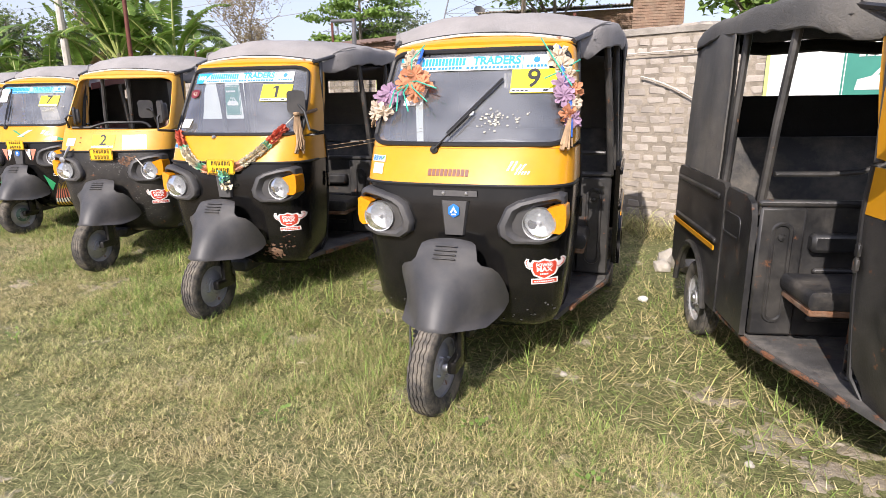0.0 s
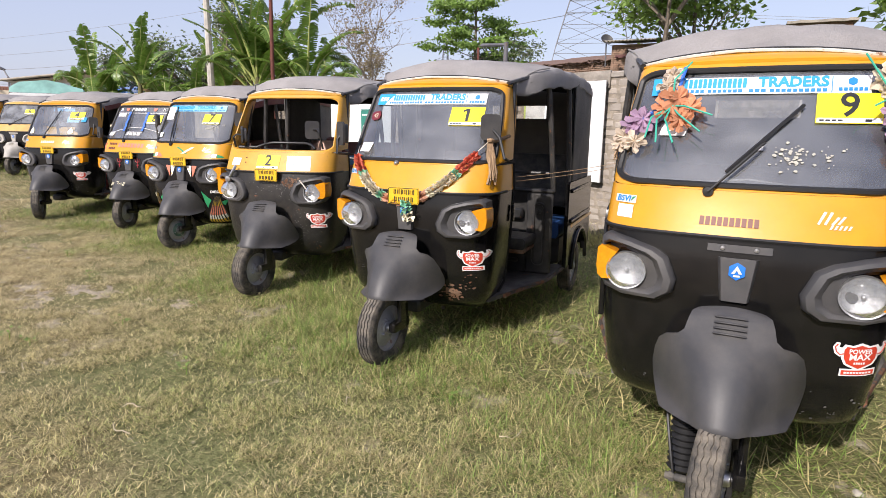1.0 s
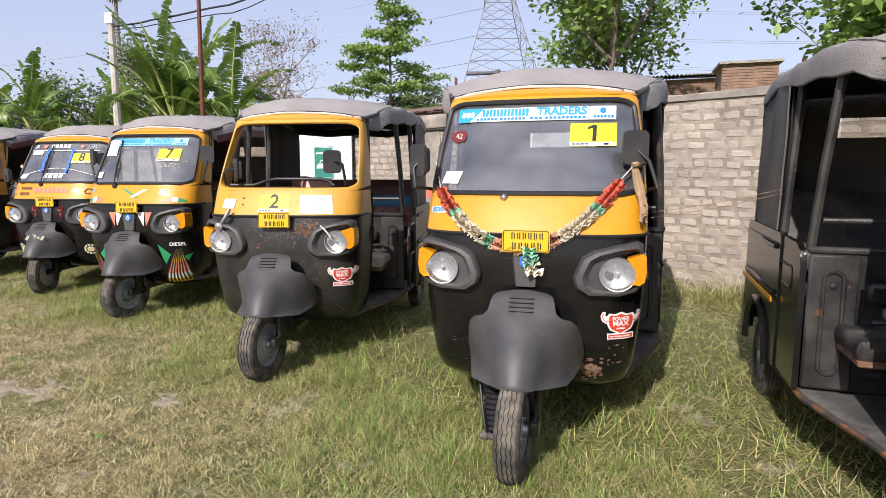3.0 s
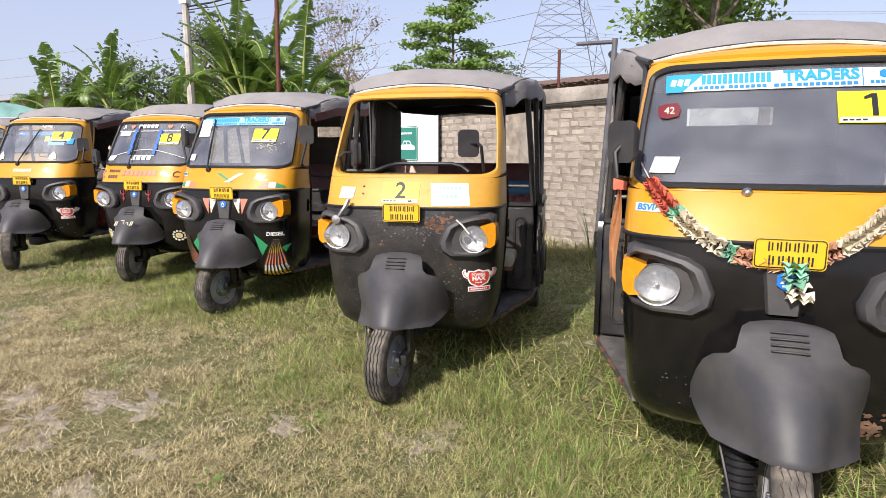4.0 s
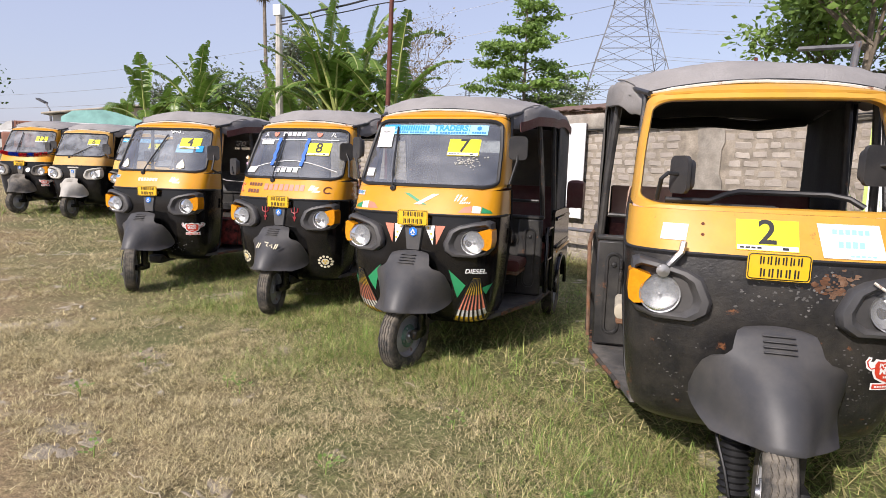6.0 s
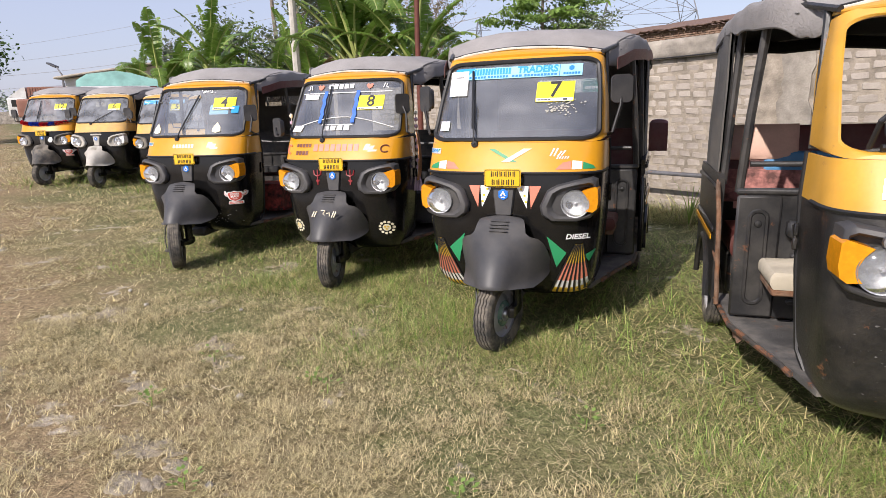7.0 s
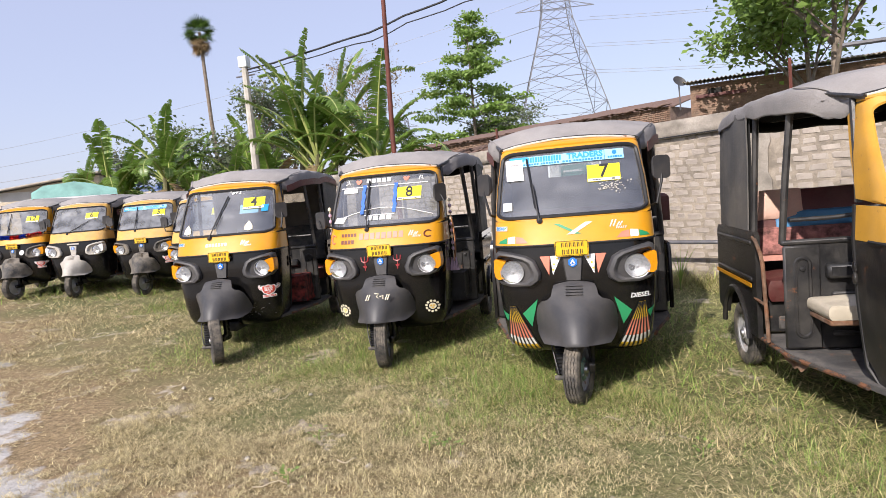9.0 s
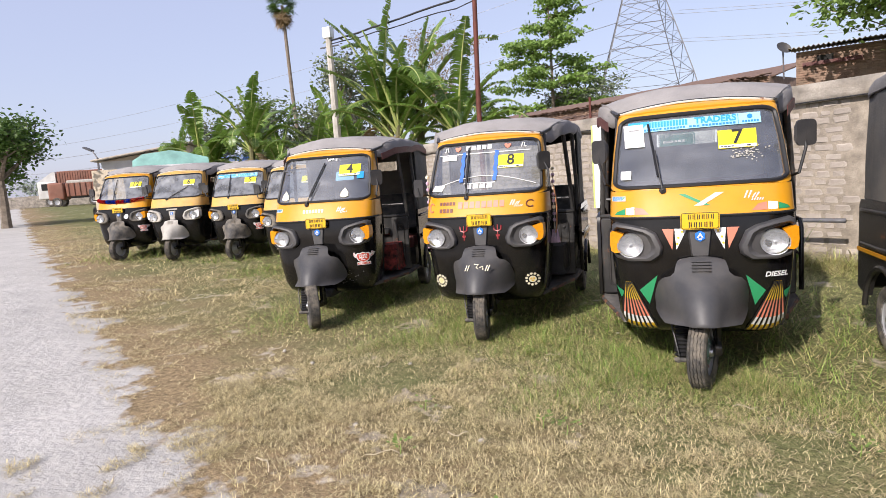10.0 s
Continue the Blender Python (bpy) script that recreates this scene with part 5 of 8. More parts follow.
# rusty street-light pole with two arms
rp = thing("lamp_pole", wall_pose(15.62, WALL_N - 0.2, 0.0), "red-oxide steel street light pole with two arms", "street lamp")
part("pole", tube([(0, 0, 0), (0.02, 0, 3.0), (-0.12, 0, 6.6)], 0.05, 10, radii=[0.06, 0.055, 0.045]), RUST_POLE, rp)
for d in (-1, 1):
    arm = part("arm", tube([(-0.12, 0, 6.55), (-0.12 + 0.25 * d, 0, 6.85), (-0.12 + 0.75 * d, 0, 7.15)], 0.03, 8), RUST_POLE, rp)
    part("lamp_head", moved(box(0.45, 0.16, 0.07, (0, 0, 0), 0.03, 2), pose(-0.12 + 0.95 * d, 0, 7.24, 0, -20 * d, 0)), PLASTIC, arm, "grey lamp head")

CONC_POLE = material("pale_concrete_pole", (0.50, 0.47, 0.42), 0.9, vary=0.25, bump=0.3, scale=3)
cp = thing("concrete_pole", Matrix.Translation((-18.0, 22.0, 0.0)), "pale concrete pole with a white box on top", "utility pole")
part("shaft", tube([(0, 0, 0), (0, 0, 7.1)], 0.14, 8, radii=[0.17, 0.12]), CONC_POLE, cp)
part("junction_box", box(0.34, 0.30, 0.40, (0, 0, 7.2), 0.03, 2), WHITE, cp, "white metal box")
part("bracket", tube([(-0.4, 0, 6.7), (0.4, 0, 6.7)], 0.03, 6), GREY_TUBE, cp)

# ---------------------------------------------------------------- overhead cables
CABLE = material("black_cable", (0.02, 0.02, 0.022), 0.6, vary=0.1, bump=0.0)
WIRE = material("grey_wire", (0.30, 0.31, 0.34), 0.5, 0.3, vary=0.1, bump=0.0)


def span(name, a, b, sag, r, mat, label, wob=0.0):
    a, b = Vector(a), Vector(b)
    pts = []
    for k in range(33):
        u = k / 32
        p = a.lerp(b, u)
        p.z -= 4 * sag * u * (1 - u)
        p += Vector((0, 0, wob * noise.noise((u * 14, sag, 3))))
        pts.append(p)
    ob = new(name, mesh_of(name, *tube(pts, r, 5)))
    ob.data.materials.append(mat)
    return tagged(ob, label, "cable", "overhead cables")


span("power_cable", (-18.0, 22.0, 6.9), (3.5, 19.5, 11.5), 1.0, 0.035, CABLE, "sagging black service cable", 0.12)
span("power_cable", (-17.9, 22.0, 6.8), (3.5, 19.7, 11.3), 1.15, 0.02, CABLE, "thin black cable twisted round another", 0.2)
for k, (h, d) in enumerate(((38, 0), (38.5, 3), (31, 0), (31.5, 3), (24, 0), (24.5, 3), (46, 1))):
    span("transmission_line", (-20 - 6 + d, 172, h + 8), (-330, 150 + d, h * 0.62 + 2), 8.0, 0.05, WIRE, "far grey high-voltage transmission line")
    span("transmission_line", (-20 + 6 + d, 172, h + 8), (260, 160 + d, h + 10), 9.0, 0.05, WIRE, "far grey high-voltage transmission line")
span("wall_wire", tuple(along(-4, WALL_N - 0.06, 2.28)), tuple(along(2.4, WALL_N - 0.06, 2.06)), 0.04, 0.008, PIPING, "pale wire strung along the wall")
span("wall_wire", tuple(along(2.0, WALL_N - 0.04, 1.80)), tuple(along(1.1, WALL_N - 0.04, 1.35)), -0.06, 0.010, PIPING, "pale wire hanging on the wall")
span("wall_wire", tuple(along(5.6, WALL_N - 0.06, 2.20)), tuple(along(13.0, WALL_N - 0.06, 2.15)), 0.05, 0.010, CABLE, "dark wire along the wall top")
span("wall_pipe", tuple(along(8.6, WALL_N - 0.4, 0.62)), tuple(along(12.4, WALL_N - 0.4, 0.62)), 0.0, 0.03, GREY_TUBE, "grey pipe rail in front of the wall")

# ---------------------------------------------------------------- lattice pylon
PYLON = material("galvanised_lattice", (0.17, 0.175, 0.19), 0.6, 0.2, vary=0.15, bump=0.0, scale=0.5)


def beam(a, b, r):
    return tube([a, b], r, 4)


def pylon(at, height, foot, rings, turn=0.0, scale=1.0):
    e = thing("pylon", pose(*at, 0, 0, turn), "grey steel lattice transmission tower", "pylon", "transmission towers")
    w = lambda z: 0.5 * foot * table([(0, 1.0), (0.32, 0.66), (0.51, 0.40), (0.60, 0.27), (0.70, 0.21), (1.0, 0.09)], z / height)
    zs = [height * k for k in rings]
    legs, braces = [], []
    C = ((-1, -1), (1, -1), (1, 1), (-1, 1))
    for z0, z1 in zip(zs, zs[1:]):
        for i, (cx, cy) in enumerate(C):
            nx, ny = C[(i + 1) % 4]
            a, b = Vector((cx * w(z0), cy * w(z0), z0)), Vector((cx * w(z1), cy * w(z1), z1))
            c, d = Vector((nx * w(z0), ny * w(z0), z0)), Vector((nx * w(z1), ny * w(z1), z1))
            legs.append(beam(a, b, 0.15 * scale))
            braces += [beam(a, d, 0.085 * scale), beam(c, b, 0.085 * scale), beam(b, d, 0.08 * scale)]
            braces += [beam((a + b) / 2, (a + d) / 2, 0.055 * scale), beam((c + d) / 2, (c + b) / 2, 0.055 * scale), beam((a + b) / 2, (c + d) / 2, 0.05 * scale)]
    part("frame", merge(*legs), PYLON, e)
    part("bracing", merge(*braces), PYLON, e)["kind"] = "stuff"
    for z in (0.66, 0.78, 0.90):
        L = height * 0.14
        zz = z * height
        part("cross_arm", merge(beam((-L, 0, zz), (L, 0, zz), 0.13 * scale), *[beam((s * L, 0, zz), (s * 0.8, 0, zz + 2.5), 0.09 * scale) for s in (-1, 1)], *[beam((s * L * q, 0, zz), (s * L * (q - 0.25), 0, zz + 2.5 * (1.25 - q)), 0.06 * scale) for s in (-1, 1) for q in (0.9, 0.65, 0.4)]), PYLON, e)
    return e


pylon((-20.2, 172.0, 0.0), 76.0, 31.0, (0, 0.17, 0.30, 0.40, 0.48, 0.55, 0.61, 0.67, 0.72, 0.77, 0.82, 0.87, 0.93, 1.0), 12)
pylon((-150.0, 405.0, 0.0), 60.0, 22.0, (0, 0.2, 0.38, 0.52, 0.62, 0.72, 0.82, 0.92, 1.0), 30, 1.4)

# ---------------------------------------------------------------- buildings behind the wall
RAW_BRICK = material("bare_red_brown_brick", (0.27, 0.17, 0.12), 0.95, vary=0.35, bump=0.6, scale=4, fine=30, dust=0.4, island=0.3)
RAW_WALL = material("sooty_brick_wall", (0.30, 0.20, 0.15), 0.95, vary=0.35, bump=0.5, scale=3, fine=25, dust=0.3)
ROOF_TIN = material("weathered_cement_sheet", (0.45, 0.40, 0.33), 0.9, vary=0.3, bump=0.3, scale=2, dust=0.3)
ROOF_TILE = material("dark_clay_tiles", (0.16, 0.10, 0.075), 0.95, vary=0.45, bump=0.5, scale=6, island=0.5)
CREAM_WALL = material("cream_house_wall", (0.58, 0.50, 0.38), 0.9, vary=0.2, bump=0.2, scale=1.5)
WHITE_WALL = material("white_house_wall", (0.72, 0.71, 0.68), 0.9, vary=0.15, bump=0.2, scale=1.5)
HOLE = material("dark_room", (0.015, 0.014, 0.013), 0.9, vary=0.2, bump=0.0)


def corrugated(w, d, pitch=0.15, h=0.035, rise=0.5):
    n = int(w / pitch * 4)
    rows = [[Vector((w * i / n, y * d, h * math.sin(i * math.pi / 2) + y * rise + 0.02 * noise.noise((i * 0.05, y, 1)))) for i in range(n + 1)] for y in (0, 0.5, 1)]
    return thick(rows, lambda p: p - Vector((0, 0, 0.015)))


def brick_rows(w, z0, z1, bw=0.24, bh=0.085, depth=0.03, seed=1, y=0.0):
    rng = random.Random(seed)
    geos = []
    V, Fs = [], []
    z, row = z0, 0
    while z < z1 - 0.02:
        x = -bw * 0.5 * (row % 2)
        while x < w:
            a, b = max(0, x) + 0.006, min(w, x + bw) - 0.006
            if b - a > 0.04:
                j = rng.uniform(-0.012, 0.012)
                o = len(V)
                y0 = y - depth + j
                V += [(a, y, z), (b, y, z), (b, y, z + bh - 0.012), (a, y, z + bh - 0.012), (a, y0, z), (b, y0, z), (b, y0, z + bh - 0.012), (a, y0, z + bh - 0.012)]
                Fs += [(o + 4, o + 5, o + 6, o + 7), (o, o + 1, o + 5, o + 4), (o + 3, o + 7, o + 6, o + 2), (o, o + 4, o + 7, o + 3), (o + 1, o + 2, o + 6, o + 5)]
            x += bw
        z += bh
        row += 1
    return V, Fs


shed = thing("shed", pose(-2.05, 28.3, 0.0, 0, 0, -8), "low brick shed with a corrugated cement roof", "shed")
part("shed_wall", box(8.0, 4.0, 5.1, (4.0, 2.1, 2.55)), RAW_WALL, shed, smooth=False)
part("bricks", brick_rows(8.0, 3.4, 5.1, seed=3, y=0.1), RAW_BRICK, shed, smooth=False)["kind"] = "stuff"
part("roof", moved(corrugated(8.6, 4.6), Matrix.Translation((-0.25, -0.35, 5.22))), ROOF_TIN, shed, "corrugated sheets with ragged edge")
part("vent_hole", box(0.5, 0.08, 0.28, (0.9, 0.06, 4.75)), HOLE, shed)
part("red_cloth", thick([[Vector((x * 0.9 + 0.2, -0.02 + 0.03 * noise.noise((x * 4, z, 0)), 4.55 + 0.14 * z)) for x in (0, 0.25, 0.5, 0.75, 1, 1.25, 1.5, 1.75, 2.0)] for z in (0, 0.5, 1)], lambda p: p + Vector((0, 0.02, 0))), VINYL_RED, shed, "red cloth over the parapet")
dish = thing("satellite_dish", pose(-2.35, 29.2, 4.9, 0, 0, 30), "small dark satellite dish", "satellite dish")
part("dish", moved(lathe([(0.0, 0.05), (0.10, 0.045), (0.2, 0.02), (0.28, -0.03)], 20, "y"), pose(0, 0, 0.55, -35, 0, 0)), PLASTIC, dish)
part("mast", tube([(0, 0, -0.6), (0, 0.05, 0.5)], 0.03, 6), GREY_TUBE, dish)

hut = thing("brick_hut", pose(3.55, 20.9, 0.0, 0, 0, -6), "narrow bare brick hut above the wall", "hut")
part("hut_wall", box(1.5, 1.5, 4.6, (0.75, 0.8, 2.3)), RAW_WALL, hut, smooth=False)
part("bricks", brick_rows(1.5, 2.6, 4.6, seed=13, y=0.06), RAW_BRICK, hut, smooth=False)["kind"] = "stuff"
part("cap", thick([[Vector((-0.1 + 0.17 * i, -0.1 + 0.6 * k, 4.62 + 0.02 * noise.noise((i * 0.7, k, 4)))) for i in range(11)] for k in range(4)], lambda p: p - Vector((0, 0, 0.07))), CONCRETE, hut, "rough mortar cap")

house = thing("brick_house", Matrix.Translation((-2.4, 35.3, 0)) @ pose(0, 0, 0, 0, 0, TURN), "long unplastered brick house with a tiled ridge", "house")
part("house_wall", box(24.0, 4.0, 5.2, (12.0, -2.2, 2.6)), RAW_WALL, house, smooth=False)
part("bricks", moved(brick_rows(24.0, 3.6, 5.2, 0.26, 0.10, seed=5), pose(0, -0.16, 0)), RAW_BRICK, house, smooth=False)["kind"] = "stuff"
rngt = random.Random(8)
tiles = []
for i in range(150):
    tiles.append(moved(box(0.17, 0.55, 0.05, (0, 0, 0), 0.02, 1), pose(0.08 + 0.16 * i, -0.1 + rngt.uniform(-0.05, 0.05), 5.25 + rngt.uniform(-0.03, 0.05), rngt.uniform(-8, 8), rngt.uniform(-9, 9), rngt.uniform(-10, 10))))
part("roof_tiles", merge(*tiles), ROOF_TILE, house, "uneven clay tiles along the eave", smooth=False)["kind"] = "stuff"
part("roof", moved(thick([[Vector((24.4 * i / 30 - 0.2, -0.3 - 3.8 * y, 5.2 + 0.9 * y + 0.06 * noise.noise((i * 0.6, y * 3, 0)))) for i in range(31)] for y in (0, 0.33, 0.66, 1)], lambda p: p - Vector((0, 0, 0.06))), pose(0, 0, 0)), ROOF_TILE, house)

low = thing("brick_outhouse", Matrix.Translation((-7.5, 24.5, 0)) @ pose(0, 0, 0, 0, 0, TURN), "low brick outhouse with a sagging tiled roof", "outhouse")
part("outhouse_wall", box(7.0, 3.0, 3.2, (3.5, -1.6, 1.6)), RAW_WALL, low, smooth=False)
part("bricks", moved(brick_rows(7.0, 2.2, 3.2, 0.24, 0.09, seed=6), pose(0, -0.06, 0)), RAW_BRICK, low, smooth=False)["kind"] = "stuff"
tiles = []
for i in range(46):
    for j in range(3):
        tiles.append(moved(box(0.17, 0.5, 0.05, (0, 0, 0), 0.02, 1), pose(0.0 + 0.16 * i, 0.0 - 0.45 * j, 3.25 + 0.13 * j + rngt.uniform(-0.03, 0.04), -14 + rngt.uniform(-8, 8), rngt.uniform(-9, 9), rngt.uniform(-10, 10))))
part("roof_tiles", merge(*tiles), ROOF_TILE, low, smooth=False)["kind"] = "stuff"

wh = thing("far_house", pose(-41.2, 33.4, 0, 0, 0, 38), "far white house with a sloping sheet roof", "house")
part("house_wall", box(5.6, 5.0, 4.2, (0, 0, 2.1)), WHITE_WALL, wh, smooth=False)
part("gable", extrude([(-2.8, 4.2), (2.8, 4.2), (2.8, 5.0)], pose(0, -2.5, 0, 90), -4.9), CREAM_WALL, wh, smooth=False)
part("roof", moved(box(6.6, 6.2, 0.12, (0, 0, 0), 0.03, 1), pose(0, 0, 4.72, 0, -8.2, 0)), ROOF_TIN, wh, "weathered sheet roof")
part("window", box(0.9, 0.06, 1.0, (-1.2, -2.52, 2.6)), HOLE, wh)
fw = thing("far_boundary_wall", pose(-86.0, 50.0, ground_z(-86, 50)), "long pale boundary wall on the far bank", "boundary wall")
for k in range(9):
    q = Vector((-30.0 + 7.5 * k, -26.0 + 6.2 * k, 0))
    part("panel", moved(box(9.7, 0.25, 1.5, (0, 0, 0.75), 0.03, 1), Matrix.Translation(q) @ pose(0, 0, 0, 0, 0, 39.6)), PLASTER, fw, key="farpanel%d" % k, smooth=False)
    part("post", moved(box(0.4, 0.4, 1.8, (4.87, 0, 0.9), 0.03, 1), Matrix.Translation(q) @ pose(0, 0, 0, 0, 0, 39.6)), CONCRETE, fw, key="farpost%d" % k, smooth=False)
th = thing("tan_house", pose(-33.0, 30.0, 0, 0, 0, 32), "tan house behind the plants with a blue sheet roof", "house")
part("house_wall", box(11.0, 5.0, 3.3, (0, 0, 1.65)), CREAM_WALL, th, smooth=False)
part("roof", moved(box(4.5, 5.8, 0.10, (1.5, 0, 0), 0.03, 1), pose(0, 0, 3.5, 8, 0, 0)), EMBLEM, th, "blue sheet roof")

# ---------------------------------------------------------------- plants
BANANA = material("banana_leaf", (0.170, 0.285, 0.050), 0.36, vary=0.35, bump=0.12, scale=1.2, fine=25, translucent=0.35, island=0.35)
BANANA_RIB = material("banana_midrib", (0.34, 0.38, 0.12), 0.5, vary=0.25, bump=0.05, scale=3)
BANANA_STEM = material("banana_stem", (0.16, 0.15, 0.06), 0.6, vary=0.4, bump=0.2, scale=2, fine=20)
BANANA_DRY = material("dry_banana_leaf", (0.26, 0.18, 0.09), 0.85, vary=0.35, bump=0.2, scale=2, translucent=0.2, island=0.4)
BARK = material("grey_bark", (0.22, 0.18, 0.14), 0.95, vary=0.4, bump=0.6, scale=5, fine=40)
LEAF = material("tree_leaf", (0.085, 0.16, 0.03), 0.5, vary=0.35, bump=0.0, scale=0.8, translucent=0.35, island=0.55)
LEAF_BRIGHT = material("young_tree_leaf", (0.23, 0.36, 0.08), 0.5, vary=0.35, bump=0.0, scale=0.8, translucent=0.35, island=0.5)
LEAF_DULL = material("far_tree_leaf", (0.17, 0.21, 0.12), 0.7, vary=0.3, bump=0.0, scale=0.3, translucent=0.2, island=0.4)
# aerial haze painted into the base colour: paler and greyer than the leaf itself
LEAF_HAZED = material("pale_distant_leaf", (0.27, 0.32, 0.25), 0.8, vary=0.2, bump=0.0, scale=0.2, island=0.3)
LEAF_DRY = material("withered_leaf", (0.28, 0.22, 0.12), 0.8, vary=0.35, bump=0.0, scale=1, translucent=0.2, island=0.5)


def banana_leaf(seed, length=2.6, droop=1.0):
    """A wind-torn banana blade: a midrib that rises and arches over, and many narrow strips that slant forward and hang from it."""
    rng = random.Random(seed)
    n = 52
    V, Fs, mid = [], [], []
    ang, p = radians(84 - 9 * droop), Vector((0, 0, 0))
    for i in range(n + 1):
        mid.append(p.copy())
        ang -= radians((0.25 + 3.0 * (i / n) ** 1.4) * droop)
        p += Vector((math.cos(ang), 0, math.sin(ang))) * length / n
    fold = rng.uniform(0.15, 0.5)
    for side in (-1, 1):
        join, hang = 0, 0.4
        for i in range(9, n):
            u = (i - 9) / (n - 9)
            w = 0.30 * (math.sin(math.pi * min(1.0, 0.12 + 0.86 * u)) ** 0.5) * length / 2.6
            if join <= 0:
                join, hang = rng.choice((1, 1, 2, 3, 5)), rng.uniform(0.15, 1.0)
                gap = 0.84 if join < 3 else 0.92
            join -= 1
            if rng.random() < 0.05:
                continue
            a, b = mid[i], mid[i].lerp(mid[i + 1], gap if join == 0 else 1.0)
            d = (mid[i + 1] - mid[i]).normalized()
            up = Vector((-d.z, 0, d.x))
            L = w * rng.uniform(0.88, 1.04)
            m1 = (Vector((0, side * 0.55, 0)) + d * 0.15 + up * (fold * 0.5)) * L - Vector((0, 0, hang * 0.10 * L))
            m2 = (Vector((0, side * 0.97, 0)) + d * 0.34 + up * (fold * 0.6)) * L - Vector((0, 0, hang * 0.55 * L))
            o = len(V)
            V += [a, b, b + m1, a + m1, b + m2 - d * 0.012, a + m2 + d * 0.004]
            Fs += [(o, o + 1, o + 2, o + 3), (o + 3, o + 2, o + 4, o + 5)] if side > 0 else [(o + 3, o + 2, o + 1, o), (o + 5, o + 4, o + 2, o + 3)]
    return (V, Fs), tube(mid, 0.02, 5, radii=[0.05 - 0.043 * k / n for k in range(n + 1)])


BLADES = [banana_leaf(k, 2.7, d) for k, d in enumerate((0.15, 0.5, 1.0, 1.7, 2.6))]


def banana(x, y, height, seed, scale=1.0, lean=0.0):
    rng = random.Random(seed)
    e = thing("banana_plant", pose(x, y, 0, 0, 0, rng.uniform(-15, 15)), "tall banana plant with wind-torn leaves", "banana plant", "banana plants behind the wall")
    top = Vector((lean, 0, height))
    part("stem", tube([(0, 0, 0), (lean * 0.3, 0, height * 0.5), tuple(top)], 0.1, 9, radii=[0.17 * scale, 0.13 * scale, 0.07 * scale]), BANANA_STEM, e)
    n = rng.randint(10, 13)
    for k in range(n):
        i = rng.choice((1, 2, 2, 3, 3, 3)) if k > 1 else k
        a = 20 + (0 if rng.random() < 0.66 else 180) + rng.gauss(0, 42)      # the wind lays most leaves one way
        sc = scale * rng.uniform(0.75, 1.12)
        m = Matrix.Translation(top - Vector((0, 0, 0.07 * k * scale))) @ pose(0, 0, 0, rng.uniform(-8, 8), rng.uniform(2, 34) if k > 1 else rng.uniform(-4, 12), a) @ Matrix.Scale(sc, 4)
        lf = part("leaf", BLADES[i][0], BANANA, e, m=m, key="blade%d" % i)
        part("midrib", BLADES[i][1], BANANA_RIB, lf, key="midrib%d" % i)
    for k in range(5):
        m = Matrix.Translation(top - Vector((0, 0, 0.3 * scale + 0.3 * k))) @ pose(0, 0, 0, 0, rng.uniform(45, 75), rng.uniform(0, 360)) @ Matrix.Scale(scale * rng.uniform(0.5, 0.75), 4)
        part("dry_leaf", BLADES[4][0], BANANA_DRY, e, "hanging dry leaf", m=m, key="dryblade")


rngb = random.Random(12)
for x, y, h, sc in ((-26.9, 23.0, 3.5, 1.15), (-27.3, 24.1, 2.9, 1.0), (-24.1, 23.1, 3.9, 1.25), (-24.6, 24.6, 3.4, 1.15), (-22.3, 23.3, 2.6, 1.05), (-20.1, 22.5, 2.3, 0.95), (-20.3, 24.2, 3.1, 1.05),
                    (-16.6, 21.6, 3.9, 1.45), (-15.5, 20.7, 3.4, 1.35), (-15.2, 22.0, 4.2, 1.50), (-13.3, 21.0, 3.0, 1.25), (-13.9, 23.1, 2.4, 1.0), (-29.7, 24.5, 3.0, 1.1), (-18.9, 23.3, 2.6, 1.0)):
    banana(x + 0.55, y + 0.25, h, int(-x * 10), sc, rngb.uniform(-0.4, 0.4))
banana(2.3, 17.0, 1.9, 77, 0.6)
banana(3.6, 17.6, 1.6, 78, 0.55)


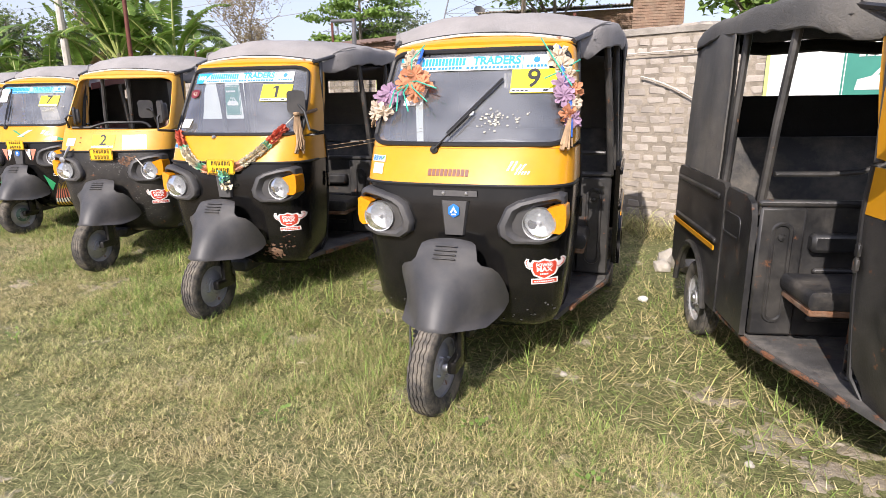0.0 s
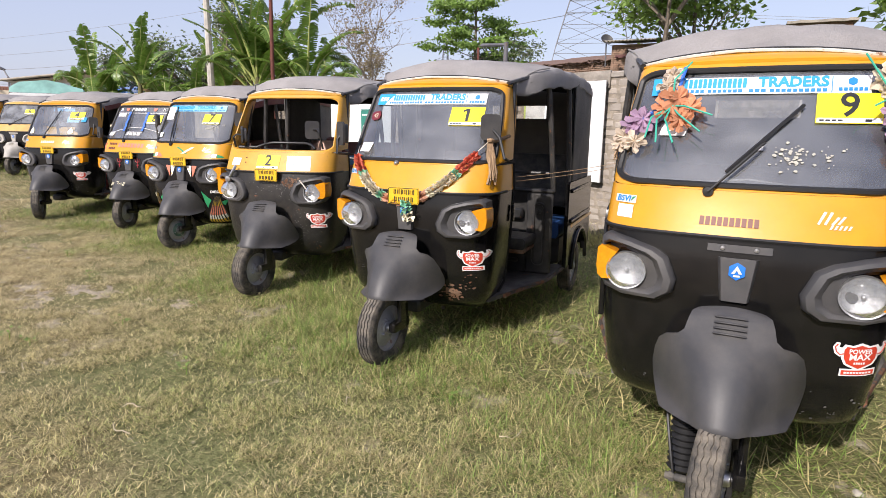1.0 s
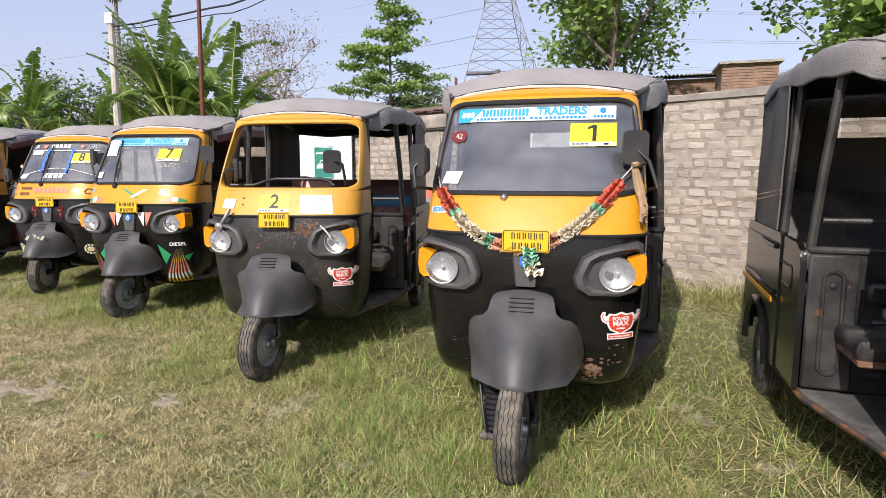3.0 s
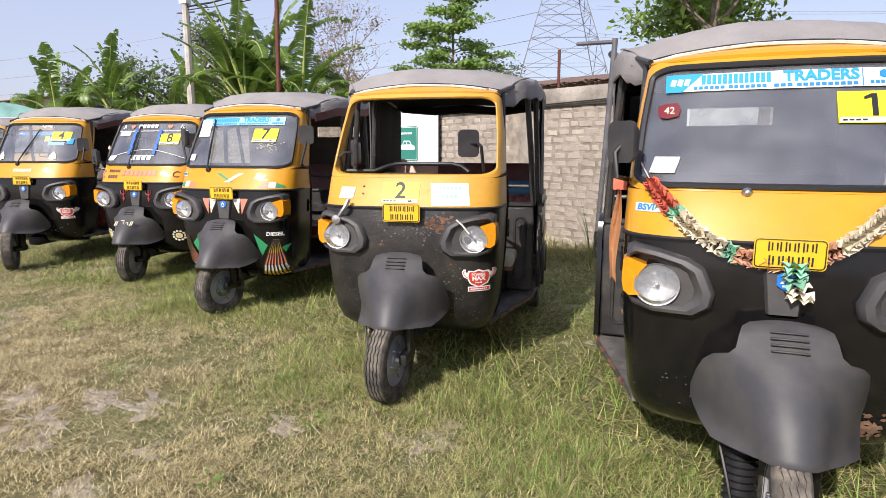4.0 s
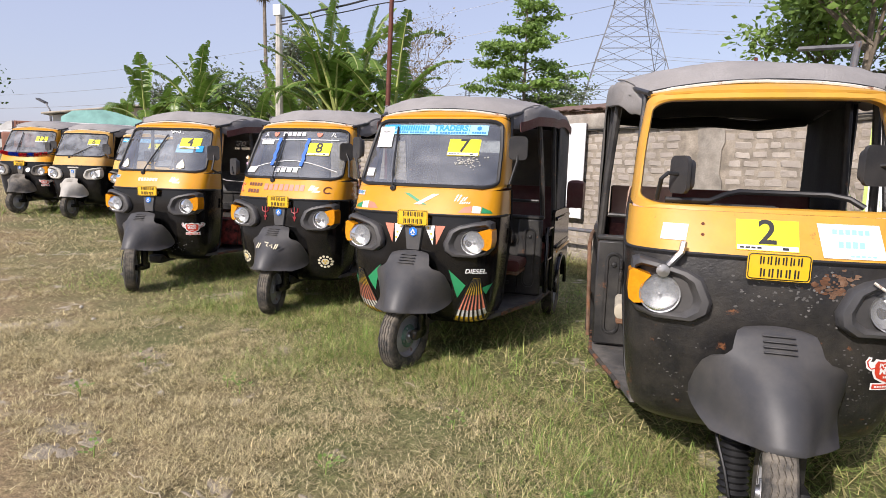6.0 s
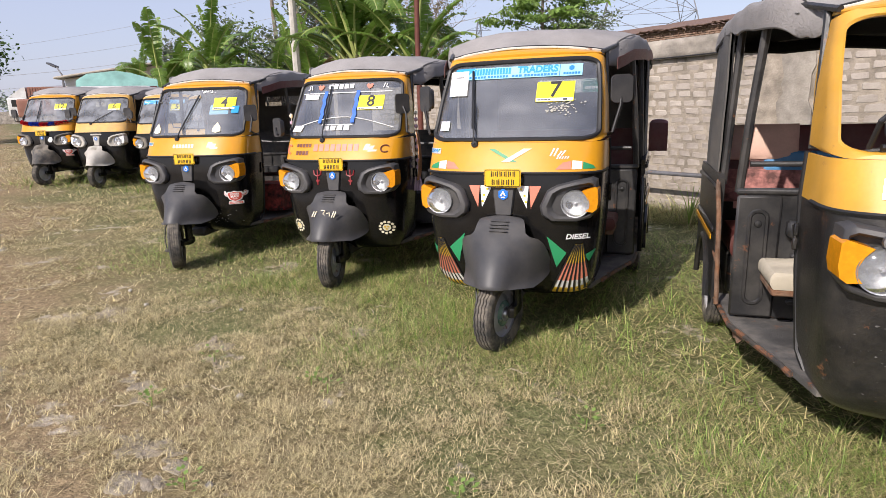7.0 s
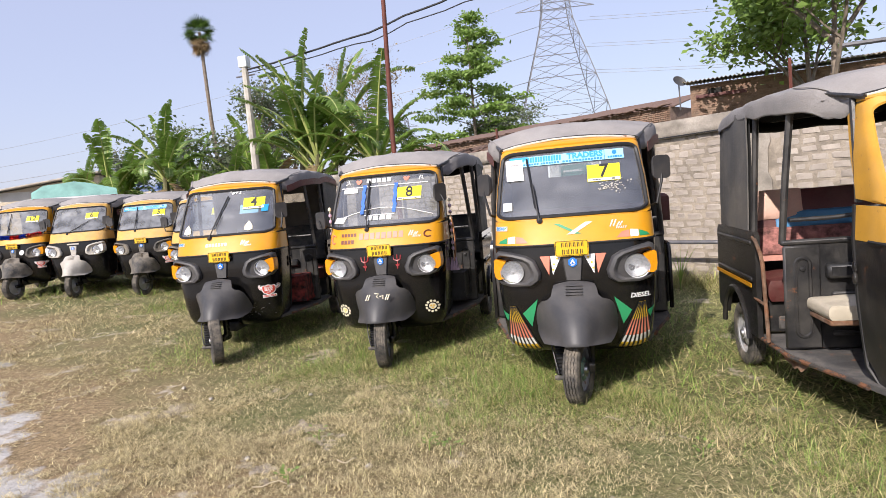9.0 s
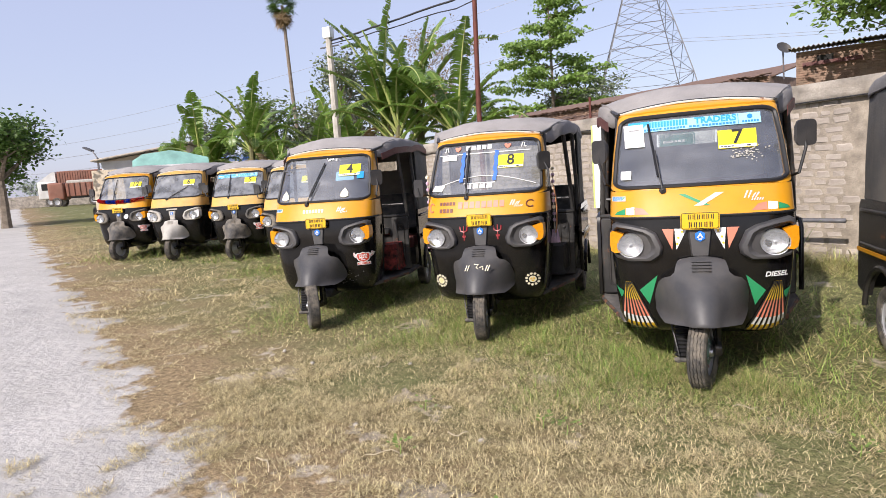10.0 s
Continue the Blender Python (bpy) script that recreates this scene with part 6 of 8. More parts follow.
def limb_tree(name, at, height, spread, crown_low, seed, leaves, leaf, mat, label, bare=False, cone=False, trunk_r=0.18, levels=4, group=""):
    """A tapered trunk with forking limbs and a crown of single leaves with gaps."""
    rng = random.Random(seed)
    e = thing(name, pose(*at), label, "tree", group)
    limbs, tips = [], []

    def grow(p, d, length, r, level):
        pts, radii = [p.copy()], [r]
        seg = 5
        for k in range(seg):
            d = (d + Vector((rng.uniform(-1, 1), rng.uniform(-1, 1), rng.uniform(-0.5, 0.9))) * (0.16 if level else 0.05)).normalized()
            p = p + d * length / seg
            pts.append(p.copy())
            radii.append(r * (1 - 0.55 * (k + 1) / seg))
            if level >= levels - 2 or (level and k > 2):
                tips.append((p.copy(), level))
        limbs.append(tube(pts, r, 6 if level < 2 else 4, radii=radii))
        if level < levels:
            for k in range(rng.randint(3, 4) if level else 5):
                q = pts[rng.randint(2, seg)]
                az = rng.uniform(0, math.tau)
                el = rng.uniform(0.1, 0.9)
                nd = (d * 0.5 + Vector((math.cos(az), math.sin(az), el * 0.8))).normalized()
                grow(q, nd, length * rng.uniform(0.5, 0.75), max(0.012, r * 0.5), level + 1)

    if cone:
        top = Vector((0, 0, height))
        limbs.append(tube([(0, 0, 0), (0.1, 0, height * 0.5), tuple(top)], trunk_r, 8, radii=[trunk_r, trunk_r * 0.6, 0.03]))
        z = crown_low
        while z < height - 0.3:
            u = (z - crown_low) / (height - crown_low)
            for k in range(rng.randint(3, 5)):
                az = rng.uniform(0, math.tau)
                L = spread * (1.04 - u) ** 0.8 * rng.uniform(0.45, 1.2)
                a = Vector((0, 0, z + rng.uniform(-0.25, 0.25)))
                b = a + Vector((math.cos(az) * L, math.sin(az) * L, L * rng.uniform(0.0, 0.30)))
                limbs.append(tube([a, a.lerp(b, 0.5) + Vector((0, 0, 0.08 * L)), b], 0.04, 4, radii=[0.07, 0.04, 0.012]))
                for q in range(int(2 + L * 3)):
                    f = rng.uniform(0.3, 1.05)
                    tips.append((a.lerp(b, f) + Vector((rng.gauss(0, 0.28), rng.gauss(0, 0.28), 0.08 * L * (1 - f) + rng.gauss(0, 0.07))), 3))
            z += rng.uniform(0.75, 1.15) * height / 19
    else:
        grow(Vector((0, 0, 0)), Vector((0.03, 0.02, 1)), crown_low + (height - crown_low) * 0.35, trunk_r, 0)
        # squeeze into the wanted crown
        zmax = max(p.z for p, _ in tips)
        rmax = max(math.hypot(p.x, p.y) for p, _ in tips)
        kz, kr = height / zmax, spread / rmax
        fit_ = lambda p: Vector((p.x * kr, p.y * kr, p.z * kz))
        limbs = [([fit_(v) for v in g[0]], g[1]) for g in limbs]
        tips = [(fit_(p), l) for p, l in tips]
    part("trunk", merge(*limbs), BARK, e, "grey-brown trunk and limbs")
    if leaves:
        V, Fs = np.zeros((leaves * 4, 3)), []
        for i in range(leaves):
            c, _ = tips[rng.randrange(len(tips))]
            c = c + Vector((rng.gauss(0, 1), rng.gauss(0, 1), rng.gauss(0, 0.45 if cone else 0.8))) * leaf * (0.9 if cone else 1.5)
            a = Vector((rng.gauss(0, 1), rng.gauss(0, 1), rng.gauss(0, 0.5))).normalized()
            b = a.cross(Vector((rng.gauss(0, 1), rng.gauss(0, 1), rng.gauss(0, 1)))).normalized()
            sz = leaf * rng.uniform(0.6, 1.3)
            V[4 * i:4 * i + 4] = [c - a * sz * 0.5, c + b * sz * 0.27, c + a * sz * 0.5 - Vector((0, 0, 0.15 * sz)), c - b * sz * 0.27]
            Fs.append((4 * i, 4 * i + 1, 4 * i + 2, 4 * i + 3))
        part("crown", (V, Fs), mat, e, "loose clumps of leaves", smooth=False)["kind"] = "stuff"
    return e


limb_tree("conifer_tree", (-19.0, 62.0, 0), 19.8, 7.2, 4.5, 5, 13000, 0.44, LEAF_BRIGHT, "tall layered green tree beyond the wall", cone=True, trunk_r=0.24)
limb_tree("broadleaf_tree", (-17.5, 63.0, 0), 11.0, 8.0, 3.0, 6, 8000, 0.34, LEAF_DULL, "round green tree beside a taller one")
limb_tree("bare_tree", (-26.5, 54.0, 0), 17.0, 6.5, 5.0, 7, 1500, 0.26, LEAF_DRY, "leafless grey tree with a few dry leaves", levels=5, trunk_r=0.26)
limb_tree("bare_tree", (-30.0, 58.0, 0), 12.0, 4.5, 4.0, 17, 1600, 0.28, LEAF_DRY, "small withered tree with brown leaves", levels=4)
limb_tree("broadleaf_tree", (0.16, 19.2, 0), 11.5, 4.0, 5.0, 8, 9000, 0.24, LEAF_BRIGHT, "leafy tree with a pale straight trunk", trunk_r=0.24)
limb_tree("broadleaf_tree", (1.2, 24.5, 0), 12.5, 4.2, 6.0, 18, 8000, 0.26, LEAF_BRIGHT, "leafy tree behind the shed", trunk_r=0.22)
limb_tree("broadleaf_tree", (5.2, 15.5, 0), 8.0, 3.0, 3.6, 9, 6000, 0.26, LEAF_BRIGHT, "broad-leaved tree above the wall")
limb_tree("broadleaf_tree", (8.5, 22.0, 0), 9.0, 4.0, 3.6, 19, 5000, 0.26, LEAF, "leafy tree by the wall's far end")
limb_tree("broadleaf_tree", (-39.9, 22.2, ground_z(-39.9, 22.2)), 6.0, 4.7, 3.4, 10, 9000, 0.26, LEAF, "spreading tree on the far side of the track", trunk_r=0.3)
limb_tree("thorn_shrub", (-20.0, 27.0, 0), 7.6, 3.6, 1.5, 11, 4500, 0.20, LEAF_DULL, "dense shrub among the banana plants")
limb_tree("thorn_shrub", (-24.0, 28.5, 0), 6.6, 4.2, 1.2, 21, 5000, 0.22, LEAF_DULL, "dense shrub behind banana plants")
limb_tree("thorn_shrub", (-33.0, 32.0, 0), 6.0, 5.0, 1.0, 22, 5000, 0.24, LEAF_DULL, "dense shrub behind banana plants")
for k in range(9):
    limb_tree("far_tree", (-215 + k * 17 + 6 * math.sin(k * 3), 130 + 14 * math.cos(k * 5), 0), 6.2 + 1.6 * (k % 3), 9.5, 1.5, 40 + k, 1700, 1.0, LEAF_HAZED, "tree on the far field edge, haze put into its leaf colour", levels=3, group="far tree line")

palm = thing("palm_tree", pose(-47.2, 57.6, 0, 0, 0, 0), "tall fan palm with a skirt of dead fronds", "palm tree")
part("trunk", tube([(0.8, 0, 0), (0.2, 0, 12), (0, 0, 21.4)], 0.2, 8, radii=[0.26, 0.2, 0.17]), BARK, palm)


def fan(seed, r=2.0):
    rng = random.Random(seed)
    V, Fs = [], []
    for k in range(18):
        a = radians(-80 + 160 * k / 17)
        L = r * rng.uniform(0.8, 1.05)
        c, s_ = math.cos(a), math.sin(a)
        o = len(V)
        w = 0.07
        V += [Vector((0.2, 0, 0)), Vector((0.2 + c * L * 0.6 + s_ * w, s_ * L * 0.6 - c * w, 0.05)), Vector((0.2 + c * L, s_ * L, -0.25 * rng.random())), Vector((0.2 + c * L * 0.6 - s_ * w, s_ * L * 0.6 + c * w, 0.05))]
        Fs.append((o, o + 1, o + 2, o + 3))
    return V, Fs


rngp = random.Random(3)
for k in range(24):
    part("frond", lambda k=k: fan(k % 3), LEAF, palm, m=Matrix.Translation((0, 0, 21.4)) @ pose(0, 0, 0, rngp.uniform(-40, 40), rngp.uniform(-80, 35), rngp.uniform(0, 360)) @ Matrix.Translation((0.4, 0, 0)) @ Matrix.Scale(0.72, 4), key="fan%d" % (k % 3))
for k in range(18):
    part("dead_frond", lambda k=k: fan(k % 3), BANANA_DRY, palm, "hanging dead frond", m=Matrix.Translation((0, 0, 21.1 - 0.06 * k)) @ pose(0, 0, 0, 0, rngp.uniform(35, 85), rngp.uniform(0, 360)) @ Matrix.Translation((0.3, 0, 0)) @ Matrix.Scale(0.66, 4), key="deadfan%d" % (k % 3))

# ---------------------------------------------------------------- grass
GRASS = material("green_blades", (0.325, 0.350, 0.122), 0.6, vary=0.5, bump=0.0, scale=4.5, translucent=0.25, lo=0.25, hi=2.2, island=1.0, spec=0.25)
STRAWG = material("dry_blades", (0.63, 0.470, 0.270), 0.75, vary=0.5, bump=0.0, scale=4.5, translucent=0.2, lo=0.28, hi=1.9, island=1.0, spec=0.2)
OLIVE = material("olive_blades", (0.495, 0.430, 0.212), 0.65, vary=0.5, bump=0.0, scale=4.5, translucent=0.25, lo=0.28, hi=1.9, island=1.0, spec=0.2)
TALL = material("tall_green_blades", (0.235, 0.350, 0.080), 0.55, vary=0.4, bump=0.0, scale=4.0, translucent=0.35, lo=0.25, hi=1.9, island=0.9, spec=0.25)
NOSES = [(o.matrix_world.translation.x, o.matrix_world.translation.y, o.matrix_world.to_euler().z) for o in (A_R, A9, A1, A2, A7, A8, A4, A3, A5, A6, A12)]
rg = np.random.default_rng(5)


def value_noise(x, y, scale, seed):
    """Smooth noise in 0..1 on plane points."""
    r = np.random.default_rng(seed)
    t = r.random((128, 128))
    u, v = x * scale + 40, y * scale + 40
    i, j = np.floor(u).astype(int), np.floor(v).astype(int)
    f, g = u - i, v - j
    f, g = f * f * (3 - 2 * f), g * g * (3 - 2 * g)
    a, b, c, d = t[i % 128, j % 128], t[(i + 1) % 128, j % 128], t[i % 128, (j + 1) % 128], t[(i + 1) % 128, (j + 1) % 128]
    return (a * (1 - f) + b * f) * (1 - g) + (c * (1 - f) + d * f) * g


def step(x, a, b):
    k = np.clip((x - a) / (b - a), 0, 1)
    return k * k * (3 - 2 * k)


def fractal(x, y, sc, seed):
    return (value_noise(x, y, sc, seed) + 0.5 * value_noise(x, y, sc * 2.3, seed + 1) + 0.25 * value_noise(x, y, sc * 5.1, seed + 2)) / 1.75


def near_vehicle(x, y):
    """1 under and beside the vehicles, where the turf is long and green."""
    best = np.zeros(len(x))
    for cx, cy, a in NOSES:
        dx, dy = x - cx, y - cy
        lx, ly = dx * math.cos(a) + dy * math.sin(a), -dx * math.sin(a) + dy * math.cos(a)
        d = np.maximum(np.maximum(np.abs(lx) - 0.75, 0), np.maximum(np.maximum(-0.3 - ly, ly - 2.8), 0))
        best = np.maximum(best, 1 - np.clip(d / 0.7, 0, 1))
    return best


def blades(count, s0, s1, n0, n1, length, width, segs):
    s, n = rg.uniform(s0, s1, count), rg.uniform(n0, n1, count)
    x, y = ROW_S.x * s + ROW_N.x * n, ROW_S.y * s + ROW_N.y * n
    wob = (fractal(x, y, 1.3, 3) - 0.5) * 1.1
    tuft = (fractal(x, y, 4.5, 77) > 0.58) & (n + wob > -0.55) & (n + wob < 0.45)
    sand = (n + wob < 0.2) & (s + wob > 7.8) & ~(tuft & (rg.random(count) < 0.7))
    bare = step(fractal(x, y, 1.1, 21) + 0.05 * (1 - step(n, 1.6, 2.6)), 0.59, 0.70)
    bare = np.maximum(bare, 1 - step(np.hypot((x - 2.5) * 0.8, y - 2.8) + (fractal(x, y, 2.5, 6) - 0.5) * 0.5, 0.2, 0.5))
    edge = 2.6 - 1.0 * step(s, 0.3, 2.5) + 1.65 * step(s, 3.5, 8.0)
    nv = near_vehicle(x, y)
    lush = step(n + (fractal(x, y, 0.55, 9) - 0.5) * 3.0, edge - 0.7, edge + 1.3)
    lush = np.maximum(lush * (0.5 + 0.5 * step(s, 1.0, 3.5)), 0.72 * nv)
    clump = step(fractal(x, y, 7.0, 33), 0.38, 0.62)
    for ps, pn, pr in PATCHES:
        near = np.hypot((s - ps) / 1.5, (n - pn) / 0.8) + (fractal(x, y, 3.5, 6) - 0.5) * 0.3
        bare = np.maximum(bare, 0.85 * (1 - step(near, pr * 0.2, pr * 1.2)))
    keep = (rg.random(count) < 0.42 + 0.58 * np.maximum(clump, 0.6 * nv)) & ~sand & (rg.random(count) > 0.80 * bare * (1 - 0.7 * nv)) & ~((rg.random(count) < 0.93) & (n + wob < 0.45) & (s + wob > 7.5) & ~tuft)
    s, n, x, y, lush, nv, clump = s[keep], n[keep], x[keep], y[keep], lush[keep], nv[keep], clump[keep]
    r = rg.random(len(s))
    dryness = np.maximum(step(s, 4.0, 7.0), 0.75 * step(-s, -1.5, 0.5))
    kind = np.where(r < lush, 0, np.where(rg.random(len(s)) < 0.28 + 0.66 * dryness, 1, 2))
    pick = rg.random(len(s))
    kind = np.where((kind == 0) & (pick < 0.36), 2, np.where((kind == 0) & (pick < 0.46), 1, kind))
    kind = np.where((kind == 0) & (nv > 0.3) & (rg.random(len(s)) < 0.6), 3, kind)
    L = length * rg.uniform(0.5, 1.35, len(s)) * (0.7 + 0.6 * clump) * (1 + (0.65 * nv + 0.75 * nv * clump) * (kind != 1)) * np.where(n > 7.2, 2.2, 1.0)
    return x, y, L, width * rg.uniform(0.6, 1.3, len(s)), kind, segs


def grass_object(name, mat, k, batches, label):
    verts, faces3, faces4 = [], [], []
    off = 0
    for x, y, L, w, kind, segs in batches:
        m = kind == k
        x, y, L, w = x[m], y[m], L[m], w[m]
        c = len(x)
        if not c:
            continue
        z = np.array([ground_z(a, b) for a, b in zip(x, y)]) + rg.uniform(-0.012, 0.014, c)
        az = rg.uniform(0, math.tau, c)
        lean = rg.uniform(0.4, 1.4, c) if k == 3 else rg.uniform(0.7, 1.6, c)
        dx, dy = np.cos(az), np.sin(az)
        px, py = -dy * w / 2, dx * w / 2
        P = []
        for u, ws in (((0, 1), (0.5, 0.8), (1.0, 0.0)) if segs == 2 else ((0, 1), (1.0, 0.0))):
            a = lean * (0.6 + 0.6 * u)
            h, zz = L * u * np.sin(a), L * u * np.cos(a)
            zz = np.maximum(zz, 0.012 * u)
            cx, cy = x + dx * h, y + dy * h
            if ws:
                P += [np.stack([cx - px * ws, cy - py * ws, z + zz], 1), np.stack([cx + px * ws, cy + py * ws, z + zz], 1)]
            else:
                P += [np.stack([cx, cy, z + zz], 1)]
        q = len(P)
        verts.append(np.stack(P, 1).reshape(-1, 3))
        b = off + np.arange(c) * q
        if segs == 2:
            faces4.append(np.stack([b, b + 1, b + 3, b + 2], 1))
            faces3.append(np.stack([b + 2, b + 3, b + 4], 1))
        else:
            faces3.append(np.stack([b, b + 1, b + 2], 1))
        off += c * q
    V = np.concatenate(verts)
    f4 = np.concatenate(faces4) if faces4 else np.zeros((0, 4), int)
    f3 = np.concatenate(faces3)
    me = bpy.data.meshes.new(name)
    me.vertices.add(len(V))
    me.vertices.foreach_set("co", V.astype(np.float32).ravel())
    loops = np.concatenate([f4.ravel(), f3.ravel()])
    me.loops.add(len(loops))
    me.loops.foreach_set("vertex_index", loops.astype(np.int32))
    starts = np.concatenate([np.arange(len(f4)) * 4, len(f4) * 4 + np.arange(len(f3)) * 3])
    me.polygons.add(len(f4) + len(f3))
    me.polygons.foreach_set("loop_start", starts.astype(np.int32))
    me.update(calc_edges=True)
    me.materials.append(mat)
    return tagged(new(name, me), label, "grass", kind="stuff")


BATCH = [blades(900000, -3.5, 10.5, -0.6, 3.6, 0.044, 0.0029, 2),
         blades(160000, -4.0, 14.0, 3.6, 8.2, 0.075, 0.0055, 1),
         blades(60000, 10.5, 18.0, 0.0, 3.6, 0.055, 0.006, 1),
         blades(90000, 14.0, 42.0, 0.0, 8.2, 0.10, 0.014, 1),
         blades(70000, -5.0, 9.0, -5.0, -0.4, 0.06, 0.007, 1),
         blades(26000, -4.0, 12.0, 7.6, 8.15, 0.16, 0.007, 2)]
grass_object("green_grass", GRASS, 0, BATCH, "short green turf between the vehicles")
grass_object("dry_grass", STRAWG, 1, BATCH, "dry straw-coloured turf")
grass_object("olive_grass", OLIVE, 2, BATCH, "half-dry olive turf")
grass_object("tall_grass", TALL, 3, BATCH, "long green grass round the wheels")

# ---------------------------------------------------------------- what is stuck, painted and hung on each vehicle
def sticker(e, name, x0, x1, z0, z1, mat, label="", off=0.004, shear=0.0):
    return part(name, patch(x0, x1, z0, z1, off, 8, 3, shear), mat, e, label)


def emission_badge(e, x, z):
    b = sticker(e, "norm_badge", x - 0.048, x + 0.048, z - 0.017, z + 0.017, SILVER, "small silver norm badge")
    part("badge_word", word_patch("BSVI", 0.034, x - 0.008, z, 0.007, 0.001, 1.0, 0.15), INK_BLUE, b)
    part("badge_leaf", poly_patch([(x + 0.024, z - 0.010), (x + 0.045, z + 0.013), (x + 0.030, z + 0.010)], 0.007), GREEN_P, b)


def ruffle(points, mats, parent, r=0.03, seed=1, step=0.011):
    """A swag of paper discs threaded on a cord, in runs of colour: one part a run."""
    rng = random.Random(seed)
    dense = []
    for a, b in zip(points, points[1:]):
        a, b = Vector(a), Vector(b)
        n = max(1, int((b - a).length / step))
        dense += [a.lerp(b, k / n) for k in range(n)]
    runs = {}
    total = len(dense)
    for i, p in enumerate(dense[:-1]):
        d = (dense[i + 1] - p).normalized()
        u = i / total
        name = next(m for lim, m in mats if u <= lim)
        up = d.orthogonal().normalized()
        side = d.cross(up)
        n = 12
        ring = [p + d * rng.uniform(-0.008, 0.008)]
        for k in range(n):
            a = k * math.tau / n
            rr = r * rng.uniform(0.65, 1.15)
            ring.append(p + (up * math.cos(a) + side * math.sin(a)) * rr + d * (0.010 * (-1) ** k + rng.uniform(-0.006, 0.006)))
        g = runs.setdefault((name.name, next(j for j, (lim, _) in enumerate(mats) if u <= lim)), ([], [], name))
        o = len(g[0])
        g[0].extend(ring)
        g[1].extend([(o, o + 1 + k, o + 1 + (k + 1) % n) for k in range(n)])
    for (_, j), (V, Fs, m) in sorted(runs.items(), key=lambda q: q[0][1]):
        part("ruffle", (V, Fs), m, parent, "crumpled paper ruffle", smooth=False)["kind"] = "stuff"


def hung(name, owner, label, category):
    """A loose thing that hangs on a vehicle: a thing of its own at the vehicle's pose."""
    return thing(name, owner.matrix_world.copy(), label, category)


def flower(c, r, mat, parent, seed, face=(0.1, -1, 0.2)):
    rng = random.Random(seed)
    f = Vector(face) + Vector((rng.uniform(-0.5, 0.5), 0, rng.uniform(-0.5, 0.5)))
    f.normalize()
    u = f.orthogonal().normalized()
    v = f.cross(u)
    V, Fs = [], []
    n = rng.randint(6, 8)
    for lay, rs in ((0, 1.0), (1, 0.65)):
        for k in range(n):
            a = k * math.tau / n + 0.4 * lay + rng.uniform(-0.15, 0.15)
            d, w = u * math.cos(a) + v * math.sin(a), -u * math.sin(a) + v * math.cos(a)
            L = r * rs * rng.uniform(0.85, 1.15)
            o = len(V)
            c0 = Vector(c) + f * 0.012 * lay
            V += [c0, c0 + d * L * 0.45 + w * L * 0.20 + f * 0.010, c0 + d * L * 0.85 + w * L * 0.27 + f * 0.006 * rng.uniform(-2, 3), c0 + d * L * 1.05 + f * rng.uniform(-0.01, 0.02), c0 + d * L * 0.85 - w * L * 0.27 + f * 0.006 * rng.uniform(-2, 3), c0 + d * L * 0.45 - w * L * 0.20 + f * 0.010]
            Fs += [(o, o + 1, o + 2, o + 3), (o, o + 3, o + 4, o + 5)]
    part("flower", (V, Fs), mat, parent, "faded cloth flower", smooth=False)


CORD_BLUE = material("blue_ribbon", (0.03, 0.14, 0.55), 0.6, vary=0.2, bump=0.1)
CORD_GREEN = material("sea_green_twine", (0.04, 0.42, 0.30), 0.6, vary=0.2, bump=0.05)
MAROON = material("maroon_print", (0.16, 0.015, 0.02), 0.4, vary=0.1, bump=0.0)
LILAC = material("lilac_pompom", (0.50, 0.36, 0.48), 0.9, vary=0.35, bump=0.3, island=0.4)
RESIDUE = material("dried_glue_residue", (0.40, 0.385, 0.33), 0.8, vary=0.2, bump=0.05)
CREAM = material("cream_print", (0.75, 0.70, 0.52), 0.5, vary=0.12, bump=0.03)
TINSEL_R = material("red_tinsel", (0.55, 0.02, 0.03), 0.25, 0.4, vary=0.3, bump=0.2, island=0.5)
TINSEL_B = material("blue_tinsel", (0.02, 0.08, 0.50), 0.25, 0.4, vary=0.3, bump=0.2, island=0.5)
SCRATCH = material("grey_scuffs", (0.13, 0.125, 0.12), 0.7, vary=0.4, bump=0.2, scale=20)
YEL_P = material("painted_yellow", (0.75, 0.48, 0.03), 0.4, vary=0.15, bump=0.02)


def flecks(e, name, cx, cz, sx, sz, n, size, mat, seed, off=0.004, label=""):
    """Flakes and chips of uneven outline scattered about a spot."""
    rng = random.Random(seed)
    geos = []
    for _ in range(n):
        x, z = rng.gauss(cx, sx), rng.gauss(cz, sz)
        if abs(x) > 0.52 or z < 0.36:
            continue
        r = size * rng.uniform(0.25, 1.2)
        k = rng.randint(5, 7)
        pts = [(x + r * rng.uniform(0.4, 1.1) * math.cos(a * math.tau / k) * 1.4, z + r * rng.uniform(0.4, 1.1) * math.sin(a * math.tau / k)) for a in range(k)]
        geos.append(decal(pts, [tuple(range(k))], off))
    ob = part(name, merge(*geos), mat, e, label, smooth=False)
    ob["kind"] = "stuff"
    return ob


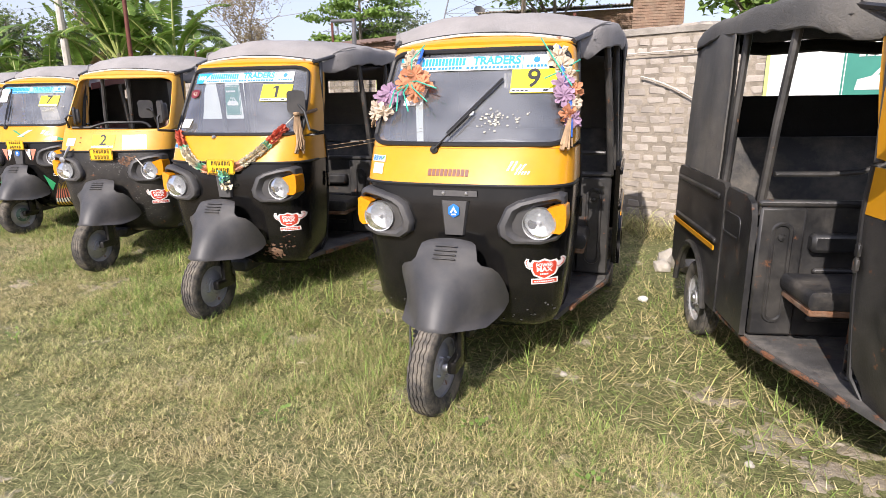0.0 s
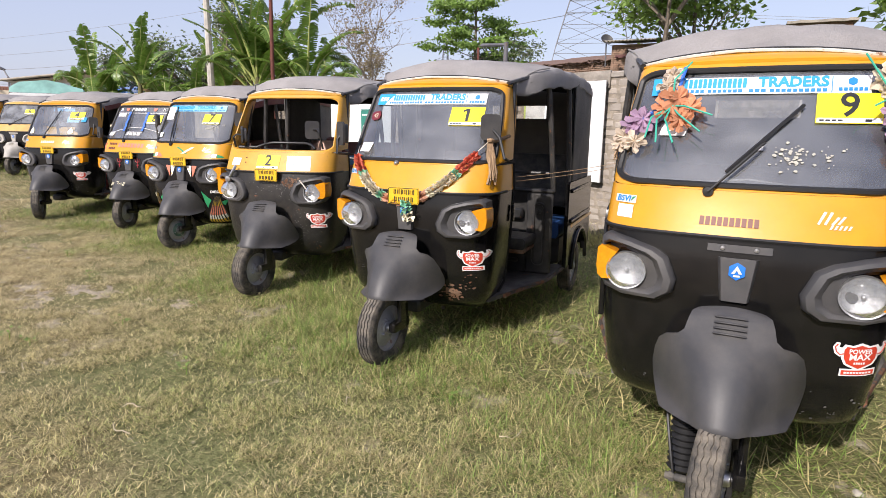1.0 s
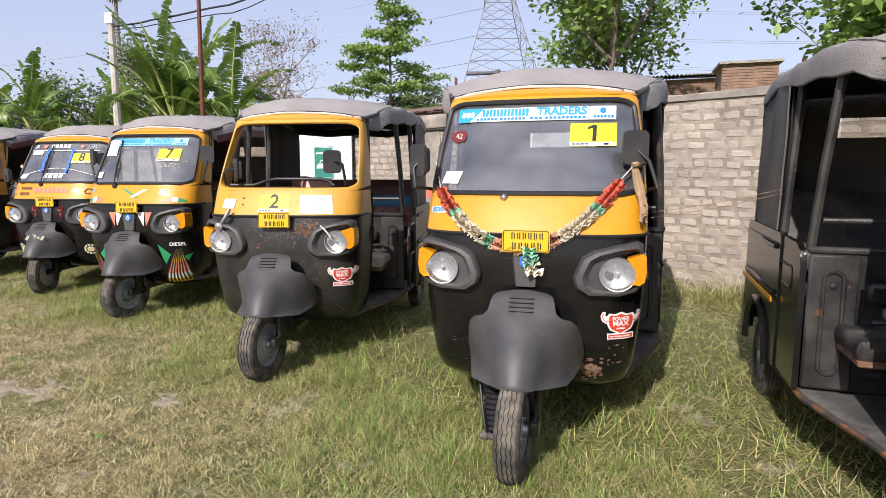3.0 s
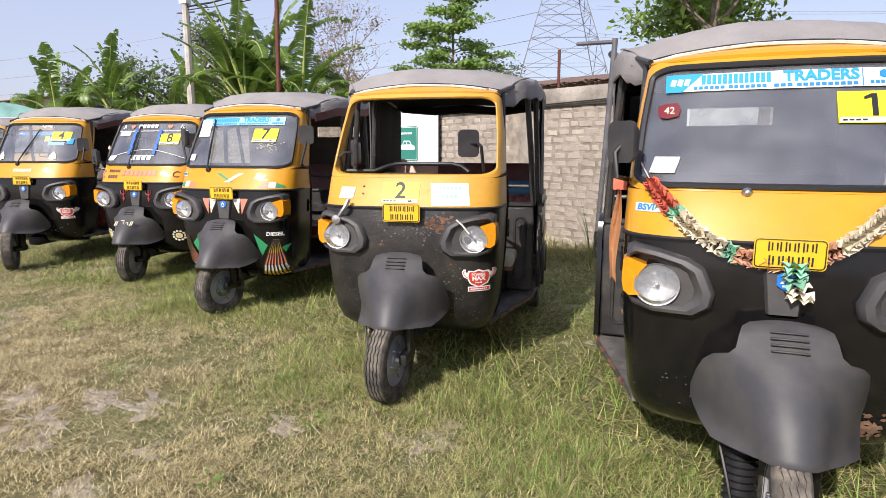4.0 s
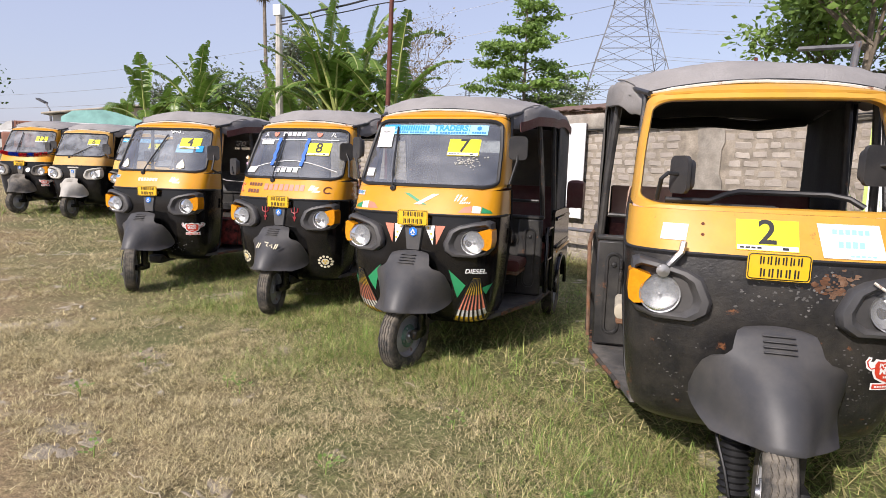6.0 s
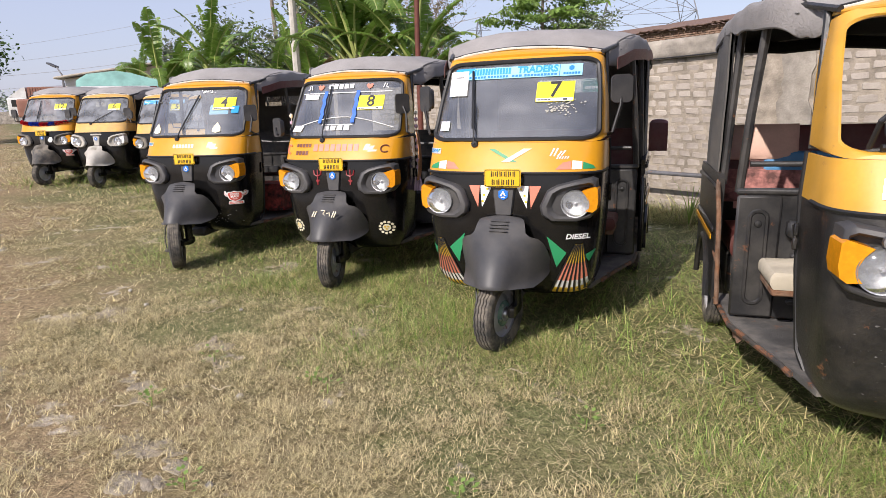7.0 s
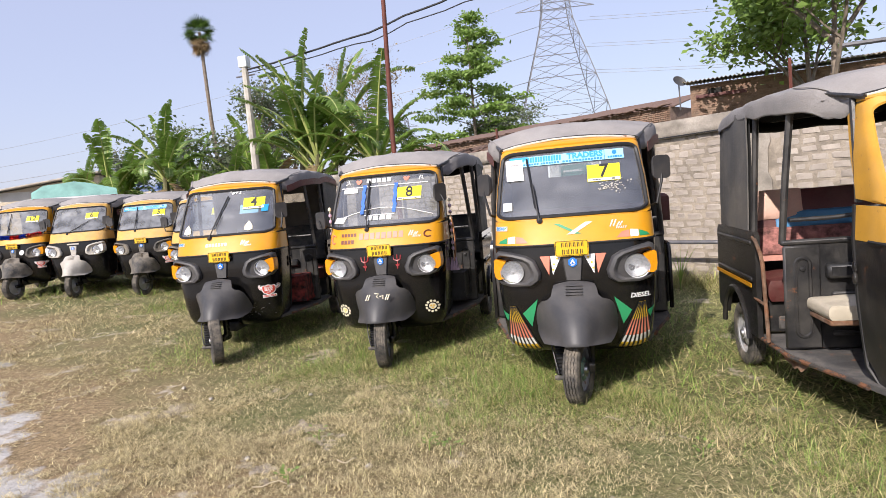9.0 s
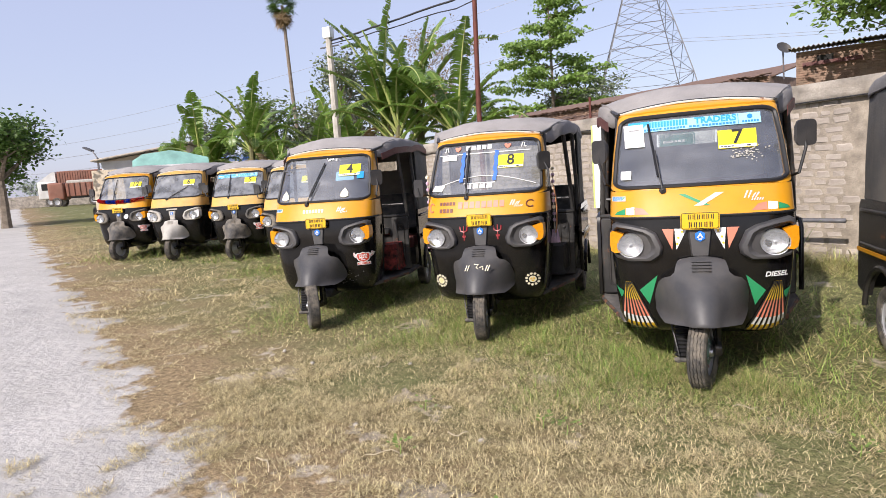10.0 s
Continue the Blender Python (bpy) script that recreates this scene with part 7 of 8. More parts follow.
# --- the battered one: open passenger bay
BEIGE_ROSE = material("cream_rose_vinyl", (0.66, 0.42, 0.33), 0.55, vary=0.15, bump=0.12, dust=0.15)
SEAT_BLUE = material("sea_blue_vinyl", (0.06, 0.22, 0.42), 0.5, vary=0.2, bump=0.1)
SEAT_PRINT = material("patterned_maroon_cloth", (0.36, 0.15, 0.13), 0.8, vary=0.75, bump=0.2, scale=14, fine=50)
back2 = [c for c in A2.children if c.name.startswith("backrest")][0]
back2.location.z += 0.05
part("handlebar", tube([(-0.42, 0.16, 1.345), (-0.24, 0.17, 1.345), (-0.17, 0.22, 1.375), (-0.11, 0.26, 1.39), (0.24, 0.26, 1.39), (0.31, 0.22, 1.375), (0.36, 0.20, 1.34)], 0.013, 8), GASKET, A2, "bent black handlebar")
part("top_panel", moved(cushion(0.40, 0.24, 0.03, (-0.42, 0.14, 0.062)), pose(0, 2.20, 1.05, 78)), BEIGE_ROSE, back2, "cream-pink padded strip")
part("blue_band", moved(cushion(1.0, 0.13, 0.028, (0.10, 0.015, 0.060)), pose(0, 2.20, 1.05, 78)), SEAT_BLUE, back2, "blue appliqued band")
part("lower_panel", moved(cushion(1.24, 0.22, 0.024, (0, -0.15, 0.058)), pose(0, 2.20, 1.05, 78)), SEAT_PRINT, back2, "patterned maroon cloth")
part("side_gate", merge(tube([(-0.76, 1.56, 1.06), (-0.775, 1.44, 1.04), (-0.78, 1.33, 0.97), (-0.775, 1.31, 0.90), (-0.755, 1.31, 0.36)], 0.013, 8), tube([(-0.76, 1.56, 0.62), (-0.77, 1.31, 0.62)], 0.010, 8)), RUST, A2, "thin rusted tube gate")

# --- cloths laid over two driver's seats
CLOTH_RED = material("red_black_seat_cloth", (0.22, 0.03, 0.025), 0.85, vary=0.9, bump=0.3, scale=16, fine=60)
CLOTH_DARK = material("dark_grey_seat_cloth", (0.035, 0.034, 0.036), 0.85, vary=0.4, bump=0.3, scale=6)


def seat_cloth(owner, mat, label, low):
    """A cloth over the seat that hangs down in front and at the open side, with a knotted fringe."""
    e = hung("seat_cloth", owner, label, "seat cloth")
    def wave(x, y, z):
        return Vector((x + 0.010 * noise.noise((y * 9, z * 5, 1)), y + 0.012 * noise.noise((x * 9, z * 4, 2)), z + 0.006 * noise.noise((x * 7, y * 7, 3))))
    drop = [0.728 - (0.728 - low) * k / 8 for k in range(9)]
    part("top_cloth", thick([[wave(-0.30 + 0.93 * i / 12, 0.75 + 0.34 * k / 5, 0.728) for i in range(13)] for k in range(6)], lambda p: p - Vector((0, 0, 0.006))), mat, e)
    part("front_drop", thick([[wave(-0.30 + 0.93 * i / 16, 0.745 - 0.02 * (0.728 - z), z) for i in range(17)] for z in drop], lambda p: p + Vector((0, 0.006, 0))), mat, e)
    part("side_drop", thick([[wave(0.635 + 0.03 * (0.728 - z), 0.745 + 0.345 * i / 8, z) for i in range(9)] for z in drop], lambda p: p - Vector((0.006, 0, 0))), mat, e)
    part("fringe", merge(*[tube([(0.64, 0.75 + 0.34 * i / 24, low + 0.005), (0.645 + 0.006 * (i % 3), 0.752 + 0.34 * i / 24, low - 0.03)], 0.004, 4) for i in range(25)], *[tube([(-0.29 + 0.91 * i / 60, 0.74, low + 0.005), (-0.288 + 0.91 * i / 60, 0.735 - 0.004 * (i % 3), low - 0.03)], 0.004, 4) for i in range(61)]), mat, e)["kind"] = "stuff"


seat_cloth(A4, CLOTH_RED, "red and black patterned seat cloth with a fringe", 0.44)
seat_cloth(A8, CLOTH_DARK, "dark grey seat cloth with a fringe", 0.46)

# --- the one with flowers
g = hung("flower_garland", A9, "faded orange, lilac and cream cloth flowers on green twine", "garland")
part("cord", tube([front(-0.30, 1.84, 0.03), front(-0.32, 1.70, 0.05), front(-0.45, 1.60, 0.06), front(-0.55, 1.50, 0.07), front(-0.565, 1.42, 0.10)], 0.009, 6), CORD_BLUE, g, "twisted blue cord")
for i, (x, z, r, m) in enumerate(((-0.31, 1.69, 0.075, PETAL_O), (-0.25, 1.65, 0.07, PETAL_O), (-0.36, 1.64, 0.065, PETAL_O), (-0.29, 1.60, 0.06, PETAL_O), (-0.36, 1.75, 0.05, PETAL_W), (-0.45, 1.60, 0.065, PETAL_P), (-0.49, 1.565, 0.055, PETAL_P), (-0.52, 1.52, 0.055, PETAL_W), (-0.56, 1.48, 0.05, PETAL_W), (-0.47, 1.50, 0.05, PETAL_W), (-0.345, 1.80, 0.045, PETAL_W))):
    flower(front(max(-0.54, x), z, 0.055), r, m, g, i)
for i, (x, z) in enumerate(((-0.20, 1.55), (-0.16, 1.62), (-0.37, 1.50), (-0.30, 1.50), (-0.27, 1.86), (-0.42, 1.52))):
    part("twine_tail", tube([front(-0.33, 1.66, 0.06), front((x - 0.33) / 2 - 0.03, (z + 1.66) / 2 + 0.02, 0.10), front(x, z, 0.09)], 0.004, 5), CORD_GREEN, g)
part("straw_end", merge(*[tube([front(-0.55, 1.47, 0.07), front(-0.555, 1.41 + 0.012 * (k % 4), 0.05 + 0.014 * k)], 0.004, 4) for k in range(7)]), STRAW, g)["kind"] = "stuff"
g = hung("flower_garland", A9, "faded pink and white cloth flowers hanging beside the screen", "garland")
part("cord", tube([front(0.44, 1.83, 0.03), front(0.48, 1.68, 0.06), front(0.53, 1.52, 0.06), front(0.54, 1.36, 0.04)], 0.009, 6), CORD_BLUE, g, "twisted blue cord")
for i, (x, z, r, m) in enumerate(((0.44, 1.78, 0.06, PETAL_W), (0.47, 1.73, 0.055, PETAL_W), (0.50, 1.68, 0.05, PETAL_W), (0.48, 1.63, 0.06, PETAL_P), (0.53, 1.60, 0.055, PETAL_O), (0.49, 1.57, 0.06, PETAL_P), (0.53, 1.53, 0.055, PETAL_W), (0.52, 1.48, 0.05, PETAL_O), (0.545, 1.45, 0.05, PETAL_P))):
    flower(front(min(0.54, x), z, 0.05), r, m, g, 30 + i, (0.35, -1, 0.1))
for i, (x, z) in enumerate(((0.55, 1.76), (0.55, 1.70), (0.53, 1.62), (0.40, 1.66), (0.36, 1.87))):
    part("twine_tail", tube([front(0.47, 1.70, 0.06), front(x, z, 0.12)], 0.004, 5), CORD_GREEN, g)
part("straw_end", merge(*[tube([front(0.53, 1.47, 0.05), front(0.50 + 0.012 * (k % 5), 1.30 + 0.012 * (k % 3), 0.03 + 0.01 * (k % 4))], 0.009, 4) for k in range(9)]), STRAW, g, "brown dried bunch")["kind"] = "stuff"
sticker(A9, "paper_label", -0.36, -0.25, 1.53, 1.62, WHITE, "white paper label", shear=0.03)
sticker(A9, "paper_label", 0.015, 0.042, 1.475, 1.495, WHITE, "small white tag")
flecks(A9, "sticker_residue", 0.14, 1.45, 0.035, 0.028, 60, 0.0065, RESIDUE, 3, 0.002, "flaked sticker residue")
flecks(A9, "sticker_residue", 0.26, 1.455, 0.03, 0.02, 16, 0.006, RESIDUE, 4, 0.002, "flaked sticker residue")
part("painted_writing", bars([(-0.16, 0.06, 1.185, 0.034, 10)], 0.004), BROWN_INK, A9, "brown hand-painted marks")
script_mark(A9, 0.25, 1.20)
emission_badge(A9, -0.47, 1.245)
sticker(A9, "paper_label", -0.50, -0.43, 1.165, 1.22, WHITE, "white data label")
for s in (-1, 1):
    part("bracket_bolt", moved(lathe([(0.0, -0.020), (0.008, -0.019), (0.010, -0.010)], 10, "y"), Matrix.Translation(front(s * 0.06, 1.083, 0.0))), STEEL, A9)
flecks(A9, "paint_scuffs", 0.1, 0.42, 0.25, 0.05, 60, 0.006, SCRATCH, 5, 0.002, "fine scuffs in the paint")

# --- the one with the paper garland
g = hung("paper_garland", A1, "crumpled red, green and cream paper garland", "garland")
sw = []
for k in range(25):
    u = k / 24
    x = -0.47 + 0.90 * u
    z = 1.335 - 1.22 * (u * (1 - u)) + 0.06 * u
    sw.append(front(x, z, 0.022))
ruffle(sw, ((0.13, GAR_RED), (0.16, GAR_GR), (0.33, GAR_CR), (0.36, GAR_GR), (0.62, GAR_OR), (0.80, GAR_CR), (0.83, GAR_GR), (1.0, GAR_RED)), g, 0.036, 4)
ruffle([front(0.02, 1.06, 0.05), front(0.025, 0.99, 0.05), front(0.04, 0.955, 0.05), front(0.035, 0.90, 0.045)], ((0.45, GAR_GR), (1.0, GAR_CR)), g, 0.042, 9, 0.016)
part("string", tube([front(-0.56, 1.49, 0.08), front(-0.47, 1.34, 0.035)], 0.003, 4), PIPING, g)
part("string", tube([front(0.49, 1.47, 0.06), front(0.43, 1.40, 0.035)], 0.004, 4), PIPING, g)
b = hung("straw_bundle", A1, "tied bundle of brown dried straw hanging from the mirror", "straw bundle")
rng9 = random.Random(2)
part("bunch", merge(*[tube([front(0.49 + rng9.uniform(-0.01, 0.01), 1.47, 0.05), front(0.515 + rng9.uniform(-0.02, 0.02), 1.36, 0.05), front(min(0.555, 0.55 + rng9.uniform(-0.03, 0.03)), 1.22 + rng9.uniform(-0.04, 0.05), 0.03 + rng9.uniform(0, 0.03))], 0.009, 4) for _ in range(26)]), STRAW, b)["kind"] = "stuff"
part("tie", tube([front(0.48, 1.47, 0.07), front(0.50, 1.475, 0.08), front(0.52, 1.47, 0.05), front(0.56, 1.50, 0.06)], 0.014, 6), STRAW, b)
b = part("age_badge", poly_patch([(-0.46, 1.655), (-0.43, 1.665), (-0.385, 1.668), (-0.372, 1.64), (-0.38, 1.61), (-0.42, 1.60), (-0.45, 1.605), (-0.462, 1.63)], 0.004), MAROON, A1, "maroon badge with pale numerals")
part("badge_numeral", word_patch("42", 0.042, -0.415, 1.634, 0.007), CREAM, b)
sticker(A1, "paper_label", -0.47, -0.375, 1.375, 1.44, WHITE, "white paper label", shear=0.02)
emission_badge(A1, -0.475, 1.235)
part("screen_bolt", moved(lathe([(0.0, -0.022), (0.010, -0.020), (0.014, -0.012), (0.020, -0.004)], 12, "y"), Matrix.Translation(front(-0.13, 1.305, 0.0))), STEEL, A1)
flecks(A1, "rust_patch", 0.31, 0.43, 0.04, 0.035, 70, 0.012, RUST, 7, 0.003, "rust patch in the black paint")
flecks(A1, "rust_patch", 0.40, 0.50, 0.03, 0.05, 22, 0.007, RUST, 8, 0.003, "rusty scratches")
flecks(A1, "paint_scuffs", -0.2, 0.5, 0.2, 0.1, 60, 0.004, SCRATCH, 9, 0.002, "fine scuffs in the paint")
b = hung("cloth_strip", A1, "orange-brown cloth strip tied to the door edge", "cloth")
part("cloth", thick([[Vector((-0.612 - 0.03 * (1.31 - z) + 0.6 * w * (0.012 + 0.07 * (1.31 - z)) + 0.012 * math.sin(z * 11 + w), 0.44 + 0.22 * (1.31 - z) - 0.8 * w * (0.014 + 0.09 * (1.31 - z)) + 0.012 * math.sin(w * 4 + z * 6), z - 0.02 * abs(w))) for w in (-1, -0.7, -0.35, 0, 0.35, 0.7, 1)] for z in (1.31, 1.25, 1.19, 1.12, 1.05, 0.98, 0.91, 0.84)], lambda p: p + Vector((-0.003, 0.006, 0))), CLOTH, b)
part("knot", cushion(0.06, 0.07, 0.05, (-0.605, 0.45, 1.31), 0.01), GAR_RED, b)

# two strings tied from its mirror foot to the next vehicle's curtain
for dz in (0.0, -0.03):
    a, b_end = A1.matrix_world @ Vector((0.60, 0.45, 1.215 + dz)), A9.matrix_world @ Vector((-0.745, 1.64, 1.335 + 0.8 * dz))
    tie = new("string", mesh_of("string", *tube([a.lerp(b_end, k / 6) - Vector((0, 0, 0.012 * math.sin(math.pi * k / 6))) for k in range(7)], 0.0018, 5)))
    tie.data.materials.append(STRAW)
    tagged(tie, "thin brown string tied between two vehicles", "string", "strings between the vehicles")

# --- the one without a windscreen
sticker(A2, "paper_sheet", -0.43, -0.33, 1.175, 1.245, WHITE, "white paper sheet", shear=0.01)
p2 = sticker(A2, "paper_sheet", 0.16, 0.385, 1.14, 1.275, WHITE, "white paper sheet with faint marks", shear=-0.02)
part("faint_marks", bars([(0.20, 0.34, 1.245, 0.020, 6), (0.22, 0.32, 1.195, 0.026, 4), (0.26, 0.36, 1.152, 0.007, 5)], 0.006), SIGN_PALE, p2)
flecks(A2, "rust_patch", 0.22, 1.03, 0.04, 0.03, 60, 0.012, RUST, 11, 0.003, "rust streak in the black paint")
flecks(A2, "paint_chips", 0.10, 1.0, 0.12, 0.05, 120, 0.006, SCRATCH, 12, 0.003, "chipped and scraped paint")
flecks(A2, "paint_chips", 0.28, 0.60, 0.10, 0.11, 120, 0.005, SCRATCH, 13, 0.003, "chipped and scraped paint")
flecks(A2, "paint_chips", -0.35, 0.60, 0.10, 0.12, 70, 0.004, SCRATCH, 14, 0.003, "chipped and scraped paint")
part("loose_lever", merge(tube([front(-0.40, 1.07, 0.05), front(-0.355, 1.13, 0.06), front(-0.345, 1.17, 0.05)], 0.014, 6), moved(lathe([(0.0, -0.012), (0.028, -0.008), (0.028, 0.01)], 12, "y"), Matrix.Translation(front(-0.42, 1.045, 0.06)))), STEEL, A2, "loose metal lever above the lamp")
part("lamp_wire", tube([front(0.33, 1.06, 0.06), front(0.37, 1.03, 0.09), front(0.41, 0.98, 0.10)], 0.006, 5), PIPING, A2, "wire tie round the lamp")
part("hole", merge(*[moved(lathe([(0.0, -0.004), (0.006, -0.004), (0.007, 0.0)], 10, "y"), Matrix.Translation(front(-0.27, 1.25 - 0.045 * k, 0.001))) for k in range(2)]), BROWN_INK, A2)
tb = part("torn_cover", moved(thick([[Vector((-0.60 + 0.35 * u, -0.26 + 0.24 * v, 0.062 + 0.01 * noise.noise((u * 3, v * 3, 1)))) for u in (0, 0.3, 0.6, 1)] for v in (0, 0.5, 1)], lambda p: p - Vector((0, 0, 0.006))), pose(0, 2.20, 1.05, 78)), VINYL_PINK, A2, "salmon torn seat cover")
part("blue_patch", moved(thick([[Vector((-0.45 + 0.75 * u, -0.02 - 0.14 * v + 0.05 * math.sin(u * 8), 0.066)) for u in (0, 0.2, 0.4, 0.6, 0.8, 1)] for v in (0, 0.5, 1)], lambda p: p - Vector((0, 0, 0.004))), pose(0, 2.20, 0.98, 78)), VINYL_BLUE, A2, "blue patch on the backrest")
part("bent_sill", thick([[Vector((-0.66 + 0.04 * noise.noise((u * 5, v * 3, 2)) - 0.03 * v, 0.95 + 0.28 * u, 0.32 - 0.06 * v + 0.03 * noise.noise((u * 4, v * 4, 5)))) for u in (0, 0.2, 0.4, 0.6, 0.8, 1)] for v in (0, 0.5, 1)], lambda p: p + Vector((0.006, 0, 0))), RUST, A2, "torn rusty sill flap")

# --- the one with painted fans
RIM_GREEN = material("dull_green_splashes", (0.10, 0.24, 0.19), 0.6, vary=0.7, bump=0.1, scale=16, dust=0.5)
w7 = part("paper_sheet", thick([[front(-0.468 + 0.132 * u + 0.012 * v, 1.775 - 0.165 * v, 0.006 + 0.010 * abs(noise.noise((u * 3, v * 4, 6)))) for u in (0, 0.2, 0.4, 0.6, 0.8, 1)] for v in (0, 0.15, 0.3, 0.45, 0.6, 0.8, 1)], lambda p: p + Vector((0, 0.003, 0))), WHITE, A7, "crumpled white paper sheet")
part("small_print", bars([(-0.43, -0.36, 1.735, 0.006, 5)], 0.020), SCRATCH, w7)
sticker(A7, "paper_label", -0.485, -0.415, 1.385, 1.445, WHITE, "small white paper label")
flecks(A7, "sticker_residue", 0.30, 1.52, 0.06, 0.022, 80, 0.006, RESIDUE, 21, 0.002, "flaked sticker residue")
emission_badge(A7, -0.50, 1.255)
script_mark(A7, 0.26, 1.225)
for s in (-1, 1):
    def P(*pts, s=s):
        return [(s * x, z) for x, z in (pts if s > 0 else pts[::-1])]
    part("painted_triangle", poly_patch(P((0.155, 1.045), (0.225, 1.045), (0.165, 0.905)), 0.003), SALMON, A7, "salmon painted triangle")
    part("painted_triangle", poly_patch(P((0.075, 1.045), (0.150, 1.045), (0.140, 0.905)), 0.003), WHITE, A7, "white painted triangle")
    part("painted_dots", merge(*[decal([(s * (0.115 + dx) + 0.008 * math.cos(q * math.tau / 8), zz + 0.008 * math.sin(q * math.tau / 8)) for q in range(8)], [tuple(range(8))], 0.005) for dx, zz in ((-0.01, 1.025), (0.012, 0.985), (0.02, 0.945))]), YEL_P, A7)
    part("painted_petal", poly_patch(P((0.30, 1.145), (0.34, 1.185), (0.39, 1.195), (0.39, 1.145)), 0.003), SALMON, A7, "salmon painted petal")
    part("painted_petal", poly_patch(P((0.395, 1.145), (0.395, 1.197), (0.45, 1.190), (0.45, 1.145)), 0.003), WHITE, A7, "white painted petal")
    part("painted_petal", poly_patch(P((0.455, 1.145), (0.455, 1.188), (0.51, 1.165), (0.525, 1.145)), 0.003), GREEN_P, A7, "green painted petal")
    top = lambda u: (0.425 + 0.045 * u, 0.675)
    low = lambda u: (0.265 + 0.245 * u, 0.325 - 0.020 * math.sin(u * 3.14) + 0.022 * u)
    mixed = lambda u, v: tuple(p + (q - p) * v for p, q in zip(top(u), low(u)))
    for v0, v1, m in ((0.0, 0.36, YEL_P), (0.36, 0.70, SALMON), (0.70, 0.86, WHITE), (0.86, 1.0, YEL_P)):
        part("fan_band", decal([(s * x, z) for x, z in [mixed(k / 8, v) for v in (v0, v0 * 0.75 + v1 * 0.25, (v0 + v1) / 2, v0 * 0.25 + v1 * 0.75, v1) for k in range(9)]], [((i * 9 + k, i * 9 + k + 1, (i + 1) * 9 + k + 1, (i + 1) * 9 + k) if s < 0 else ((i + 1) * 9 + k, (i + 1) * 9 + k + 1, i * 9 + k + 1, i * 9 + k)) for i in range(4) for k in range(8)], 0.003), m, A7, "painted fan band")
    for k in range(8):
        u = k / 7
        part("fan_ray", decal([(s * (x + d), z) for v in (0.0, 0.09, 0.18, 0.27, 0.36, 0.445, 0.53, 0.615, 0.70, 0.74, 0.78, 0.82, 0.86, 0.93, 1.0) for x, z in [mixed(u, v)] for d in (-0.003 - 0.004 * v, 0.003 + 0.004 * v)], [((2 * i, 2 * i + 1, 2 * i + 3, 2 * i + 2) if s < 0 else (2 * i + 2, 2 * i + 3, 2 * i + 1, 2 * i)) for i in range(14)], 0.007), INK, A7)
    part("painted_leaf", poly_patch(P((0.26, 0.73), (0.375, 0.62), (0.315, 0.52)), 0.003), GREEN_P, A7, "green painted leaf")
    part("painted_leaf", poly_patch(P((0.535, 0.63), (0.475, 0.60), (0.50, 0.55)), 0.003), GREEN_P, A7, "green painted leaf")
part("fuel_word", word_patch("DIESEL", 0.046, 0.440, 0.725, 0.004, 0.001, 1.0, 0.2), WHITE, A7, "white slanted capitals")
part("painted_stroke", poly_patch([(-0.12, 1.27), (-0.08, 1.27), (0.07, 1.19), (0.03, 1.19)], 0.003), GREEN_P, A7)
part("painted_stroke", poly_patch([(-0.03, 1.19), (0.02, 1.19), (0.15, 1.27), (0.10, 1.27)], 0.0045), CREAM, A7)
part("rim_paint", lathe([(0.05, 0.040), (0.085, 0.028)], 24, "x"), RIM_GREEN, A7, "paint splashes on the rim", m=pose(0.004, -0.19, 0.252, 0, 0, -13))
part("red_bag", cushion(0.16, 0.22, 0.26, (0.84, 2.40, 1.22), 0.03), VINYL_RED, A7, "maroon rolled side flap")

# --- the one with ribbons
part("screen_name", bars([(-0.19, 0.07, 1.775, 0.040, 5)], 0.004), WHITE, A8, "white screen lettering")
part("screen_writing", bars([(-0.16, 0.10, 1.405, 0.040, 4)], 0.004), WHITE, A8, "white screen lettering")
part("white_rule", patch(-0.18, 0.12, 1.43, 1.437, 0.004, 10, 1), WHITE, A8)
part("white_rule", patch(-0.45, 0.42, 1.715, 1.722, 0.004, 14, 1), WHITE, A8)
part("white_arc", tube([front(-0.48 + 0.96 * k / 16, 1.40 + 0.10 * math.sin(math.pi * k / 16), 0.003) for k in range(17)], 0.004, 4), WHITE, A8)
for x in (-0.20, 0.115):
    part("ribbon", thick([[front(x + dx + 0.006 * math.sin(k * 1.7), 1.735 - 0.026 * k, 0.008 + 0.006 * (k % 2)) for dx in (-0.017, 0, 0.017)] for k in range(12)], lambda p: p + Vector((0, 0.003, 0))), CORD_BLUE, A8, "crimped blue ribbon")
for x in (-0.265, 0.215):
    part("heart_sticker", poly_patch([(x - 0.032, 1.783), (x - 0.018, 1.795), (x, 1.784), (x + 0.018, 1.795), (x + 0.032, 1.783), (x + 0.020, 1.758), (x, 1.745), (x - 0.020, 1.758)], 0.004), SALMON, A8, "orange heart sticker")
for x, s in ((-0.36, -1), (0.34, 1)):
    part("curl_motif", tube([front(x, 1.75, 0.004), front(x + 0.012 * s, 1.79, 0.004), front(x + 0.03 * s, 1.785, 0.004), front(x + 0.025 * s, 1.76, 0.004), front(x + 0.045 * s, 1.75, 0.004)], 0.005, 4), WHITE, A8)
sticker(A8, "paper_label", -0.42, -0.27, 1.665, 1.71, WHITE, "white label on the glass")
sticker(A8, "paper_label", -0.485, -0.375, 1.375, 1.43, WHITE, "white label on the glass", shear=0.03)
part("cowl_writing", bars([(-0.22, 0.22, 1.235, 0.06, 8)], 0.004), SALMON, A8, "pink hand-painted writing")
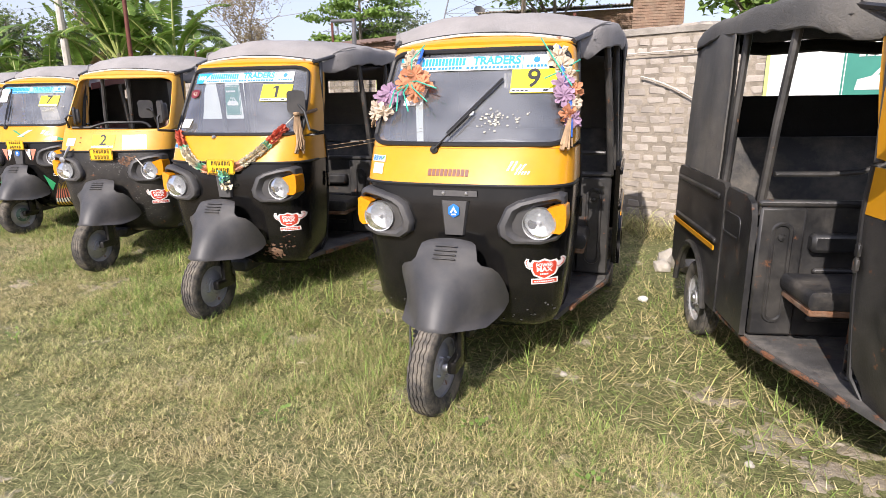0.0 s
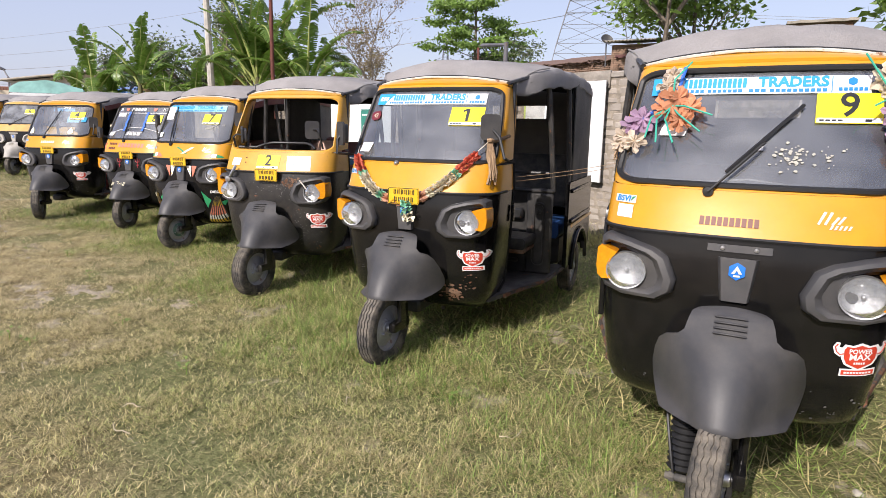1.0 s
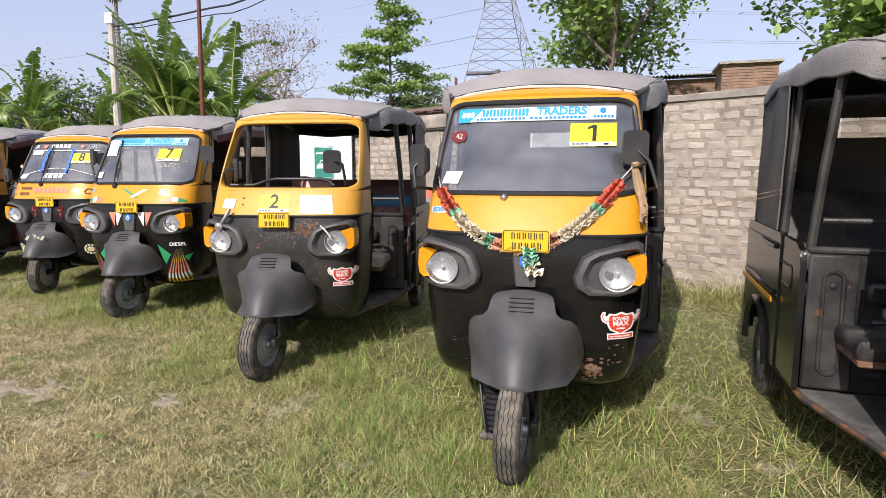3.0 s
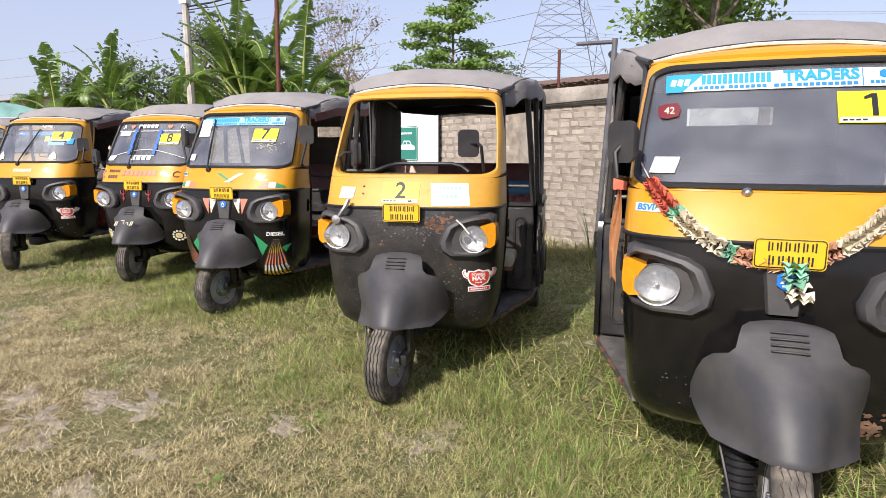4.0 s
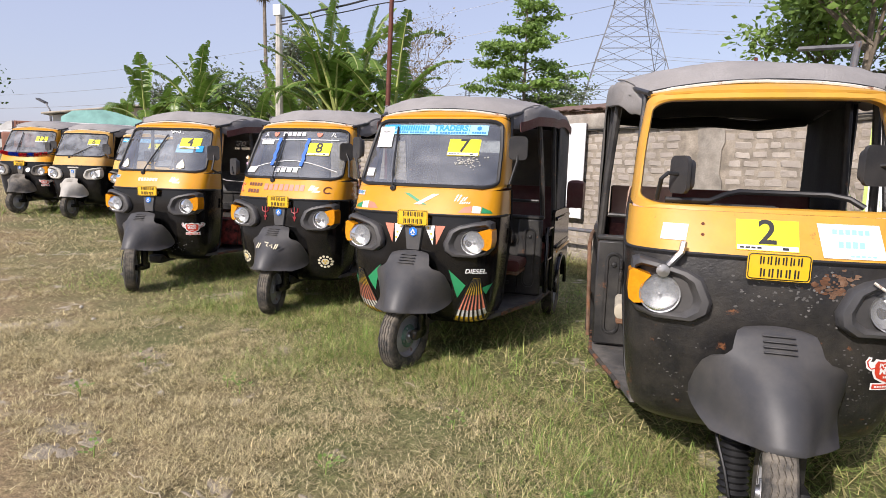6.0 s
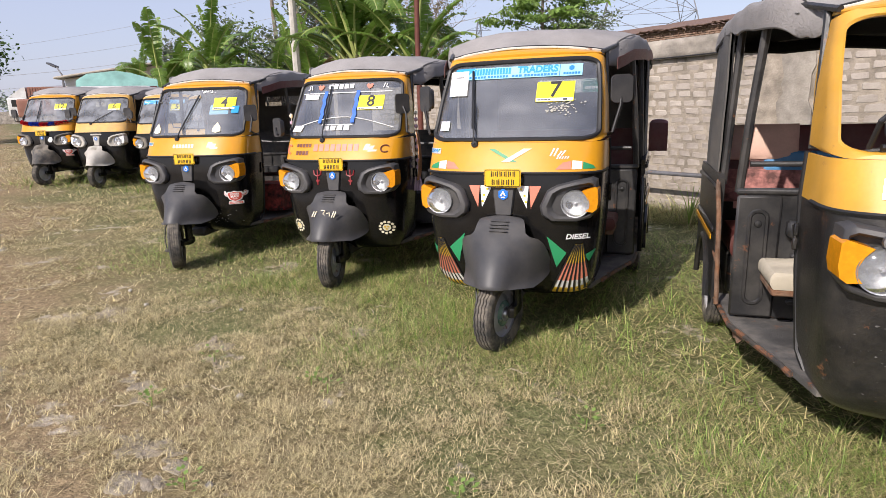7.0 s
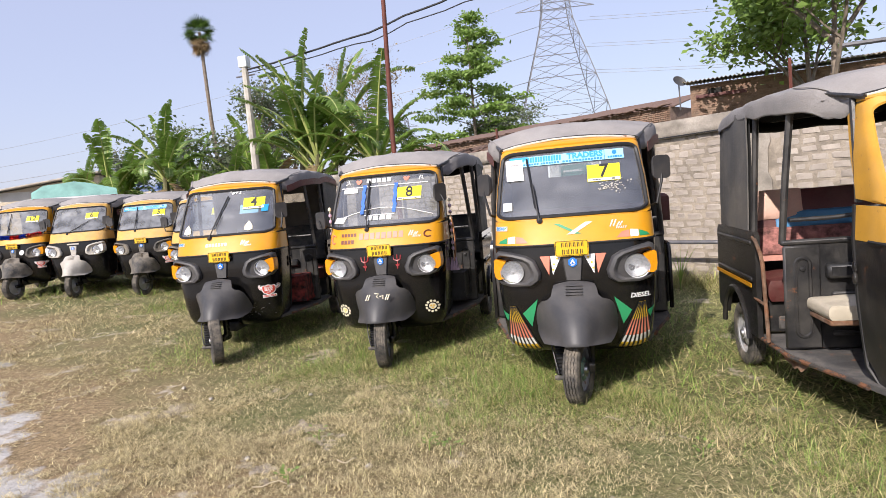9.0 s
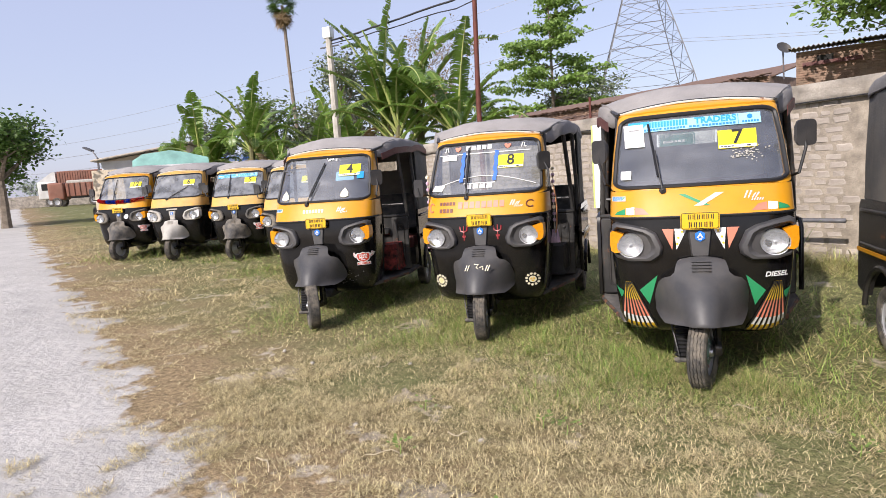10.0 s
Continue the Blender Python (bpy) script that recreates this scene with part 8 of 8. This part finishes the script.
part("cowl_marks", bars([(-0.40, -0.24, 1.255, 0.030, 5), (-0.40, -0.26, 1.19, 0.036, 4)], 0.004), BROWN_INK, A8, "brown hand-painted marks")
part("swirl_motif", tube([front(0.44 + 0.035 * math.cos(a), 1.22 + 0.030 * math.sin(a), 0.004) for a in [radians(40 + 30 * k) for k in range(10)]], 0.007, 4), BROWN_INK, A8)
part("swirl_motif", tube([front(-0.48 + 0.025 * math.cos(a), 1.22 + 0.040 * math.sin(a), 0.004) for a in [radians(40 + 30 * k) for k in range(10)]], 0.007, 4), SALMON, A8)
script_mark(A8, 0.26, 1.215)
TRIDENT = material("dark_red_print", (0.26, 0.018, 0.022), 0.4, vary=0.12, bump=0.02)
for s in (-1, 1):
    x = s * 0.155
    part("trident_decal", merge(tube([front(x, 0.91, 0.004), front(x, 1.045, 0.004)], 0.006, 4), tube([front(x - 0.035, 1.04, 0.004), front(x - 0.030, 1.0, 0.004), front(x, 0.985, 0.004), front(x + 0.030, 1.0, 0.004), front(x + 0.035, 1.04, 0.004)], 0.007, 4), poly_patch([(x - 0.02, 0.955), (x + 0.02, 0.955), (x + 0.012, 0.935), (x - 0.012, 0.935)], 0.005)), TRIDENT, A8, "dark red trident decal")
    x = s * 0.428
    part("sun_decal", merge(*[decal([(x + 0.054 * math.cos(q) + 0.0125 * math.cos(w * math.tau / 7), 0.515 + 0.054 * math.sin(q) + 0.0125 * math.sin(w * math.tau / 7)) for w in range(7)], [tuple(range(7))], 0.004) for q in [k * math.tau / 11 for k in range(11)]], decal([(x + 0.033 * math.cos(w * math.tau / 12), 0.515 + 0.033 * math.sin(w * math.tau / 12)) for w in range(12)], [tuple(range(12))], 0.004)), CREAM, A8, "cream ring of painted petals")["kind"] = "stuff"
    part("sun_centre", merge(*[decal([(x + 0.014 * math.cos(q) + 0.009 * math.cos(w * math.tau / 7), 0.515 + 0.014 * math.sin(q) + 0.009 * math.sin(w * math.tau / 7)) for w in range(7)], [tuple(range(7))], 0.006) for q in (0.5, 2.6, 4.7)]), YEL_P, A8, "yellow painted spots")
part("fender_marks", merge(*[tube([Vector((x, -0.292 - 0.30 * (0.70 - z) - 0.004, z)) for x, z in st], 0.005, 4) for st in (((-0.02, 0.72), (0.02, 0.715), (0.0, 0.69), (0.03, 0.67), (-0.02, 0.655)), ((0.03, 0.69), (0.06, 0.70), (0.06, 0.67)), ((-0.08, 0.71), (-0.10, 0.66)), ((-0.06, 0.71), (-0.08, 0.66)), ((0.10, 0.71), (0.08, 0.66)), ((0.12, 0.71), (0.10, 0.66)))]), CREAM, A8, "white painted strokes")
for sx, n in ((-0.60, 9), (0.60, 9)):
    t8 = hung("tassel_string", A8, "string of faded pink pompoms and tassels", "tassel")
    y0 = 0.36 if sx < 0 else 0.44
    part("string", tube([(sx, y0, 1.55), (sx, y0, 0.85)], 0.004, 4), PIPING, t8)
    for k in range(n):
        part("pompom", moved(lathe([(0.0, -0.019), (0.013, -0.015), (0.018, 0.0), (0.013, 0.015), (0.0, 0.019)], 10, "z"), Matrix.Translation((sx, y0, 1.52 - 0.062 * k))), LILAC if k % 3 else GAR_CR, t8)
    for k in range(3):
        part("tassel", merge(*[tube([(sx + 0.02 * (k - 1), y0, 0.93), (sx + 0.03 * (k - 1) + 0.012 * math.cos(q), y0 + 0.012 * math.sin(q), 0.80)], 0.006, 4) for q in (0, 1.5, 3, 4.5)]), LILAC, t8)
c8 = hung("cloth_strip", A8, "brown cloth strip hanging on the door edge", "cloth")
part("cloth", thick([[Vector((0.605 + 0.02 * math.sin(z * 7), 0.44 + w * (0.03 + 0.03 * (1.3 - z)), z)) for w in (-1, -0.3, 0.4, 1)] for z in (1.36, 1.24, 1.12, 1.0, 0.90)], lambda p: p + Vector((0.006, 0, 0))), CLOTH, c8)

# --- the one with heart stickers
for x in (-0.415, 0.27):
    part("leaf_sticker", poly_patch([(x - 0.045, 1.37), (x - 0.04, 1.41), (x, 1.465), (x + 0.04, 1.41), (x + 0.045, 1.37), (x, 1.355)], 0.003), CREAM, A4, "cream leaf-shaped sticker")
sticker(A4, "blue_sticker", 0.385, 0.455, 1.555, 1.63, SIGN_BLUE, "torn blue sticker")
sticker(A4, "pale_panel", 0.15, 0.35, 1.545, 1.645, SIGN_PALE, "pale sticker behind glass", off=-0.012)
part("cowl_writing", bars([(-0.18, 0.06, 1.225, 0.035, 7)], 0.004), CREAM, A4, "white hand-painted writing")
script_mark(A4, 0.20, 1.21)
emission_badge(A4, -0.48, 1.25)
flecks(A4, "sticker_residue", -0.38, 1.72, 0.05, 0.05, 26, 0.009, SCRATCH, 31, 0.003, "flaked sticker residue")
flecks(A4, "sticker_residue", 0.12, 1.79, 0.04, 0.008, 16, 0.012, WHITE, 32, 0.003, "torn white sticker")
flecks(A4, "paint_scuffs", 0.2, 0.45, 0.15, 0.05, 60, 0.006, SCRATCH, 33, 0.002, "fine scuffs in the paint")

# --- the one with tinsel
t12 = hung("tinsel_garland", A12, "red and blue tinsel strung under the windscreen", "garland")
ruffle([front(-0.52 + 1.04 * k / 20, 1.33 - 0.05 * math.sin(math.pi * k / 20) * 1.0, 0.03) for k in range(21)], ((0.22, TINSEL_R), (0.45, TINSEL_B), (0.60, TINSEL_R), (0.72, TINSEL_B), (1.0, TINSEL_R)), t12, 0.045, 5, 0.02)
part("white_figure_sticker", poly_patch([(0.10, 0.95), (0.14, 1.0), (0.19, 1.0), (0.20, 0.95), (0.17, 0.90), (0.12, 0.90)], 0.004), WHITE, A12, "white sticker on the nose")

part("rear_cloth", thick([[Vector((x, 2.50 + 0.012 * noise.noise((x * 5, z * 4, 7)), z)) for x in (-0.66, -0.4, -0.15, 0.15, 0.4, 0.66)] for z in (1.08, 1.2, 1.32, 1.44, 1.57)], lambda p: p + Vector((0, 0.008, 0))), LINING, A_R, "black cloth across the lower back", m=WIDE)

# the battery, tin and cup holder in the open cab
h = hung("tin_holder", A_R, "black wire holder standing on the cab floor", "holder")
for z_, r_ in ((0.50, 0.010), (0.37, 0.012)):
    part("ring", tube([(-0.42 + 0.06 * math.cos(k * math.tau / 20), 0.62 + 0.06 * math.sin(k * math.tau / 20), z_) for k in range(20)], r_, 6, True), BLACK_WORN, h)
for a in (0.3, 2.4, 4.5):
    part("leg", tube([(-0.42 + 0.06 * math.cos(a), 0.62 + 0.06 * math.sin(a), 0.36), (-0.42 + 0.06 * math.cos(a), 0.62 + 0.06 * math.sin(a), 0.50)], 0.008, 6), BLACK_WORN, h)
h = hung("battery", A_R, "dusty black battery on the cab floor", "battery")
part("case", box(0.24, 0.18, 0.20, (-0.12, 0.58, 0.455), 0.012, 2), PLASTIC, h)
for dx in (-0.07, 0.07):
    part("terminal", tube([(-0.12 + dx, 0.58, 0.55), (-0.12 + dx, 0.58, 0.585)], 0.014, 8), STEEL, h)

# ---------------------------------------------------------------- far vehicles, lamp and litter
TARP = material("green_tarpaulin", (0.24, 0.46, 0.41), 0.85, vary=0.3, bump=0.3, scale=2)
TRUCK_WHITE = material("white_truck_cab", (0.60, 0.60, 0.58), 0.5, vary=0.2, bump=0.05, dust=0.3, scale=1)
CONTAINER = material("brown_container", (0.24, 0.095, 0.06), 0.6, vary=0.25, bump=0.1, scale=1, dust=0.15)
BLUE_PAINT = material("blue_tractor_paint", (0.02, 0.09, 0.36), 0.4, vary=0.2, bump=0.05, dust=0.15)


def far_wheel(e, x, y, r=0.5, w=0.28):
    wl = part("wheel", lathe([(r * 0.55, -w / 2), (r * 0.92, -w / 2), (r, -w * 0.36), (r, w * 0.36), (r * 0.92, w / 2), (r * 0.55, w / 2)], 24, "x"), RUBBER, e, m=pose(x, y, r))
    part("rim", lathe([(0.0, -w * 0.3), (r * 0.3, -w * 0.32), (r * 0.56, -w * 0.48), (r * 0.56, w * 0.48), (r * 0.3, w * 0.32), (0.0, w * 0.3)], 20, "x"), RIM, wl)


tk = thing("container_truck", pose(-70.6, 44.7, ground_z(-70.6, 44.7), 0, 0, -52), "white-cabbed lorry with a brown corrugated container", "truck")
part("container", merge(box(2.4, 7.0, 2.4, (0, 4.6, 2.5), 0.03, 1), *[box(0.05, 0.12, 2.2, (1.22, 1.3 + 0.25 * k, 2.5)) for k in range(27)]), CONTAINER, tk, "brown corrugated container", smooth=False)
part("cab", merge(box(2.3, 1.9, 1.9, (0, 0.0, 1.75), 0.15, 3)), TRUCK_WHITE, tk, "white cab")
part("deflector", extrude([(-0.8, 2.7), (0.9, 2.7), (0.9, 3.7), (0.5, 3.6)], Matrix(((0, 0, 1, -1.1), (1, 0, 0, 0), (0, 1, 0, 0), (0, 0, 0, 1))), 2.2), TRUCK_WHITE, tk, "white wind deflector")
part("cab_window", box(0.04, 0.9, 0.7, (1.16, -0.1, 2.1), 0.02, 1), HOLE, tk)
part("cab_window", box(1.9, 0.04, 0.7, (0, -0.96, 2.1), 0.02, 1), HOLE, tk)
for x in (-1.0, 1.0):
    for y in (0.1, 4.8, 6.6):
        far_wheel(tk, x, y)
part("chassis", box(0.9, 8.0, 0.3, (0, 3.6, 0.9)), BLACK_WORN, tk)
tr = thing("tractor", pose(-40.9, 29.1, ground_z(-40.9, 29.1), 0, 0, 40), "blue tractor beside the last auto rickshaw", "tractor")
part("bonnet", box(0.7, 1.5, 0.6, (0, -0.6, 1.0), 0.08, 3), BLUE_PAINT, tr, "blue bonnet")
part("grille", box(0.6, 0.06, 0.5, (0, -1.37, 0.98), 0.02, 1), INK, tr)
part("grille_stripe", box(0.10, 0.03, 0.46, (0.2, -1.41, 0.98), 0.01, 1), WHITE, tr)
part("mudguard", merge(*[box(0.35, 1.0, 0.10, (s * 0.62, 0.75, 1.25), 0.04, 2) for s in (-1, 1)]), BLUE_PAINT, tr)
part("seat", cushion(0.45, 0.4, 0.12, (0, 0.7, 1.15)), VINYL_BLACK, tr)
part("engine_block", box(0.5, 1.8, 0.5, (0, -0.3, 0.65), 0.05, 1), BLACK_WORN, tr)
part("exhaust", tube([(0.2, -0.7, 1.2), (0.2, -0.7, 2.0)], 0.04, 8), BLACK_WORN, tr)
for s in (-1, 1):
    far_wheel(tr, s * 0.6, 0.75, 0.65, 0.35)
    far_wheel(tr, s * 0.5, -1.0, 0.36, 0.2)
tp = thing("tipper_truck", pose(-63.3, 41.4, ground_z(-63.3, 41.4), 0, 0, -50), "small brown tipper lorry with a pale load", "truck")
part("tipper_bed", merge(box(2.1, 3.4, 1.3, (0, 2.0, 1.6), 0.04, 1), *[box(0.08, 0.1, 1.3, (1.08, 0.5 + 0.5 * k, 1.6)) for k in range(7)]), CONTAINER, tp, "dusty brown bed")
part("load_sheet", box(2.0, 3.2, 0.35, (0, 2.0, 2.35), 0.12, 3), PLASTIC_PALE, tp)
part("cab", box(2.0, 1.4, 1.7, (0, -0.6, 1.5), 0.18, 3), CONTAINER, tp)
for x in (-0.9, 0.9):
    for y in (-0.6, 2.6):
        far_wheel(tp, x, y, 0.45)
gt = thing("covered_truck", pose(-22.5, 18.1, ground_z(-22.5, 18.1), 0, 0, 48), "small lorry under a green tarpaulin", "truck")
part("load_cover", thick([[Vector((1.2 * c, -1.8 + 0.45 * k, (2.82 - 0.30 * c * c - (0.5 if abs(c) == 1 else 0.0) + 0.12 * noise.noise((k * 0.7, c * 2, 3))) if 0 < k < 9 else 2.0)) for c in (-1, -0.97, -0.7, -0.35, 0, 0.35, 0.7, 0.97, 1)] for k in range(10)], lambda p: p - Vector((0, 0, 0.03))), TARP, gt, "green tarpaulin")
part("load_bed", box(2.3, 4.0, 1.6, (0, 0.2, 1.55), 0.03, 1), VINYL_RED, gt)
part("cab", box(2.0, 1.4, 1.6, (0, -2.4, 1.5), 0.15, 3), TRUCK_WHITE, gt)
for x in (-0.9, 0.9):
    for y in (-2.2, 1.2):
        far_wheel(gt, x, y, 0.42)
fl = thing("street_lamp", pose(-44.0, 31.0, 0, 0, 0, 0), "tall thin street lamp over the far field", "street lamp")
part("pole", tube([(0, 0, 0), (0.1, 0, 4.6)], 0.07, 6), GREY_TUBE, fl)
part("arm", tube([(0.1, 0, 4.6), (-0.5, 0.1, 5.2)], 0.05, 6), GREY_TUBE, fl)
part("lamp_head", moved(box(0.9, 0.3, 0.12, (0, 0, 0), 0.04, 2), pose(-0.85, 0.1, 5.3, 0, 20, 0)), PLASTIC, fl)

STONE = material("pale_rubble", (0.46, 0.42, 0.36), 0.9, vary=0.25, bump=0.4, scale=8)
PAPER = material("crumpled_white_paper", (0.75, 0.75, 0.73), 0.8, vary=0.15, bump=0.3, scale=20)


def lump(r, seed, squash=0.7):
    bm = bmesh.new()
    bmesh.ops.create_icosphere(bm, subdivisions=2, radius=r)
    for v in bm.verts:
        k = 1 + 0.35 * noise.noise(Vector(v.co) / r * 1.3 + Vector((seed, 0, 0)))
        v.co = Vector((v.co.x * k, v.co.y * k, v.co.z * k * squash))
    return bm


def litter(name, x, y, r, mat, label, seed, squash=0.7):
    bm = lump(r, seed, squash)
    me = bpy.data.meshes.new(name)
    bm.to_mesh(me)
    bm.free()
    me.materials.append(mat)
    ob = new(name, me)
    ob.location = (x, y, ground_z(x, y) + r * squash * 0.55)
    return tagged(ob, label, name.replace("_", " "), "litter on the grass")


for i, (x, y, r) in enumerate(((2.62, 6.1, 0.15), (2.50, 6.25, 0.12), (2.74, 6.3, 0.17), (2.40, 6.05, 0.08))):
    litter("rubble_stone", x, y, r, STONE, "pale broken stone lying in the grass", i, 0.8)
litter("stone", 1.49, 3.68, 0.022, STONE, "small pale stone in the turf", 9)
litter("crumpled_paper", 2.12, 5.15, 0.04, PAPER, "crumpled white paper in the turf", 12, 0.6)
litter("crumpled_paper", 1.55, 6.0, 0.07, PAPER, "crumpled white paper in the turf", 14, 0.8)
rngs = random.Random(6)
for i in range(14):
    p = along(rngs.uniform(-2, 14), rngs.uniform(0.4, 4.5))
    litter("stone", p.x, p.y, rngs.uniform(0.010, 0.022), STONE, "small pale stone in the turf", 50 + i)

# dry twigs, reeds by the board, low weeds
TWIG = material("bleached_twig", (0.58, 0.50, 0.36), 0.85, vary=0.3, bump=0.2)
for i in range(22):
    s, n = rngs.uniform(0.5, 11), rngs.uniform(0.5, 3.0)
    p = along(s, n)
    a = rngs.uniform(0, 6.28)
    L = rngs.uniform(0.08, 0.22)
    pts = [Vector((p.x + L * u * math.cos(a + 0.5 * u), p.y + L * u * math.sin(a + 0.5 * u), ground_z(p.x, p.y) + 0.03 + 0.012 * math.sin(u * 7 + i))) for u in (0, 0.25, 0.5, 0.75, 1)]
    ob = new("dry_twig", mesh_of("dry_twig", *tube(pts, 0.003, 4)))
    ob.data.materials.append(TWIG)
    tagged(ob, "bleached dry grass stalk lying on the turf", "twig", "stalks on the turf")


def reed(s, n, seed, count, h):
    rng = random.Random(seed)
    p = along(s, n)
    e = thing("reed_clump", pose(p.x, p.y, ground_z(p.x, p.y)), "clump of tall green reed blades by the wall", "reeds", "weeds along the wall")
    for k in range(count):
        a, L = rng.uniform(0, 6.28), h * rng.uniform(0.5, 1.1)
        out = rng.uniform(0.15, 0.45) * L
        rows = []
        for u in (0, 0.25, 0.5, 0.75, 1.0):
            c = Vector((math.cos(a) * out * u ** 1.8, math.sin(a) * out * u ** 1.8, L * u * (1 - 0.12 * u)))
            w = 0.008 * (1 - u ** 2) + 0.001
            rows.append([c + Vector((-math.sin(a), math.cos(a), 0)) * w, c - Vector((-math.sin(a), math.cos(a), 0)) * w])
        part("blade", grid(rows), TALL if k % 4 else STRAWG, e, smooth=False)


reed(6.15, 7.5, 1, 20, 1.9)
reed(6.6, 7.4, 2, 8, 1.3)
reed(5.8, 7.4, 3, 10, 1.3)
reed(9.0, 7.4, 4, 14, 0.8)
reed(10.2, 7.3, 5, 12, 0.7)


def weed(x, y, seed):
    rng = random.Random(seed)
    e = thing("weed", pose(x, y, ground_z(x, y)), "small bright broad-leaved weed in the turf", "weed", "weeds in the turf")
    V, Fs = [], []
    for k in range(16):
        a, r = rng.uniform(0, 6.28), rng.uniform(0.01, 0.07)
        c = Vector((r * math.cos(a), r * math.sin(a), rng.uniform(0.02, 0.09)))
        d, w = Vector((math.cos(a), math.sin(a), 0.35)) * 0.028, Vector((-math.sin(a), math.cos(a), 0)) * 0.011
        o = len(V)
        V += [c, c + d * 0.5 + w, c + d, c + d * 0.5 - w]
        Fs.append((o, o + 1, o + 2, o + 3))
    part("leaves", (V, Fs), LEAF_BRIGHT, e, smooth=False)["kind"] = "stuff"
    part("stalk", tube([(0, 0, 0), (0.005, 0, 0.06)], 0.003, 4), TALL, e)


for i in range(26):
    p = along(rngs.uniform(-1.5, 9), rngs.uniform(1.0, 3.2))
    weed(p.x, p.y, i)

# ---------------------------------------------------------------- blocks of the wall
BW, BH = 0.225, 0.112
VARIANTS = []
for v in range(6):
    rr = random.Random(90 + v)
    bm = bmesh.new()
    bmesh.ops.create_cube(bm, size=1.0)
    bmesh.ops.bevel(bm, geom=bm.edges[:], offset=0.15, segments=1, affect="EDGES")
    for q in bm.verts:
        q.co = Vector((q.co.x * (BW - 0.024) + rr.uniform(-0.012, 0.012), q.co.y * 0.06 + rr.uniform(-0.004, 0.004), q.co.z * (BH - 0.020) + rr.uniform(-0.009, 0.009)))
    me = bpy.data.meshes.new("block")
    bm.to_mesh(me)
    bm.free()
    me.materials.append(BRICK_W)
    VARIANTS.append(me)
rb = random.Random(77)
wall_inv = wall.matrix_world.inverted()
rest_V, rest_F = [], []
singles = 0
for row in range(20):
    z = 0.12 + BH * row + BH / 2
    k = 0
    s = -5.0 + BW * 0.5 * (row % 2)
    while s < 19.0:
        step_s = BW * rb.choice((0.62, 0.8, 0.95, 1.0, 1.05, 1.15))
        if abs(s - 8.27) > 0.30:
            m = wall_pose(s + step_s / 2, WALL_N + 0.0455 + rb.uniform(-0.002, 0.002), z + rb.uniform(-0.010, 0.010)) @ pose(0, 0, 0, rb.uniform(-0.8, 0.8), rb.uniform(-1.8, 1.8), rb.uniform(-0.6, 0.6)) @ Matrix.Diagonal((step_s / BW, 1.0, rb.uniform(0.86, 1.04), 1.0))
            me = VARIANTS[rb.randrange(6)]
            if 5.9 < s < 13.0 and singles < 300 and row > 0:
                ob = new("block", me)
                ob.parent = wall
                ob.matrix_basis = wall_inv @ m
                singles += 1
            else:
                o = len(rest_V)
                rest_V += [wall_inv @ m @ q.co for q in me.vertices]
                rest_F += [tuple(i + o for i in f.vertices) for f in me.polygons]
        s += step_s
ob = part("blocks", (rest_V, rest_F), BRICK_J, wall, "limewashed blocks", smooth=False)
ob["kind"] = "stuff"
